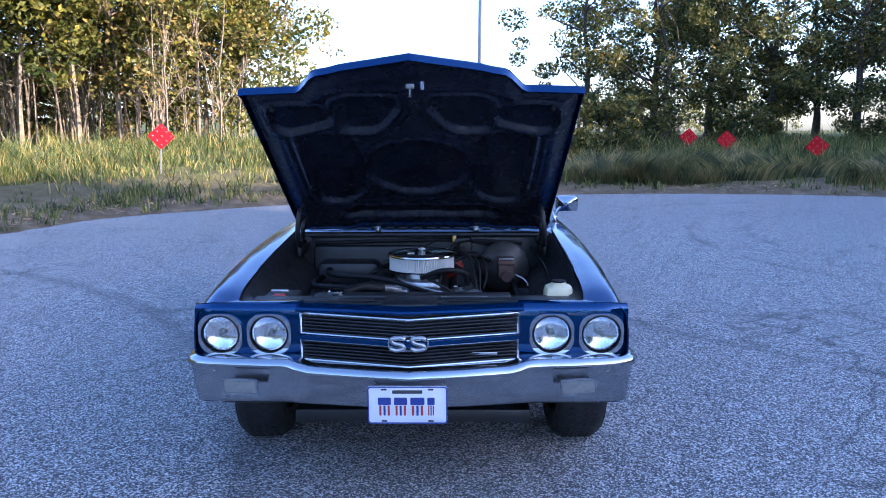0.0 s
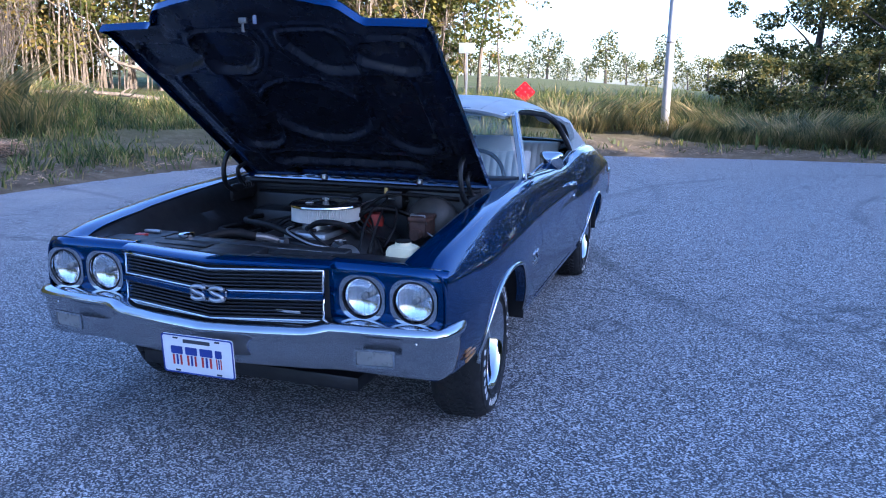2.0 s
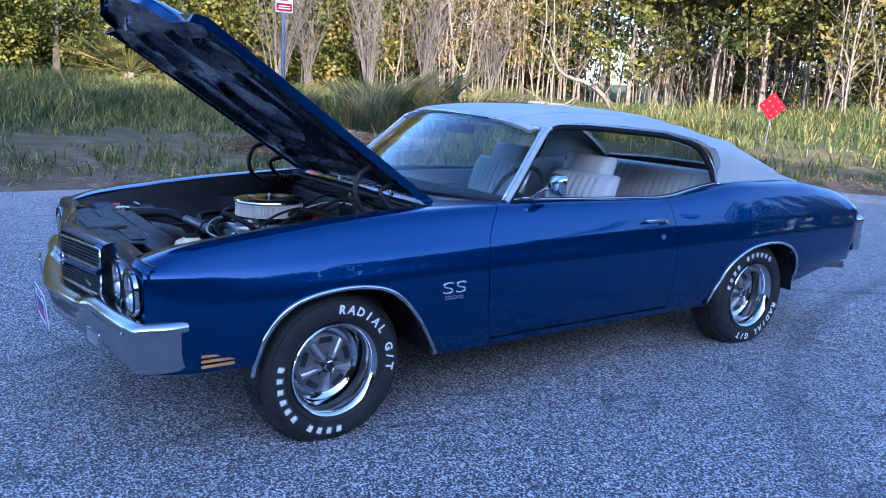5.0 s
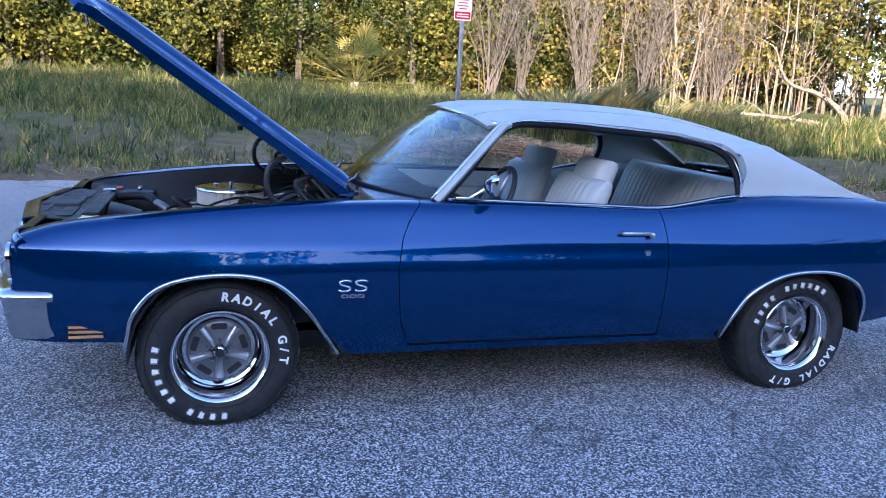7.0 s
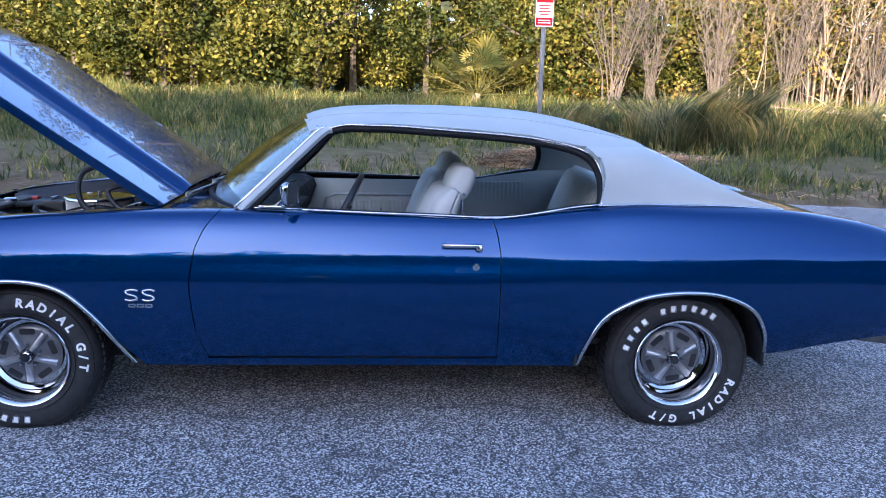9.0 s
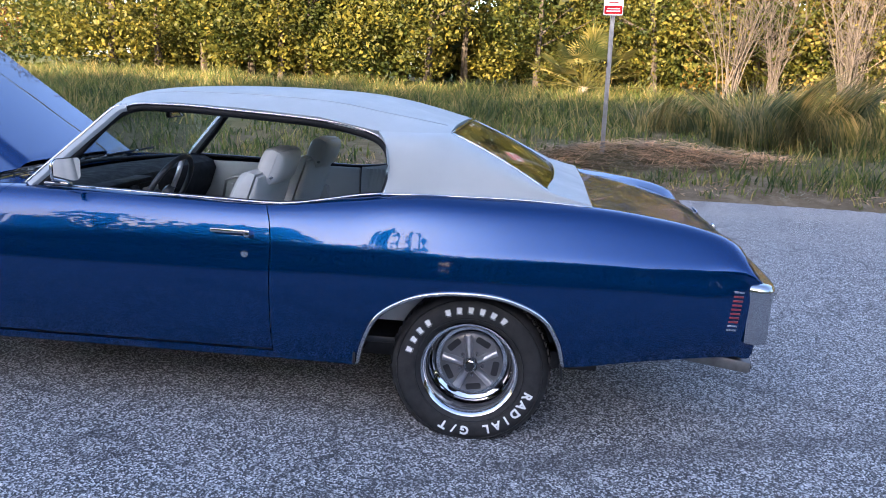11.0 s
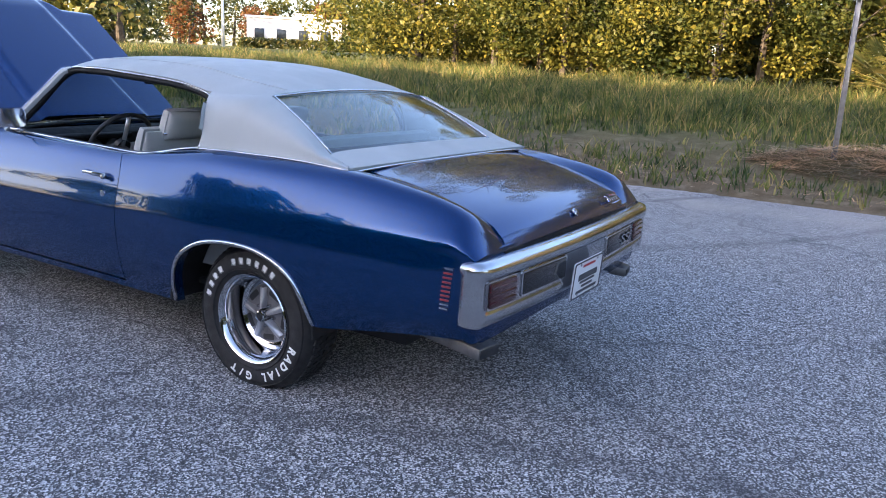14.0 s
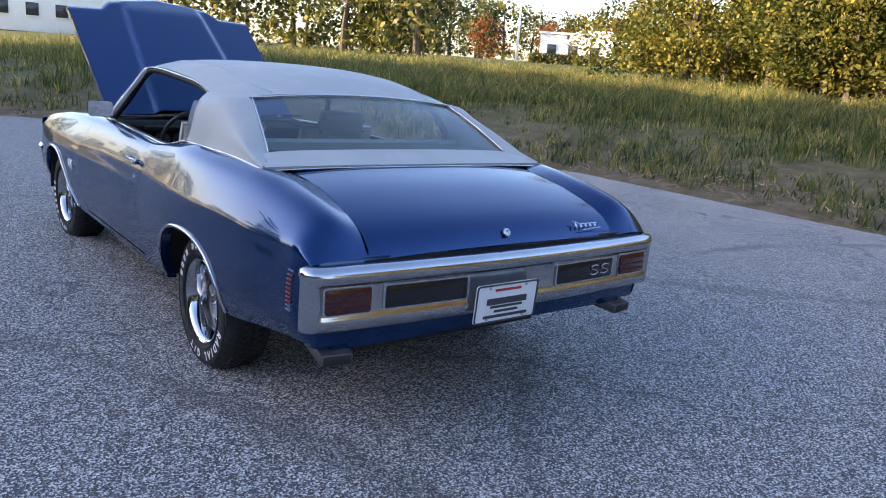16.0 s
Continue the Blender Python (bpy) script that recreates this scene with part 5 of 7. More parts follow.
# ---- rear bumper with lamps ----
REAR = spline([(0.903, 3.905, 0), (0.917, 3.937, 0), (0.911, 3.966, 0), (0.878, 3.986, 0), (0.78, 4.000, 0), (0.4, 4.020, 0), (0, 4.028, 0), (-0.4, 4.020, 0), (-0.78, 4.000, 0), (-0.878, 3.986, 0), (-0.911, 3.966, 0), (-0.917, 3.937, 0), (-0.903, 3.905, 0)], 90)
sec = [(-0.07, 0.738), (-0.035, 0.747), (-0.012, 0.746), (0.006, 0.738), (0.016, 0.720), (0.016, 0.698), (0.008, 0.684), (-0.004, 0.677), (-0.008, 0.670), (-0.009, 0.572), (-0.005, 0.558), (-0.001, 0.546), (-0.003, 0.530), (-0.010, 0.514), (-0.020, 0.503), (-0.038, 0.496), (-0.07, 0.500)]


def rear_section(f):
    """The bumper's section: a recess for the lamps that fades out at the wrapped ends."""
    x = abs(REAR[int(round(f * (len(REAR) - 1)))][0])
    k = min(1.0, max(0.0, (x - 0.868) / 0.03))
    return [(a + (0.010 - a) * k if 0.51 < z < 0.70 else a, z) for a, z in sec]


part("rear_bumper", sweep(REAR, rear_section), BUMPER, CAR, "chrome rear bumper with the tail lamps set in it")


def recess_frame(w, h):
    return ring_poly(rounded(w, h, 0.012), rounded(w - 0.022, h - 0.022, 0.008), 0.009)


for s in (1, -1):
    lamp = part("tail_lamp", disc_poly(rounded(0.180, 0.094, 0.01), 0.012, 0.003), REDLENS, CAR, "dark red ribbed tail lamp lens", pose(s * 0.765, 3.991, 0.621, 0, 0, 180 - s * 4))
    part("lamp_bezel", recess_frame(0.198, 0.108), CHROME, lamp, m=pose(0, 0.004, 0))
    for k in range(3):
        part("lens_rib", block(0.17, 0.006, 0.004, 0.0, (0, -0.013, -0.026 + k * 0.026)), REDLENS, lamp)
    pan = part("black_insert", disc_poly(rounded(0.37, 0.086, 0.01), 0.008, 0.003), GLOSSBLACK, CAR, "black ribbed bumper insert", pose(s * 0.432, 4.008, 0.620, 0, 0, 180 - s * 2.6))
    part("insert_bezel", recess_frame(0.388, 0.098), CHROME, pan, m=pose(0, 0.003, 0))
    if s < 0:
        for k in (-1, 1):
            curl = spline([(0.026, 0, 0.016), (0.006, 0, 0.022), (-0.020, 0, 0.016), (-0.012, 0, 0.003), (0.014, 0, -0.003), (0.020, 0, -0.016), (-0.006, 0, -0.022), (-0.026, 0, -0.016)], 22)
            part("bright_emblem", tube(curl, 0.004, 5), CHROME, pan, m=pose(0.09 + k * 0.035, -0.012, 0.0))
plate = part("rear_plate", disc_poly(rounded(0.305, 0.152, 0.012), 0.006, 0.002), PLATE, CAR, "white dealer plate with illegible dark and red print", pose(0.058, 4.044, 0.548, 4, 0, 180) @ Matrix.Diagonal((1.07, 1, 1.07, 1)))
part("plate_rim", ring_poly(rounded(0.305, 0.152, 0.012), rounded(0.293, 0.140, 0.01), 0.003), INKDARK, plate, m=pose(0, -0.006, 0))
for w, h, dz, mt in ((0.20, 0.026, 0.008, INKDARK), (0.13, 0.010, 0.052, INKRED), (0.16, 0.010, -0.014, INKDARK), (0.12, 0.010, -0.032, INKDARK), (0.22, 0.012, -0.052, INKDARK)):
    part("print_bar", disc_poly(rounded(w, h, 0.004), 0.001), mt, plate, m=pose(0, -0.007, dz))
for dx in (-0.09, 0.09):
    for dz in (-0.062, 0.062):
        part("plate_screw", lathe([(-0.004, 0.0), (-0.003, 0.005), (0.0, 0.006)], 10, "y"), STEEL, plate, m=pose(dx, -0.006, dz))
for s in (1, -1):
    pipe = part("exhaust_tip", block(0.125, 0.34, 0.05, 0.012, (0, 0, 0)), DULL, CAR, "dull rectangular exhaust tip", pose(s * 0.755, 3.80, 0.403, -5, 0, -s * 9))
    part("exhaust_mouth", block(0.108, 0.01, 0.036, 0.004, (0, 0.168, 0)), BLACK, pipe)
    for k in range(10):
        z = 0.565 + k * 0.0165
        y = 3.845 + 0.10 * (z - 0.56)
        part("side_marker_louvre", block(0.006, 0.036, 0.007, 0.001, (0, 0, 0)), REDSLOT if 1 < k < 9 else CHROME, CAR, "", pose(s * (side_x(y, z) + 0.001), y, z))

# ---- nose: headlamp panels, grille, bumper ----
def grille_y(x):
    return -0.868 + 0.075 * abs(x) / 0.43


for s in (1, -1):
    g = []
    for i in range(17):
        x = 0.438 + (0.878 - 0.438) * i / 16
        back = 0.0 if i < 13 else 0.035 * ((i - 12) / 4) ** 2
        y = -0.752 + back
        deep = 0.055 if x < 0.72 else 0.02
        row = [(x, y + deep, 0.806), (x, y + deep * 0.6, 0.807), (x, y + 0.018, 0.806), (x, y + 0.006, 0.799), (x, y, 0.785), (x, y + 0.004, 0.70), (x, y + 0.008, 0.62), (x, y + 0.012, 0.585), (x, y + 0.04, 0.575)]
        if i > 13:
            row = [(px, py, pz - 0.012 * (i - 13) / 3 * (pz > 0.77)) for px, py, pz in row]
        g.append(row)
    g = np.array(g)
    me = cut(shell(g, 0.008), rod(0.768, 0.688, 0.0755, -0.82, -0.66), rod(0.570, 0.688, 0.0755, -0.82, -0.66))
    hp = part("headlamp_panel", me if s > 0 else moved(me, MIRROR), PAINT, CAR)
    for cx in (0.768, 0.570):
        out = rounded(0.178, 0.168, 0.062, 8)
        n = len(out)
        inn = [(0.074 * math.cos(2 * math.pi * (k + 0.5) / n + 0.0), 0.074 * math.sin(2 * math.pi * (k + 0.5) / n)) for k in range(n)]
        shift = min(range(n), key=lambda q: (inn[q][0] - out[0][0]) ** 2 + (inn[q][1] - out[0][1]) ** 2)
        inn = inn[shift:] + inn[:shift]
        lamp = part("headlamp", lathe([(-0.020, 0.0), (-0.019, 0.03), (-0.012, 0.055), (0.0, 0.070), (0.012, 0.071)], 32, "y"), LAMPGLASS, CAR, "round sealed-beam headlamp with a domed glass", pose(s * cx, -0.755, 0.688, 2))
        lamp.visible_shadow = False
        part("headlamp_bezel", ring_poly(out, inn, 0.014), CHROME, lamp, "bright squared bezel", pose(0, 0.004, 0))
        part("headlamp_cup", lathe([(0.002, 0.070), (0.012, 0.066), (0.022, 0.050), (0.029, 0.026), (0.031, 0.0)], 28, "y"), SILVER, lamp, "silvered reflector bowl")
        part("headlamp_bulb", lathe([(0.004, 0.0), (0.006, 0.010), (0.016, 0.013), (0.028, 0.013)], 14, "y"), SMOKE, lamp)
        for k in range(-4, 5):
            hh = 0.066 * math.sqrt(max(0.05, 1 - (k / 4.6) ** 2))
            part("lens_flute", tube([(k * 0.0145, -0.0175 + 0.0028 * k * k * 0.28, -hh), (k * 0.0145, -0.0205 + 0.0028 * k * k * 0.28, 0), (k * 0.0145, -0.0175 + 0.0028 * k * k * 0.28, hh)], 0.0016, 4), LAMPGLASS, lamp).visible_shadow = False
        part("headlamp_ring", lathe([(-0.006, 0.072), (-0.010, 0.075), (-0.006, 0.079), (0.0, 0.079)], 32, "y"), SEAL, lamp, m=pose(0, -0.004, 0))

grille = part("grille", joined(*[shell(np.array([[(x, grille_y(x) + 0.045, z) for z in (0.80, 0.70, 0.575)] for x in np.linspace(-0.44, 0.44, 21)])[:, ::1], 0.004)]), BLACK, CAR, "black grille in two bands with bright surrounds")


def band_outline(z0, z1):
    """Points round one grille band, following the nose's V."""
    xs = np.linspace(-0.432, 0.432, 17)
    drop = lambda x: 0.012 * (1 - abs(x) / 0.432)
    top = [(x, grille_y(x), z1 - drop(x)) for x in xs]
    low = [(x, grille_y(x) - 0.004, z0 - drop(x)) for x in xs[::-1]]
    return top + low + top[:1]


for z0, z1 in ((0.702, 0.783), (0.596, 0.676)):
    frame_pts = band_outline(z0, z1)
    part("grille_surround", tube(frame_pts, 0.0062, 6), CHROME, grille)
    for k in range(6):
        z = z0 + (z1 - z0) * (k + 0.5) / 6
        pts = [(x, grille_y(x) + 0.008, z - 0.012 * (1 - abs(x) / 0.43)) for x in np.linspace(-0.428, 0.428, 9)]
        part("grille_bar", sweep(pts, [(-0.012, -0.0018), (-0.012, 0.0018), (0.010, 0.0026), (0.012, 0.0), (0.010, -0.0026)]), BLACK, grille)
g = np.array([[(x, grille_y(x) - 0.001, z - 0.012 * (1 - abs(x) / 0.44)) for z in (0.680, 0.684, 0.694, 0.698)] for x in np.linspace(-0.436, 0.436, 25)])
part("grille_centre_bar", shell(g[:, ::-1], 0.02), PAINT, grille)
# nose panel above the grille
g = np.array([[(x, grille_y(x) + dy, z) for dy, z in ((0.0, 0.788), (-0.004, 0.796), (0.004, 0.804), (0.03, 0.810), (0.06, 0.812))] for x in np.linspace(-0.455, 0.455, 25)])
part("nose_panel", shell(g, 0.006), PAINT, CAR)
part("lower_valance", joined(shell(np.array([[(x, grille_y(x) + dy, z) for dy, z in ((0.05, 0.46), (0.0, 0.52), (0.0, 0.592))] for x in np.linspace(-0.5, 0.5, 21)]), 0.006), block(1.6, 0.05, 0.10, 0.02, (0, -0.70, 0.43))), BLACK, CAR)
for k in (-1, 1):
    curl = spline([(0.030, 0, 0.017), (0.008, 0, 0.025), (-0.024, 0, 0.018), (-0.016, 0, 0.004), (0.016, 0, -0.004), (0.024, 0, -0.018), (-0.008, 0, -0.025), (-0.030, 0, -0.017)], 24)
    part("grille_emblem", tube([(p[0], p[1], p[2]) for p in curl], 0.0085, 7), STEEL, grille, "bright emblem", pose(k * 0.040, -0.884, 0.680))
part("emblem_rim", ring_poly(rounded(0.16, 0.064, 0.03), rounded(0.148, 0.052, 0.025), 0.006), CHROME, grille, m=pose(0, -0.872, 0.680))
part("grille_nameplate", block(0.10, 0.006, 0.010, 0.002, (0.30, grille_y(0.3) - 0.004, 0.625)), STEEL, grille)

FRONT = spline([(-0.908, -0.600, 0), (-0.914, -0.66, 0), (-0.903, -0.73, 0), (-0.868, -0.785, 0), (-0.70, -0.822, 0), (-0.50, -0.848, 0), (-0.42, -0.872, 0), (-0.2, -0.912, 0), (0, -0.935, 0)], 40)
FRONT = FRONT + [np.array([-p[0], p[1], 0]) for p in FRONT[::-1][1:]]


def bumper_section(f):
    x = abs(FRONT[int(round(f * (len(FRONT) - 1)))][0])
    top = float(np.interp(x, (0.0, 0.40, 0.48, 0.9), (0.586, 0.592, 0.610, 0.606)))
    low = float(np.interp(x, (0.0, 0.5, 0.93), (0.430, 0.425, 0.405)))
    h = top - low
    return [(-0.09, top - 0.004), (-0.03, top), (0.0, top - 0.008), (0.012, top - 0.024), (0.012, top - 0.036), (-0.004, top - 0.05), (-0.008, top - 0.5 * h), (-0.022, low + 0.012), (-0.032, low), (-0.07, low + 0.004)]


bump = part("front_bumper", sweep(FRONT, bumper_section), BUMPER, CAR, "chrome front bumper with a bright upper lip")
for s in (1, -1):
    tl = part("turn_lamp", disc_poly(rounded(0.132, 0.052, 0.006), 0.006, 0.002), SMOKE, CAR, "frosted rectangular turn lamp", pose(s * 0.665, -0.868, 0.505, 4, 0, s * 8))
    part("lamp_frame", ring_poly(rounded(0.150, 0.068, 0.006), rounded(0.132, 0.052, 0.004), 0.008), CHROME, tl, m=pose(0, -0.001, 0))
    for dx in (0.40, 0.79):
        part("bumper_bolt", lathe([(-0.005, 0.0), (-0.004, 0.006), (0.0, 0.010)], 12, "y"), CHROME, bump, m=pose(s * dx, -0.862 if dx < 0.5 else -0.800, 0.545))
    for k in range(3):
        part("side_louvre", block(0.008, 0.125, 0.011, 0.002, (s * (side_x(-0.49, 0.435) + 0.001), -0.49, 0.415 + k * 0.02)), AMBER, CAR)
fp = part("front_plate", disc_poly(rounded(0.305, 0.152, 0.012), 0.005, 0.002), PLATE, CAR, "white novelty plate with blue and red marks", pose(0.0, -0.955, 0.462, 4, 0, 0))
part("plate_rim", ring_poly(rounded(0.305, 0.152, 0.012), rounded(0.295, 0.142, 0.01), 0.002), INKBLUE, fp, m=pose(0, -0.005, 0))
part("print_bar", disc_poly(rounded(0.115, 0.014, 0.003), 0.001), INKDARK, fp, m=pose(0, -0.006, 0.054))
for k, w in enumerate((0.050, 0.050, 0.054, 0.028)):
    cx = (-0.088, -0.026, 0.038, 0.090)[k]
    part("print_bar", disc_poly(rounded(w, 0.030, 0.004), 0.001), INKBLUE, fp, m=pose(cx, -0.006, 0.016))
    for q in range(3):
        part("print_stripe", disc_poly(rounded(w * 0.16, 0.040, 0.002), 0.001), INKRED if q != 1 else INKBLUE, fp, m=pose(cx + (q - 1) * w * 0.32, -0.006, -0.022))
for dx in (-0.089, 0.089):
    for dz in (-0.064, 0.064):
        part("plate_slot", disc_poly(rounded(0.022, 0.007, 0.003), 0.001), INKDARK, fp, m=pose(dx, -0.007, dz))

# ---- side fittings ----
for s in (1, -1):
    d = doors[0 if s > 0 else 1]
    x = side_x(1.86, 0.826)
    h = part("door_handle", joined(block(0.018, 0.155, 0.017, 0.006, (s * (x + 0.024), 1.86, 0.828)), block(0.026, 0.02, 0.02, 0.006, (s * (x + 0.012), 1.79, 0.828)), block(0.032, 0.03, 0.028, 0.008, (s * (x + 0.016), 1.935, 0.822))), CHROME, d, "chrome push-button handle")
    part("handle_button", lathe([(0.0, 0.012), (0.006, 0.011), (0.009, 0.0)], 16), CHROME, d, m=pose(s * (x + 0.030), 1.94, 0.818, 0, 0, 0 if s > 0 else 180))
    x = side_x(1.925, 0.738)
    part("door_lock", lathe([(0.0, 0.016), (0.005, 0.015), (0.007, 0.008), (0.005, 0.0)], 20), CHROME, d, m=pose(s * (x - 0.001), 1.925, 0.738, 0, 0, 0 if s > 0 else 180))
    # badge of two curls and a bar on the fender
    for k in (0, 1):
        c = spline([(0, 0.026, 0.018), (0, 0.006, 0.023), (0, -0.022, 0.017), (0, -0.014, 0.004), (0, 0.014, -0.004), (0, 0.022, -0.017), (0, -0.006, -0.023), (0, -0.026, -0.018)], 22)
        part("fender_badge", tube([(0, p[1] * s, p[2]) for p in c], 0.0052, 6), CHROME, CAR, "bright fender badge", pose(s * (side_x(0.54, 0.605) + 0.003), 0.508 + 0.068 * k, 0.612))
    for k in range(3):
        part("fender_badge", ring_poly(rounded(0.030, 0.016, 0.005), rounded(0.019, 0.006, 0.002), 0.004), CHROME, CAR, "", pose(s * (side_x(0.54, 0.572) + 0.001), 0.508 + 0.034 * k, 0.568, 0, 0, 90 * s))
# mirror on the driver's door
base = part("mirror_arm", joined(block(0.035, 0.11, 0.012, 0.005, (0.800, 1.06, 0.966)), tube([(0.800, 1.075, 0.966), (0.830, 1.115, 1.0), (0.862, 1.145, 1.03)], 0.009, 8)), CHROME, doors[0], "chrome mirror arm")
head = []
for i in range(9):
    t = i / 8
    w, h = 0.088 * (0.25 + 0.75 * math.sin(math.pi / 2 * min(1, t * 1.15))), 0.052 * (0.3 + 0.7 * math.sin(math.pi / 2 * min(1, t * 1.2)))
    head.append([(x, 0.052 * (t - 0.5), z) for x, z in rounded(2 * w * 0.82, 2 * h * 0.95, min(w, h) * 0.5, 4)])
n = len(head[0])
verts = [p for r in head for p in r]
faces = [(i * n + k, i * n + (k + 1) % n, (i + 1) * n + (k + 1) % n, (i + 1) * n + k) for i in range(8) for k in range(n)] + [tuple(range(n))[::-1]]
part("mirror_shell", smooth_sharp(mesh("head", verts, faces), 50), CHROME, doors[0], "chrome rectangular mirror", pose(0.885, 1.135, 1.035, 4, 0, -14))
part("mirror_glass", disc_poly(rounded(0.138, 0.094, 0.02), 0.004), material("mirror_silver", (0.85, 0.86, 0.87), 0.02, 1.0), doors[0], "", pose(0.885, 1.135, 1.035, 4, 0, -14) @ pose(0, 0.025, 0, 6, 0, 180))


# ---- wheels ----
def build_wheel(front):
    w = part("wheel", lathe([(-0.11, 0.190), (-0.085, 0.196), (-0.02, 0.186), (0.05, 0.186), (0.085, 0.188), (0.100, 0.196), (0.108, 0.203), (0.112, 0.199), (0.106, 0.189), (0.085, 0.178), (0.04, 0.172), (0.0, 0.166), (-0.012, 0.150), (-0.012, 0.118)], 56), CHROME, None, "five-spoke rally wheel with a bright trim ring")
    R = 0.327
    prof = [(-0.085, 0.20), (-0.112, 0.235), (-0.118, 0.27), (-0.108, 0.303), (-0.088, R - 0.006), (-0.05, R), (0.05, R), (0.088, R - 0.006), (0.108, 0.303), (0.118, 0.275), (0.119, 0.245), (0.113, 0.222), (0.104, 0.203), (0.085, 0.198)]
    rubber = lathe(prof, 72)
    # the foot of the tyre lies flat on the road
    for v in rubber.vertices:
        v.co.z = max(v.co.z, -0.2975)
    tyre = part("tyre", rubber, RUBBER, w, "black radial tyre with raised white lettering")
    for k, dx in enumerate((-0.055, -0.02, 0.02, 0.055)):
        blocks = []
        for i in range(60):
            a = 2 * math.pi * (i + 0.5 * (k % 2)) / 60
            b = block(0.028, 0.022, 0.008)
            b.transform(pose(0, 0, 0, math.degrees(a), 0, 0) @ pose(dx, 0, R + 0.001, 0, 0, 22 * (-1) ** k))
            blocks.append(b)
        rib_mesh = joined(*blocks)
        for v in rib_mesh.vertices:
            v.co.z = max(v.co.z, -0.2985)
        tr = part("tread_rib", rib_mesh, RUBBER, w)
        tr["kind"] = "stuff"
    for r in (0.222, 0.298):
        part("sidewall_ring", lathe([(0.114 - 0.004 * (r > 0.25), r - 0.003), (0.120 - 0.004 * (r > 0.25), r), (0.114 - 0.004 * (r > 0.25), r + 0.003)], 64), RUBBER, w)
    # spokes and centre
    disc = part("wheel_disc", lathe([(0.012, 0.168), (0.020, 0.166), (0.030, 0.150), (0.032, 0.125), (0.028, 0.09), (0.034, 0.055), (0.036, 0.0)], 60), ARGENT, w, "argent grey wheel centre")
    for k in range(5):
        a = k * 72
        sp = []
        for t in np.linspace(0, 1, 6):
            r = 0.040 + 0.112 * t
            wd = 0.013 + 0.008 * t
            h = 0.062 - 0.020 * t
            sp.append([(0.028, -wd, r), (h - 0.006, -wd * 0.75, r), (h, -wd * 0.35, r), (h, wd * 0.35, r), (h - 0.006, wd * 0.75, r), (0.028, wd, r)])
        me = shell(np.array(sp), 0.003)
        part("spoke", me, STEEL, w, m=pose(0, 0, 0, a, 0, 0))
        out = [(0.032 * math.cos(q) * 1.0, 0.013 * math.sin(q)) for q in np.linspace(0, 2 * math.pi, 17)[:-1]]
        hole = mesh("hole", [(0.0335, x, z) for x, z in rounded(0.080, 0.034, 0.010)] + [(0.030, x, z) for x, z in rounded(0.080, 0.034, 0.010)], [tuple(range(28))], False)
        part("vent_hole", hole, BLACK, w, m=pose(0, 0, 0, a + 36, 0, 0) @ pose(0, 0, 0.130))
        part("lug_nut", lathe([(0.032, 0.010), (0.048, 0.0095), (0.053, 0.006), (0.054, 0.0)], 6), CHROME, w, m=pose(0, 0, 0, a + 36, 0, 0) @ pose(0, 0, 0.062))
    cap = part("hub_cap", lathe([(0.030, 0.036), (0.066, 0.034), (0.074, 0.030), (0.076, 0.024), (0.073, 0.022), (0.074, 0.0)], 32), CHROME, w)
    part("cap_face", lathe([(0.0745, 0.0215), (0.0755, 0.021), (0.0765, 0.0)], 24), BLACK, w)
    # the pressed centre sits deep inside the bright rim
    deep = pose(-0.016, 0, 0, 36 if front else 8, 0, 0) @ Matrix.Diagonal((1, 0.80, 0.80, 1))
    for ob in w.children:
        if ob.name.split(".")[0] in ("wheel_disc", "spoke", "vent_hole", "lug_nut", "hub_cap", "cap_face"):
            ob.matrix_basis = deep @ ob.matrix_basis

    # lettering on the side wall
    def word(text, middle, size, r, step):
        span = step * (len(text) - 1)
        for i, ch in enumerate(text):
            if ch == " ":
                continue
            a = middle + span / 2 - i * step
            m = pose(0, 0, 0, a, 0, 0) @ pose(0.1175, 0, r, 0, 6, 90)
            if text[0] == "#":
                part("letter_bar", block(size * 0.50, 0.003, size * 0.60, 0.004), LETTER, w, m=m)
            else:
                part("letter", lettering(ch, size, 0.0015, 0.0020), LETTER, w, m=m)
    word("RADIAL G/T", -50 if front else -156, 0.050, 0.257, 10.2)
    word("#### ######", -229 if front else 21, 0.050, 0.257, 10.4)
    return w


for y, front in ((0.006, True), (2.852, False)):
    w = build_wheel(front)
    w.parent = CAR
    w.matrix_basis = pose(0.765, y, 0.299, 0, 0, 3 if front else 0)
    c = copy_thing(w, pose(-0.765, y, 0.299, 0, 0, 183 if front else 180))

# ---- open hood ----
HINGE = (0.578, 0.948)
LIFT = radians(34.7)


def hood_at(x, l, h):
    """A point of the raised hood: across, forward from the hinge line, above its skin."""
    return (x, HINGE[0] - l * math.cos(LIFT) + h * math.sin(LIFT), HINGE[1] + l * math.sin(LIFT) + h * math.cos(LIFT))


def hood_front(x):
    return float(np.interp(abs(x), (0.0, 0.39, 0.405, 0.47, 0.72), (1.495, 1.405, 1.392, 1.302, 1.300)))


def hood_half(l):
    return 0.688 + 0.032 * l / 1.3


def hood_top(x, l):
    b = 0.40 - 0.07 * l / 1.43
    dome = 0.040 * ease((b - abs(x)) / 0.055) * ease((1.42 - l) / 0.25 * 0.8 + 0.25) * ease((l + 0.12) / 0.15)
    return 0.016 * (1 - (x / 0.72) ** 2) + dome - 0.02 * ease((l - hood_front(x) + 0.05) / 0.05)


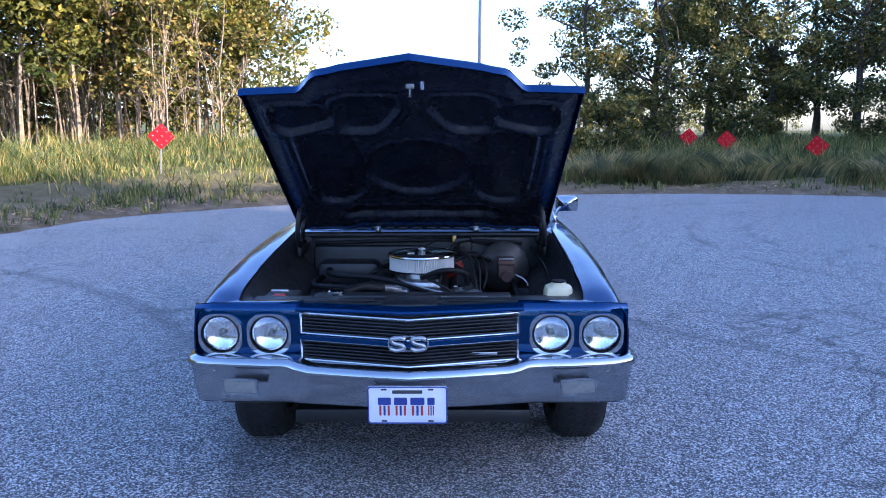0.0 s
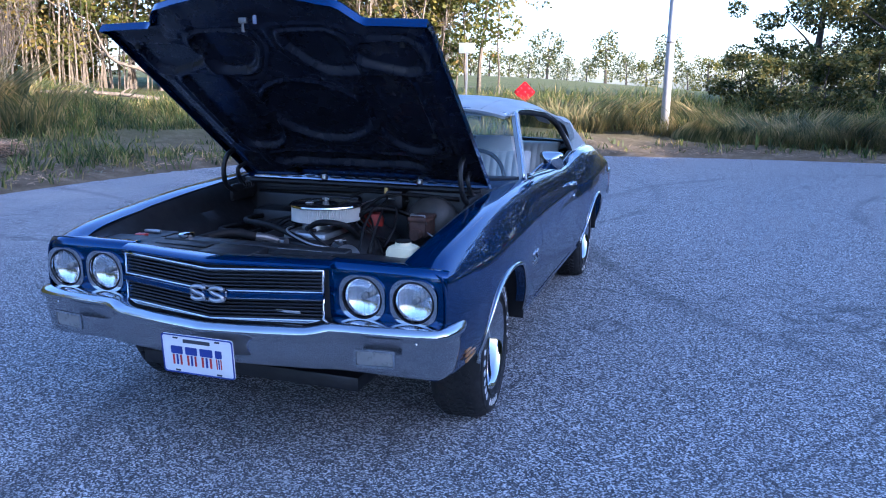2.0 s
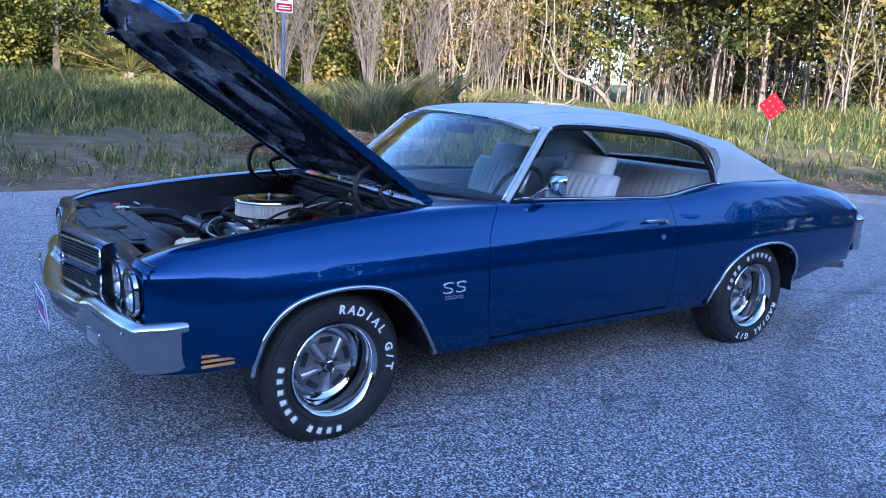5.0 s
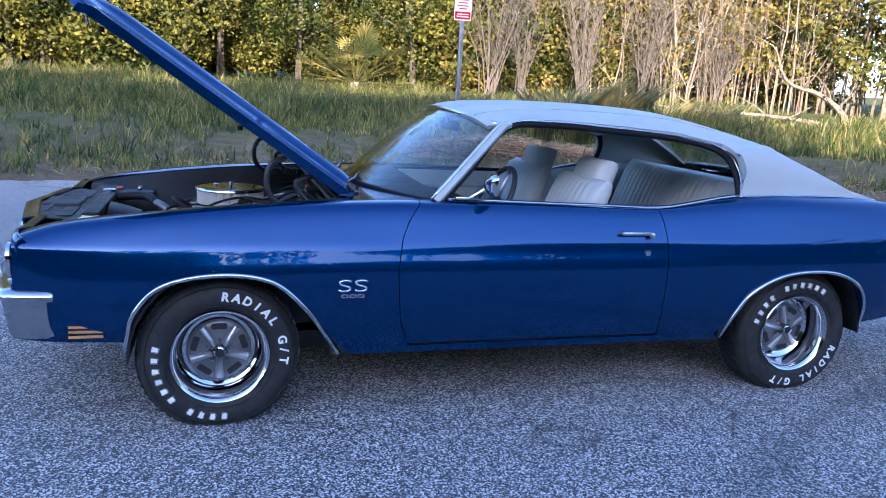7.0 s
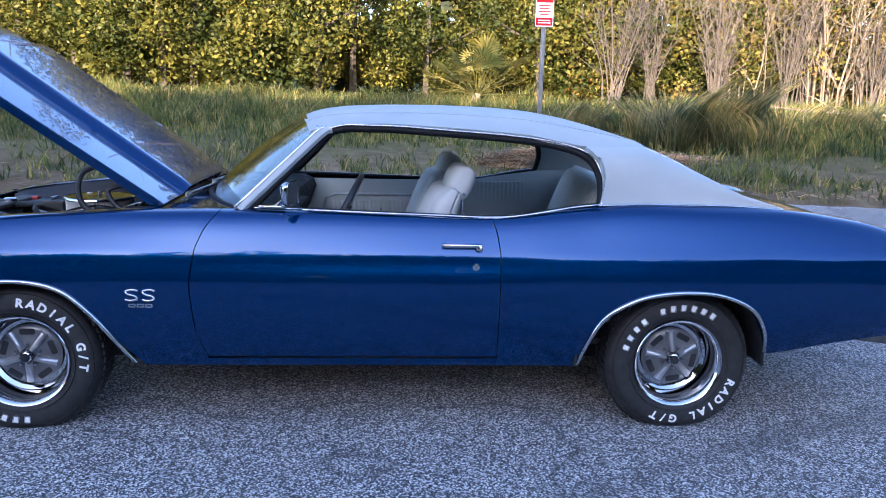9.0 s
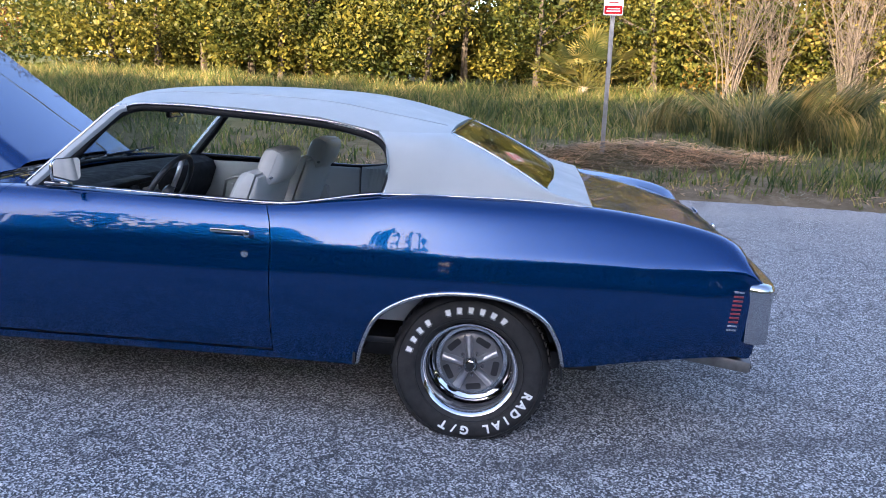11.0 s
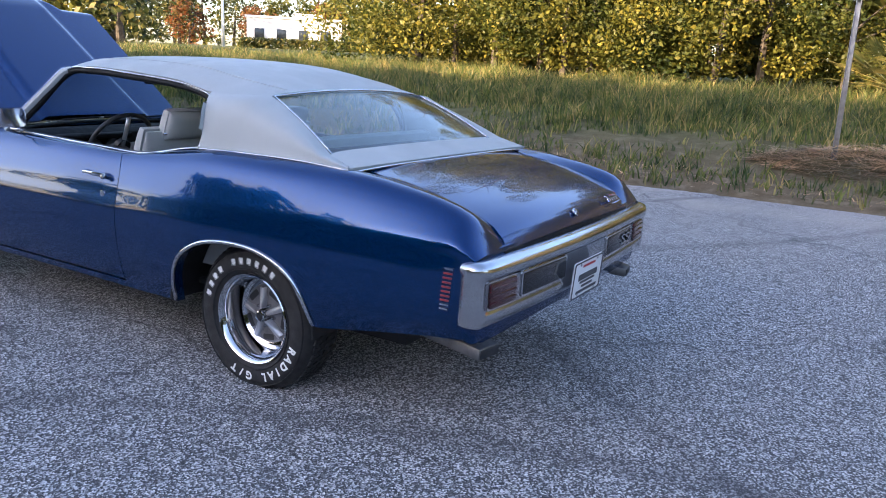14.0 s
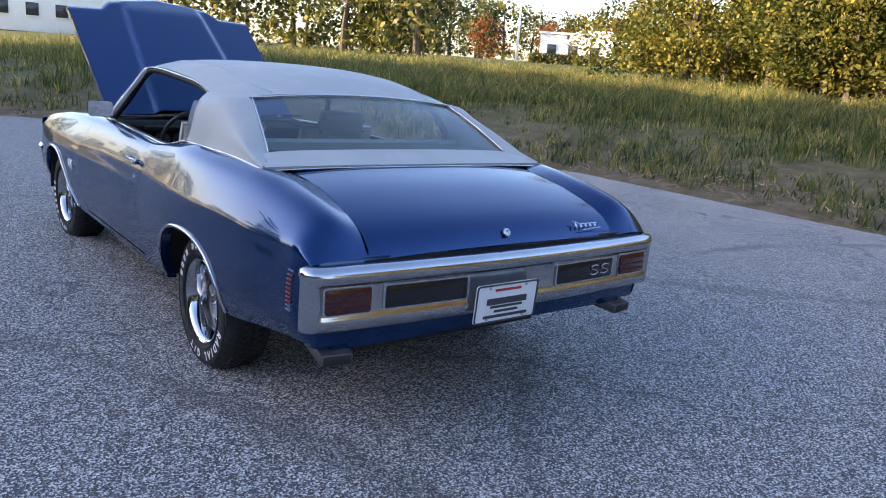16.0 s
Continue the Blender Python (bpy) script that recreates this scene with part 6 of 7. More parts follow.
XS = np.unique(np.concatenate([np.linspace(-1, 1, 61), np.array([-0.66, -0.64, -0.56, -0.545, 0.545, 0.56, 0.64, 0.66])]))
top, low = [], []
for j in range(61):
    v = j / 60
    rt, rl = [], []
    for u in XS:
        x = u * hood_half(1.3 * v)
        l = v * hood_front(u * 0.72)
        rt.append(hood_at(x, l, hood_top(x, l)))
    top.append(rt)
hood = part("hood", shell(np.array(top)[:, ::-1], 0.006), PAINT, CAR, "raised blue hood with a domed centre and black ribbed underside")

RIMLINE = [(u * hood_half(1.3 * v), v * hood_front(u * 0.72)) for u, v in [(-1, k / 30) for k in range(31)] + [(-1 + k / 30, 1) for k in range(1, 60)] + [(1, 1 - k / 30) for k in range(31)]]
part("hood_flange", shell(np.array([[hood_at(x, l, hood_top(x, l) - d) for d in (0.0, 0.004, 0.028, 0.032)] for x, l in RIMLINE]), 0.004), PAINT, hood)


def inside(*d):
    """How far inside all the edges a point lies, with rounded corners."""
    k = 0.030
    return -k * math.log(sum(math.exp(-v / k) for v in d)) + 0.018


def pocket(x, l):
    """Metres inside (positive) or outside the nearest pressed pocket of the inner panel."""
    a = abs(x)
    return max(
        (1 - math.hypot(a / 0.25, (l - 0.665) / 0.235)) * 0.22,
        inside(a - 0.275 - 0.9 * max(0.0, abs(l - 0.66) - 0.05) ** 2, 0.50 + 0.03 * l - a, l - 0.38, 0.96 - l),
        inside(a - 0.085 - 0.55 * max(0.0, 1.14 - l), 0.33 - a, l - 0.99, 1.215 - l),
        inside(a - 0.40 + 0.4 * (1.18 - l), 0.615 - a, l - 1.01 - 0.35 * max(0.0, 0.55 - a), 1.17 - l),
        inside(0.42 - a, l - 0.205, 0.275 - l),
    )


for j in range(181):
    v = j / 180
    rl = []
    for i in range(181):
        u = -1 + i / 90
        x = u * (hood_half(1.3 * v) - 0.012)
        l = 0.012 + v * (hood_front(u * 0.72) - 0.03)
        edge = ease(min((1 - abs(u)) * 9, v * 14, (1 - v) * 12))
        f = pocket(x, l)
        rc = ease(f / 0.018 + 0.4)
        bead = math.exp(-((f + 0.016) / 0.009) ** 2) + 0.6 * math.exp(-((f + 0.050) / 0.010) ** 2)
        rl.append(hood_at(x, l, hood_top(x, l) * 0.4 - 0.008 - (0.020 * (1 - rc) + 0.010 * bead) * edge))
    low.append(rl)
part("hood_inner_panel", shell(np.array(low), 0.002), HOODUNDER, hood, "black pressed inner panel")
latch = part("hood_latch", joined(block(0.036, 0.016, 0.022, 0.004, (0, 0, 0)), tube([(0, 0, 0), (0, -0.006, -0.04)], 0.005, 6), lathe([(-0.028, 0.004), (-0.042, 0.008), (-0.047, 0.0)], 10, "z")), ARGENT, hood, "metal latch striker", pose(*hood_at(0.0, 1.36, -0.055)))
part("hood_safety_catch", block(0.016, 0.010, 0.034, 0.004), PALEBLUE, hood, "", pose(*hood_at(0.05, 1.36, -0.052)))
for s in (1, -1):
    for u, l in ((0.60, 1.20), (0.545, 0.55)):
        part("rubber_bumper", lathe([(-0.01, 0.012), (0.008, 0.012), (0.012, 0.0)], 12, "z"), SEAL, hood, "", pose(*hood_at(s * u, l, -0.05)))
    long_arm = spline([(s * 0.650, 0.33, 0.875), (s * 0.648, 0.235, 0.925), (s * 0.642, 0.205, 1.00), (s * 0.634, 0.225, 1.075), hood_at(s * 0.628, 0.33, -0.035)], 20)
    short_arm = spline([(s * 0.650, 0.46, 0.89), (s * 0.646, 0.37, 0.93), (s * 0.638, 0.33, 1.00), hood_at(s * 0.628, 0.19, -0.035)], 14)
    arm = part("hood_hinge", joined(tube(long_arm, 0.013, 8), tube(short_arm, 0.012, 8), block(0.03, 0.24, 0.09, 0.02, (s * 0.655, 0.40, 0.875))), BAY, CAR, "black curved hood hinge arms with a spring")
    spring = [(s * 0.640 + 0.018 * math.cos(a), 0.36 + 0.012 * a / 3.14, 0.905 + 0.018 * math.sin(a)) for a in np.linspace(0, 26, 90)]
    part("hinge_spring", tube(spring, 0.004, 5), BAY, arm)

# ---- engine bay ----
for s in (1, -1):
    g = np.array([[(s * x, y, z) for x, z in ((0.728 - 0.012, float(np.interp(y, (-0.7, -0.3, 0, 0.4, 0.5), (0.805, 0.868, 0.898, 0.927, 0.932)))), (0.700, float(np.interp(y, (-0.7, -0.3, 0, 0.4, 0.5), (0.79, 0.85, 0.88, 0.905, 0.91)))), (0.672, 0.80), (0.60, 0.70 + 0.06 * math.cos((y - 0.06) * 3)), (0.50, 0.62), (0.46, 0.42))] for y in np.linspace(-0.68, 0.50, 25)])
    part("inner_fender", shell(g if s < 0 else g[:, ::-1], 0.006), BAY, CAR)
    part("fender_flange_seal", tube([(s * 0.722, y, float(np.interp(y, (-0.7, -0.3, 0, 0.4, 0.55), (0.806, 0.872, 0.902, 0.932, 0.942)))) for y in np.linspace(-0.68, 0.55, 16)], 0.006, 6), SEAL, CAR)
fw = part("firewall", joined(block(1.42, 0.03, 0.56, 0.01, (0, 0.515, 0.66)), block(0.62, 0.06, 0.22, 0.02, (-0.30, 0.475, 0.76)), block(0.20, 0.05, 0.12, 0.02, (0.12, 0.48, 0.85)), tube([(-0.66, 0.49, 0.925), (0.66, 0.49, 0.925)], 0.014, 8)), BAY, CAR, "dusty black firewall")
cowl = part("cowl_panel", shell(np.array([[(x, y + 0.22 * (x / 0.75) ** 2 * (y - 0.53) / 0.14, z) for y, z in ((0.53, 0.925), (0.56, 0.938), (0.60, 0.944), (0.67, 0.948))] for x in np.linspace(-0.745, 0.745, 31)]), 0.006), PAINT, CAR)
for k in range(14):
    part("cowl_louvre", block(0.052, 0.020, 0.005, 0.002, (-0.52 + k * 0.08, 0.615, 0.948)), BLACK, cowl)
for s, x in ((1, 0.30), (-1, -0.26)):
    w = part("wiper_arm", tube([(x, 0.59, 0.955), (x - 0.10, 0.66, 0.975), (x - 0.26, 0.71, 0.985)], 0.005, 6), STEEL, CAR, "thin wiper arm lying on the cowl")
    part("wiper_blade", tube([(x - 0.02, 0.655, 0.972), (x - 0.22, 0.70, 0.984), (x - 0.42, 0.725, 0.990)], 0.006, 5), SEAL, w)
    part("wiper_pivot", lathe([(0.94, 0.018), (0.958, 0.016), (0.964, 0.0)], 14, "z"), STEEL, w, "", pose(x, 0.59, 0))

support = part("radiator_support", joined(
    shell(np.array([[(x, grille_y(x) + 0.055 + d, z) for d, z in ((0.0, 0.800), (0.03, 0.806), (0.10, 0.800), (0.16, 0.786), (0.20, 0.75))] for x in np.linspace(-0.45, 0.45, 19)]), 0.006),
    block(1.36, 0.10, 0.03, 0.01, (0, -0.585, 0.785)), block(1.36, 0.02, 0.36, 0.005, (0, -0.62, 0.60)), block(0.22, 0.16, 0.03, 0.008, (0.0, -0.70, 0.800))), BAY, CAR, "black radiator support and top panel")
for s in (1, -1):
    part("support_slot", block(0.17, 0.018, 0.004, 0.001, (s * 0.19, -0.735, 0.8075)), BLACK, support)
    part("support_pocket", block(0.24, 0.06, 0.004, 0.001, (s * 0.27, -0.64, 0.804)), BLACK, support)
part("caution_label", block(0.20, 0.035, 0.002, 0.0, (0.22, -0.565, 0.8025)), STEEL, support, "silver label with worn print")
rad = part("radiator", joined(block(0.80, 0.06, 0.34, 0.01, (0, -0.545, 0.61)), block(0.84, 0.075, 0.04, 0.012, (0, -0.545, 0.79))), BAY, CAR, "black radiator with a bright cap")
part("radiator_cap", lathe([(0.808, 0.034), (0.822, 0.034), (0.827, 0.026), (0.829, 0.0)], 22, "z"), CHROME, rad, "bright radiator cap", pose(-0.33, -0.545, 0))
part("fan_shroud", lathe([(-0.50, 0.24), (-0.42, 0.22), (-0.36, 0.20), (-0.36, 0.21), (-0.42, 0.23), (-0.50, 0.25)], 36, "y"), BAY, CAR, "", pose(0, 0, 0.555))
for k in range(5):
    part("fan_blade", block(0.07, 0.012, 0.16, 0.004, (0, 0, 0.10)), STEEL, CAR, "", pose(0, -0.38, 0.555, 0, k * 72, 0) @ pose(0, 0, 0, 0, 0, 25))
eng = part("engine_block", joined(block(0.46, 0.66, 0.30, 0.03, (0, 0.06, 0.50)), block(0.30, 0.50, 0.10, 0.03, (0, 0.06, 0.70)), block(0.24, 0.12, 0.20, 0.03, (0, -0.28, 0.58))), BAY, CAR, "black engine block")
for s in (1, -1):
    vc = block(0.15, 0.56, 0.09, 0.03, (0, 0, 0))
    part("valve_cover", vc, BLACK, CAR, "black valve cover", pose(s * 0.225, 0.06, 0.70, 0, s * 32, 0))
    part("exhaust_manifold", joined(tube([(s * 0.33, -0.2, 0.60), (s * 0.36, 0.05, 0.57), (s * 0.35, 0.35, 0.50)], 0.035, 10)), RUST, CAR)
    for k in range(4):
        part("spark_lead", tube(spline([(s * 0.06, 0.30, 0.80), (s * (0.20 + 0.02 * k), 0.18 - 0.08 * k, 0.80), (s * 0.34, -0.12 + 0.13 * k, 0.66)], 10), 0.005, 5), SEAL, CAR)
part("intake_manifold", joined(block(0.22, 0.34, 0.05, 0.02, (0, 0.03, 0.755)), lathe([(0.76, 0.075), (0.80, 0.07)], 20, "z")), STEEL, CAR)
part("oil_filler_cap", lathe([(0.74, 0.028), (0.765, 0.028), (0.77, 0.0)], 16, "z"), CHROME, CAR, "", pose(0.20, -0.17, 0.0))
part("thermostat_housing", joined(block(0.06, 0.05, 0.04, 0.012, (-0.07, -0.22, 0.745)), tube([(-0.08, -0.24, 0.755), (-0.12, -0.28, 0.775), (-0.15, -0.30, 0.78)], 0.020, 10)), ARGENT, CAR, "bright thermostat housing")
alt = part("alternator", joined(lathe([(-0.34, 0.03), (-0.33, 0.062), (-0.24, 0.064), (-0.23, 0.03)], 22, "y")), STEEL, CAR, "", pose(0.27, 0, 0.70))
part("pulley", lathe([(-0.40, 0.02), (-0.395, 0.08), (-0.385, 0.07), (-0.375, 0.08), (-0.37, 0.02)], 24, "y"), BLACK, CAR, "", pose(0, 0, 0.55))
part("distributor", lathe([(0.72, 0.03), (0.78, 0.05), (0.82, 0.055), (0.85, 0.04), (0.855, 0.0)], 18, "z"), ENGRED, CAR, "red distributor cap behind the air cleaner", pose(0.17, 0.27, -0.03))
part("fuel_pump", lathe([(0.63, 0.03), (0.68, 0.045), (0.72, 0.045), (0.74, 0.0)], 16, "z"), ENGRED, CAR, "red fitting", pose(0.22, -0.20, -0.01))
# round air cleaner with a pleated element
pleats = []
for k in range(180):
    r = 0.163 if k % 2 else 0.157
    a = 2 * math.pi * k / 180
    pleats.append((r * math.cos(a), r * math.sin(a)))
verts = [(x, y, z) for z in (0.792, 0.858) for x, y in pleats]
faces = [(k, (k + 1) % 180, 180 + (k + 1) % 180, 180 + k) for k in range(180)]
# chrome lid given a black colour in place of the dark hood it reflects
air = part("air_cleaner", lathe([(0.858, 0.170), (0.864, 0.171), (0.869, 0.166), (0.873, 0.140), (0.874, 0.10), (0.872, 0.06), (0.878, 0.03), (0.879, 0.0)], 56, "z"), GLOSSBLACK, CAR, "round air cleaner with a lid coloured black like the hood it mirrors and white pleated element", pose(0.012, 0.065, 0.022))
part("lid_rim", lathe([(0.857, 0.168), (0.862, 0.173), (0.868, 0.171), (0.871, 0.164)], 56, "z"), CHROME, air)
part("filter_element", mesh("pleats", verts, faces, False), PAPER, air, "white pleated paper element")
part("cleaner_base", lathe([(0.786, 0.172), (0.794, 0.172), (0.790, 0.12), (0.775, 0.08)], 48, "z"), CHROME, air)
part("wing_nut", joined(block(0.036, 0.007, 0.010, 0.003, (0, 0, 0.888)), lathe([(0.876, 0.008), (0.894, 0.008)], 10, "z")), STEEL, air)
part("cleaner_decal", block(0.034, 0.024, 0.002, 0.0, (-0.05, -0.07, 0.877)), SIGNWHITE, air)
# brakes
bo = part("brake_booster", lathe([(0.46, 0.06), (0.44, 0.12), (0.40, 0.137), (0.375, 0.138), (0.36, 0.130), (0.345, 0.115), (0.32, 0.085), (0.30, 0.05), (0.295, 0.0)], 40, "y"), BOOSTER, CAR, "round dark brake booster", pose(0.445, 0.0, 0.765))
part("master_cylinder", joined(block(0.085, 0.15, 0.08, 0.012, (0.445, 0.225, 0.775)), block(0.095, 0.16, 0.025, 0.008, (0.445, 0.225, 0.822)), tube([(0.445, 0.30, 0.755), (0.445, 0.11, 0.755)], 0.026, 12)), RUST, CAR, "rusty brown master cylinder")
part("cylinder_bail", tube([(0.40, 0.16, 0.80), (0.41, 0.16, 0.842), (0.48, 0.16, 0.842), (0.49, 0.16, 0.80)], 0.004, 6), STEEL, CAR)
part("booster_check_valve", lathe([(0.30, 0.014), (0.325, 0.016), (0.345, 0.01)], 14, "y"), STEEL, CAR, "", pose(0.365, -0.02, 0.81))
# bottle at the corner
res = part("washer_bottle", joined(block(0.125, 0.115, 0.11, 0.03, (0, 0, 0)), lathe([(0.05, 0.035), (0.065, 0.03)], 16, "z")), RESERVOIR, CAR, "yellowed plastic washer bottle", pose(0.628, -0.50, 0.785))
part("bottle_cap", lathe([(0.058, 0.030), (0.072, 0.030), (0.076, 0.0)], 18, "z"), SEAL, res)
bat = part("battery", block(0.17, 0.24, 0.17, 0.01), BLACK, CAR, "black battery with red terminal", pose(-0.60, -0.46, 0.70))
part("battery_terminal", block(0.05, 0.035, 0.02, 0.006, (0.02, -0.06, 0.093)), ENGRED, bat)
part("battery_clamp", block(0.08, 0.02, 0.012, 0.004, (0.0, 0.04, 0.095)), STEEL, bat)
part("heater_box", joined(block(0.34, 0.16, 0.16, 0.04, (-0.40, 0.40, 0.72))), BAY, CAR)
# hoses and leads
for name, pts, r, mt in (
    ("radiator_hose", ((-0.15, -0.30, 0.78), (-0.24, -0.36, 0.80), (-0.30, -0.46, 0.79), (-0.31, -0.53, 0.78)), 0.022, SEAL),
    ("heater_hose", ((0.05, -0.20, 0.75), (-0.18, -0.10, 0.79), (-0.42, 0.05, 0.78), (-0.50, 0.30, 0.76), (-0.42, 0.44, 0.76)), 0.014, SEAL),
    ("heater_hose", ((-0.10, -0.22, 0.73), (-0.32, -0.18, 0.76), (-0.52, -0.02, 0.74), (-0.54, 0.30, 0.72), (-0.46, 0.45, 0.70)), 0.014, SEAL),
    ("vacuum_hose", ((0.365, 0.30, 0.81), (0.30, 0.22, 0.85), (0.22, 0.12, 0.86), (0.10, 0.10, 0.79)), 0.010, SEAL),
    ("breather_hose", ((0.02, -0.14, 0.80), (0.12, -0.20, 0.845), (0.22, -0.16, 0.83), (0.24, -0.04, 0.75)), 0.013, SEAL),
    ("wire_loom", ((-0.60, 0.49, 0.88), (-0.2, 0.47, 0.895), (0.15, 0.46, 0.90), (0.55, 0.49, 0.88)), 0.011, SEAL),
    ("wire_loom", ((0.15, 0.46, 0.90), (0.20, 0.36, 0.87), (0.14, 0.28, 0.82)), 0.007, SEAL),
    ("brake_line", ((0.49, 0.17, 0.76), (0.55, 0.15, 0.72), (0.57, 0.05, 0.62), (0.55, -0.10, 0.55)), 0.004, STEEL),
    ("wire_loom", ((0.60, 0.45, 0.86), (0.64, 0.10, 0.80), (0.62, -0.30, 0.76), (0.60, -0.52, 0.77)), 0.008, SEAL),
    ("fuel_hose", ((0.20, -0.21, 0.72), (0.12, -0.24, 0.78), (0.06, -0.19, 0.80), (0.05, -0.12, 0.79)), 0.007, SEAL),
    ("vacuum_hose", ((0.05, 0.20, 0.80), (0.16, 0.16, 0.84), (0.24, 0.24, 0.85), (0.30, 0.30, 0.83), (0.36, 0.30, 0.81)), 0.008, SEAL),
    ("vacuum_hose", ((0.10, 0.25, 0.82), (0.20, 0.36, 0.90), (0.32, 0.44, 0.89), (0.40, 0.48, 0.85)), 0.007, SEAL),
    ("vacuum_hose", ((-0.02, 0.24, 0.83), (0.06, 0.36, 0.905), (0.18, 0.44, 0.90)), 0.006, SEAL),
    ("spark_lead", ((0.15, 0.25, 0.84), (0.26, 0.16, 0.86), (0.30, 0.02, 0.82), (0.30, -0.10, 0.70)), 0.006, SEAL),
    ("spark_lead", ((0.15, 0.25, 0.84), (0.24, 0.10, 0.87), (0.27, -0.06, 0.82), (0.29, -0.18, 0.70)), 0.006, SEAL),
    ("spark_lead", ((0.18, 0.28, 0.84), (0.30, 0.24, 0.86), (0.34, 0.12, 0.78), (0.32, 0.05, 0.70)), 0.006, SEAL),
    ("fuel_line", ((0.22, -0.20, 0.73), (0.10, -0.27, 0.76), (-0.06, -0.18, 0.79), (-0.10, -0.05, 0.79)), 0.005, STEEL),
    ("dipstick_tube", ((-0.28, 0.02, 0.62), (-0.30, 0.0, 0.74), (-0.27, -0.06, 0.80)), 0.005, CHROME),
    ("throttle_cable", ((0.05, 0.10, 0.80), (0.15, 0.32, 0.88), (0.28, 0.47, 0.86)), 0.004, STEEL),
):
    part(name, tube(spline(pts, 18), r, 8), mt, CAR)
part("wiper_motor", joined(block(0.10, 0.10, 0.10, 0.02, (0.22, 0.46, 0.87))), BAY, CAR)
part("brass_fitting", joined(block(0.022, 0.022, 0.05, 0.005, (0.175, 0.43, 0.905))), BRASS, CAR, "small brass fitting")

# ---- cabin ----
part("cabin_floor", joined(block(1.50, 1.75, 0.03, 0.01, (0, 1.65, 0.36)), block(0.26, 1.5, 0.16, 0.05, (0, 1.55, 0.43))), BLACK, CAR)
g = []
for x in np.linspace(-0.74, 0.74, 21):
    k = 0.16 * (x / 0.74) ** 2
    g.append([(x, 0.72 + k, 0.935), (x, 0.86 + k * 0.6, 0.952), (x, 0.98 + k * 0.3, 0.950), (x, 1.06 + k * 0.15, 0.925), (x, 1.085 + k * 0.1, 0.88), (x, 1.06, 0.76), (x, 1.00, 0.66), (x, 0.90, 0.60)])
dash = part("dashboard", shell(np.array(g), 0.01), DASHPAD, CAR, "black padded dashboard")
for x in (0.26, 0.38, 0.50):
    gau = part("gauge", lathe([(0.0, 0.052), (0.010, 0.050), (0.004, 0.044), (0.003, 0.0)], 24, "y"), INKDARK, CAR, "round gauge", pose(x, 1.098, 0.845, 0, 0, 0))
part("dash_plate", block(0.16, 0.006, 0.05, 0.004, (0.08, 1.095, 0.84)), STEEL, dash)
part("instrument_hood", joined(block(0.46, 0.10, 0.03, 0.014, (0.38, 1.10, 0.915))), DASHPAD, CAR)
sw = part("steering_wheel", tube([(0.195 * math.cos(a), 0.195 * math.sin(a), 0) for a in np.linspace(0, 2 * math.pi, 49)], 0.013, 10, caps=False), BLACK, CAR, "black three-spoke steering wheel", pose(0.375, 1.33, 0.885, 62, 0, 0))
for a in (90, 210, 330):
    part("wheel_spoke", tube([(0, 0, -0.02), (0.10 * math.cos(radians(a)), 0.10 * math.sin(radians(a)), -0.012), (0.19 * math.cos(radians(a)), 0.19 * math.sin(radians(a)), 0)], 0.012, 8), STEEL, sw)
part("horn_cap", lathe([(-0.03, 0.045), (0.0, 0.045), (0.012, 0.03), (0.014, 0.0)], 24, "z"), BLACK, sw)
part("steering_column", tube([(0.375, 1.30, 0.87), (0.375, 1.02, 0.73)], 0.03, 12), BLACK, CAR)
mir = part("rear_view_mirror", block(0.22, 0.025, 0.055, 0.012), SEAL, CAR, "", pose(0.0, 1.20, 1.245, 8, 0, 8))
part("mirror_glass", block(0.205, 0.003, 0.044, 0.001, (0, 0.0135, 0)), CHROME, mir)
part("mirror_stalk", tube([(0, 1.185, 1.26), (0, 1.17, 1.315)], 0.008, 8), STEEL, CAR)


def cushion(w, d, h, ribs=0, up=False, puff=0.03):
    """A padded block w x d x h standing on z = 0 with sewn pleats on its front or top."""
    n, k = max(41, ribs * 8 + 1), 15
    g = []
    outer = []
    for i in range(n):
        u = -1 + 2 * i / (n - 1)
        row = []
        for j in range(k):
            v = -1 + 2 * j / (k - 1)
            e = (1 - abs(u) ** 6) ** 0.5 * (1 - abs(v) ** 6) ** 0.5
            ripple = 0.011 * abs(math.sin(math.pi * ribs * (u + 1) / 2)) if ribs and abs(u) < 0.82 and abs(v) < 0.86 else 0.0
            row.append((u * w / 2, v * d / 2, h * (0.35 + 0.65 * e) + puff * (1 - u * u) * (1 - v * v) * 0.6 + ripple))
        g.append(row)
    g = np.array(g)
    low = g.copy()
    low[:, :, 2] = 0
    nu, nv = n, k
    verts = np.concatenate([g.reshape(-1, 3), low.reshape(-1, 3)])
    o = nu * nv
    faces = []
    for i in range(nu - 1):
        for j in range(nv - 1):
            a, b, c, dd = i * nv + j, (i + 1) * nv + j, (i + 1) * nv + j + 1, i * nv + j + 1
            faces.append((a, b, c, dd))
            faces.append((o + dd, o + c, o + b, o + a))
    rim = [i * nv for i in range(nu)] + [(nu - 1) * nv + j for j in range(1, nv)] + [i * nv + nv - 1 for i in range(nu - 2, -1, -1)] + [j for j in range(nv - 2, 0, -1)]
    for q in range(len(rim)):
        a, b = rim[q], rim[(q + 1) % len(rim)]
        faces.append((b, a, o + a, o + b))
    return smooth_sharp(mesh("cushion", verts, faces), 60)


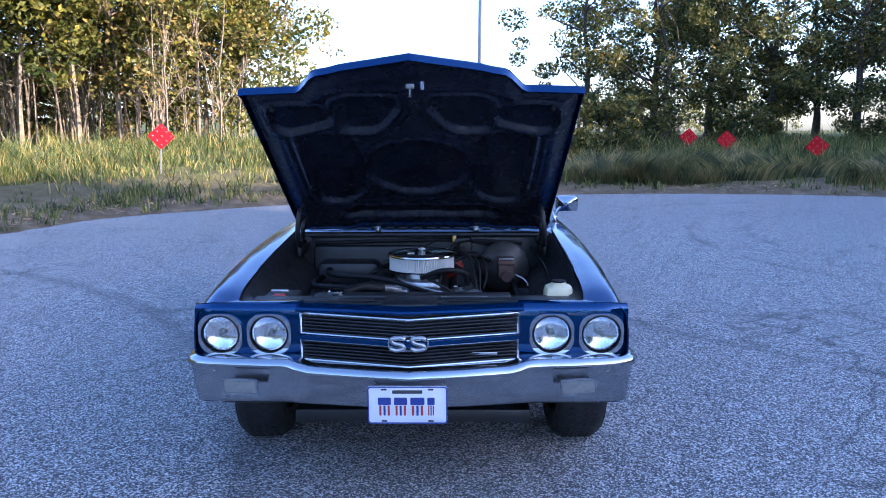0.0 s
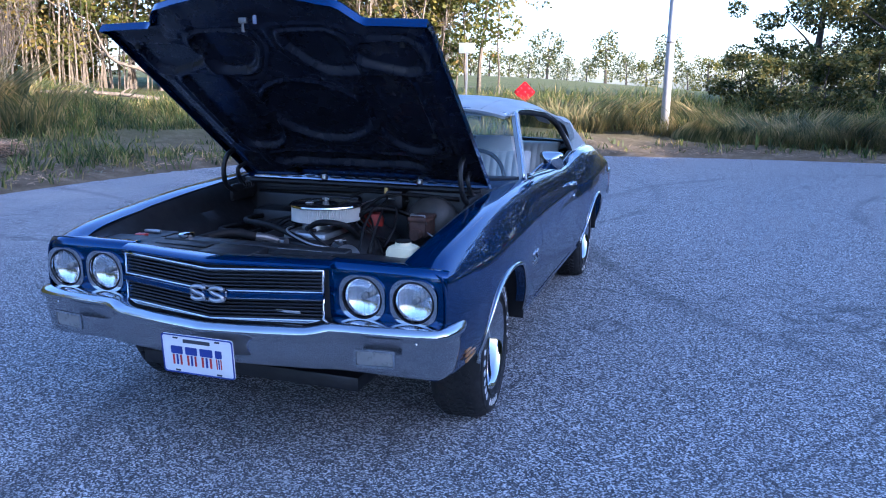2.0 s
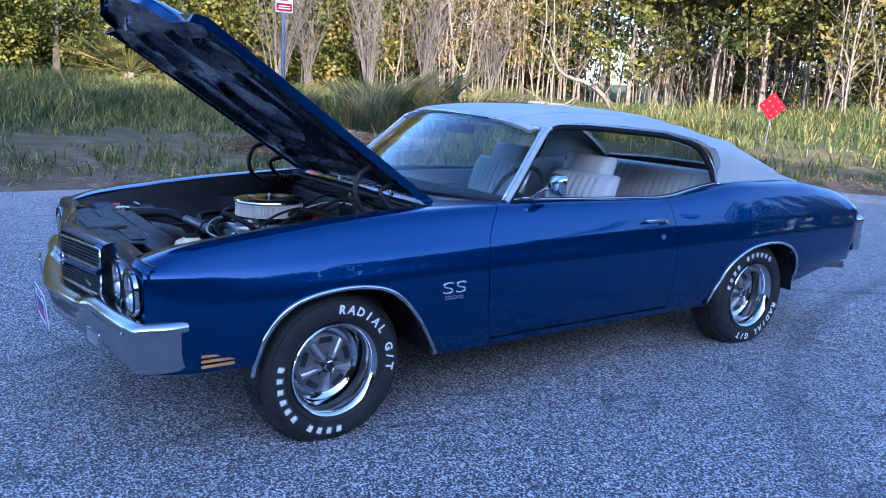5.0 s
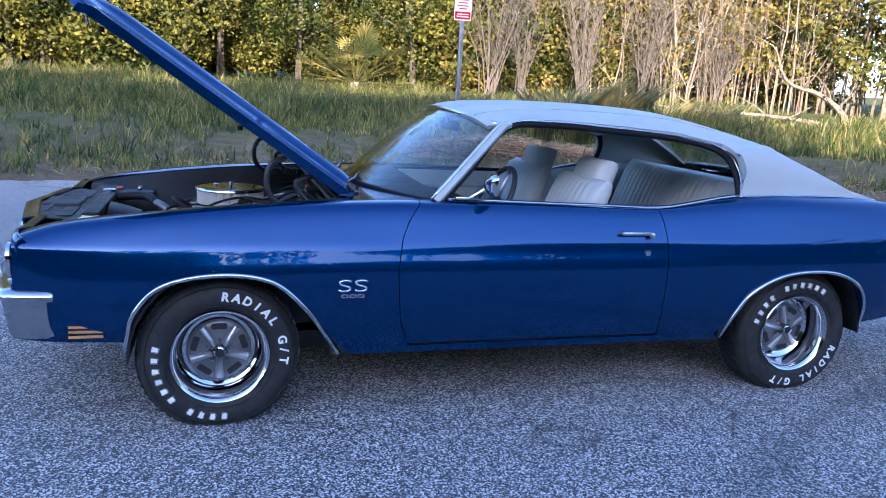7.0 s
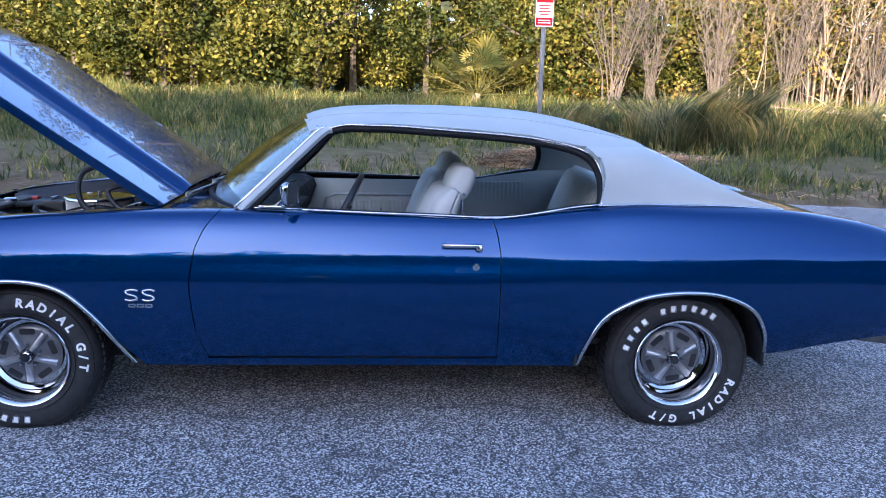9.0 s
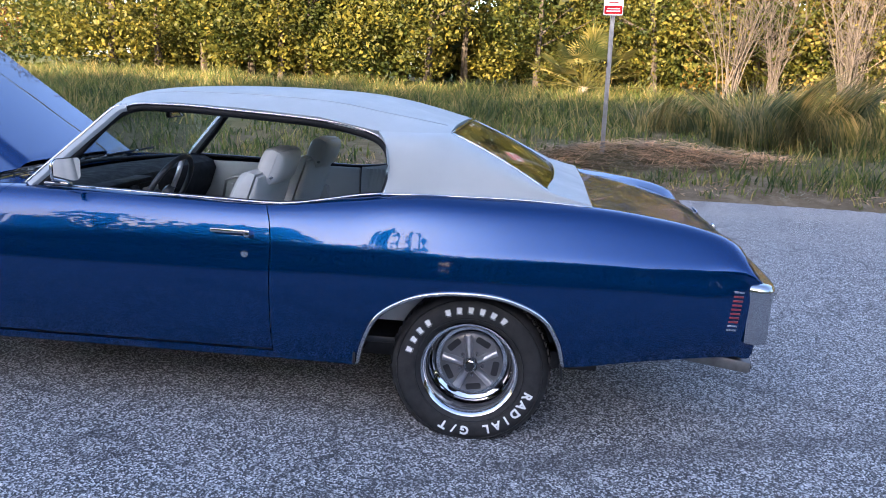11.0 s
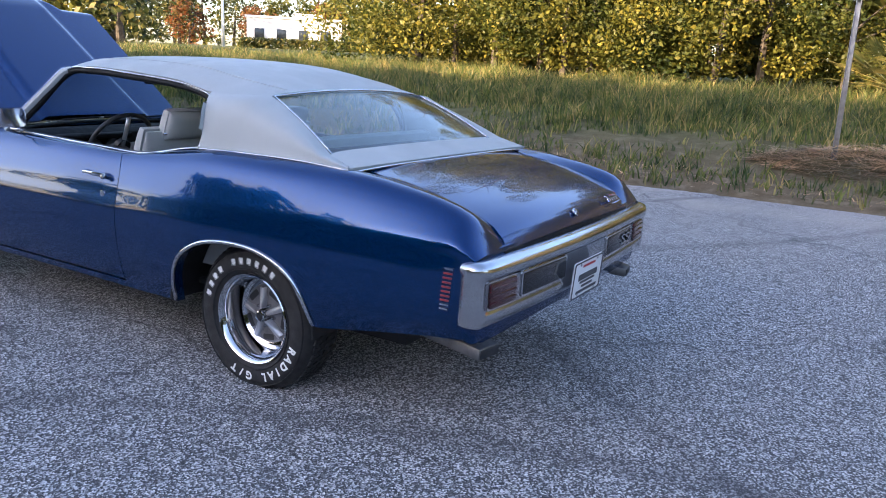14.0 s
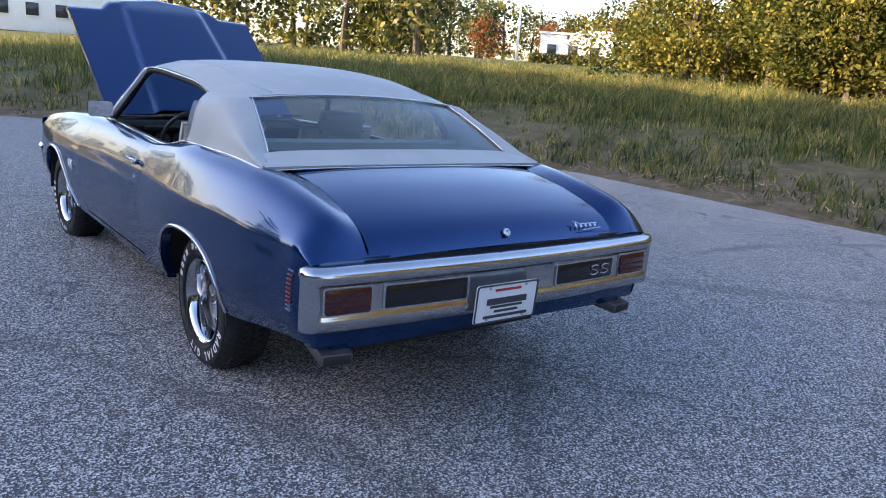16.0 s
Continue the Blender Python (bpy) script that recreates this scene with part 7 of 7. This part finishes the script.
def bucket_seat(x):
    base = part("front_seat", cushion(0.52, 0.52, 0.14, 10), TRIM, CAR, "pearl white pleated bucket seat", pose(x, 1.43, 0.44, -6, 0, 0))
    part("seat_back", cushion(0.50, 0.54, 0.085, 10), TRIM, base, "", pose(0, 0.24, 0.10, 0, 0, 0) @ pose(0, 0, 0, 76, 0, 0) @ pose(0, 0.27, 0.0))
    part("seat_back_shell", cushion(0.48, 0.52, 0.035), TRIM, base, "", pose(0, 0.245, 0.10, 76, 0, 0) @ pose(0, 0.27, 0.0, 180, 0, 0))
    part("head_rest", cushion(0.30, 0.155, 0.07), TRIM, base, "", pose(0, 0.375, 0.60, 74, 0, 0) @ pose(0, 0.055, -0.02))
    part("head_rest_back", cushion(0.29, 0.15, 0.035), TRIM, base, "", pose(0, 0.375, 0.60, 74, 0, 0) @ pose(0, 0.055, -0.02, 180, 0, 0))
    part("chrome_trim", tube([(-0.16, 0.41, 0.605), (0.0, 0.42, 0.612), (0.16, 0.41, 0.605)], 0.006, 6), CHROME, base)


bucket_seat(0.375)
bucket_seat(-0.375)
part("rear_seat_cushion", cushion(1.30, 0.50, 0.15, 26), TRIM, CAR, "pearl white pleated rear bench", pose(0, 2.30, 0.46, -6, 0, 0))
part("rear_seat_back", cushion(1.34, 0.56, 0.12, 26), TRIM, CAR, "", pose(0, 2.555, 0.52, 70, 0, 0) @ pose(0, 0.26, 0))
part("parcel_shelf", block(1.36, 0.46, 0.02, 0.005, (0, 2.90, 0.975)), DASHPAD, CAR)
part("bulkhead", block(1.40, 0.02, 0.50, 0.0, (0, 2.72, 0.72)), BLACK, CAR)
for s in (1, -1):
    card = part("door_card", block(0.035, 1.10, 0.47, 0.012, (s * 0.765, 1.46, 0.685)), TRIM, doors[0 if s > 0 else 1], "pale door card with an embossed ribbed panel")
    for k in range(22):
        part("door_card_rib", block(0.012, 0.017, 0.17, 0.003, (s * 0.742, 1.20 + k * 0.026, 0.70)), TRIM, doors[0 if s > 0 else 1])
    part("door_card_bead", tube([(s * 0.744, y, z) for y, z in ((1.12, 0.61), (1.16, 0.80), (1.22, 0.825), (1.74, 0.825), (1.81, 0.80), (1.84, 0.61))], 0.009, 6), STEEL, doors[0 if s > 0 else 1])
    part("window_crank", tube([(s * 0.742, 1.50, 0.74), (s * 0.730, 1.50, 0.68)], 0.008, 6), CHROME, doors[0 if s > 0 else 1])
    g = np.array([[(s * x, y, z) for x, z in ((0.775, float(np.interp(y, (2.0, 2.12, 2.3, 2.5, 2.75), (0.924, 0.932, 0.962, 0.992, 0.995)))), (0.755, 0.90), (0.745, 0.72), (0.745, 0.45))] for y in np.linspace(2.02, 2.75, 9)])
    part("quarter_trim", shell(g if s < 0 else g[:, ::-1], 0.01), TRIM, CAR)
    for k in range(14):
        part("quarter_trim_rib", block(0.014, 0.017, 0.24, 0.003, (s * 0.746, 2.06 + k * 0.026, 0.80)), TRIM, CAR)
    part("kick_panel", block(0.03, 0.30, 0.52, 0.01, (s * 0.755, 0.78, 0.68)), BLACK, CAR)
    g = np.array([[(s * x, y, z) for x, z in ((0.645, float(np.interp(y, (1.2, 1.5, 1.8, 2.16, 2.42), (1.285, 1.300, 1.300, 1.255, 1.19)))), (0.56, float(np.interp(y, (1.2, 1.5, 1.8, 2.16, 2.42), (1.275, 1.305, 1.308, 1.27, 1.21)))))] for y in np.linspace(1.22, 2.42, 15)])
    part("roof_side_rail", shell(g if s > 0 else g[:, ::-1], 0.006), TRIM, CAR)
part("sun_visor", joined(block(0.42, 0.16, 0.015, 0.006, (0.33, 1.27, 1.285)), block(0.42, 0.16, 0.015, 0.006, (-0.33, 1.27, 1.285))), TRIM, CAR)
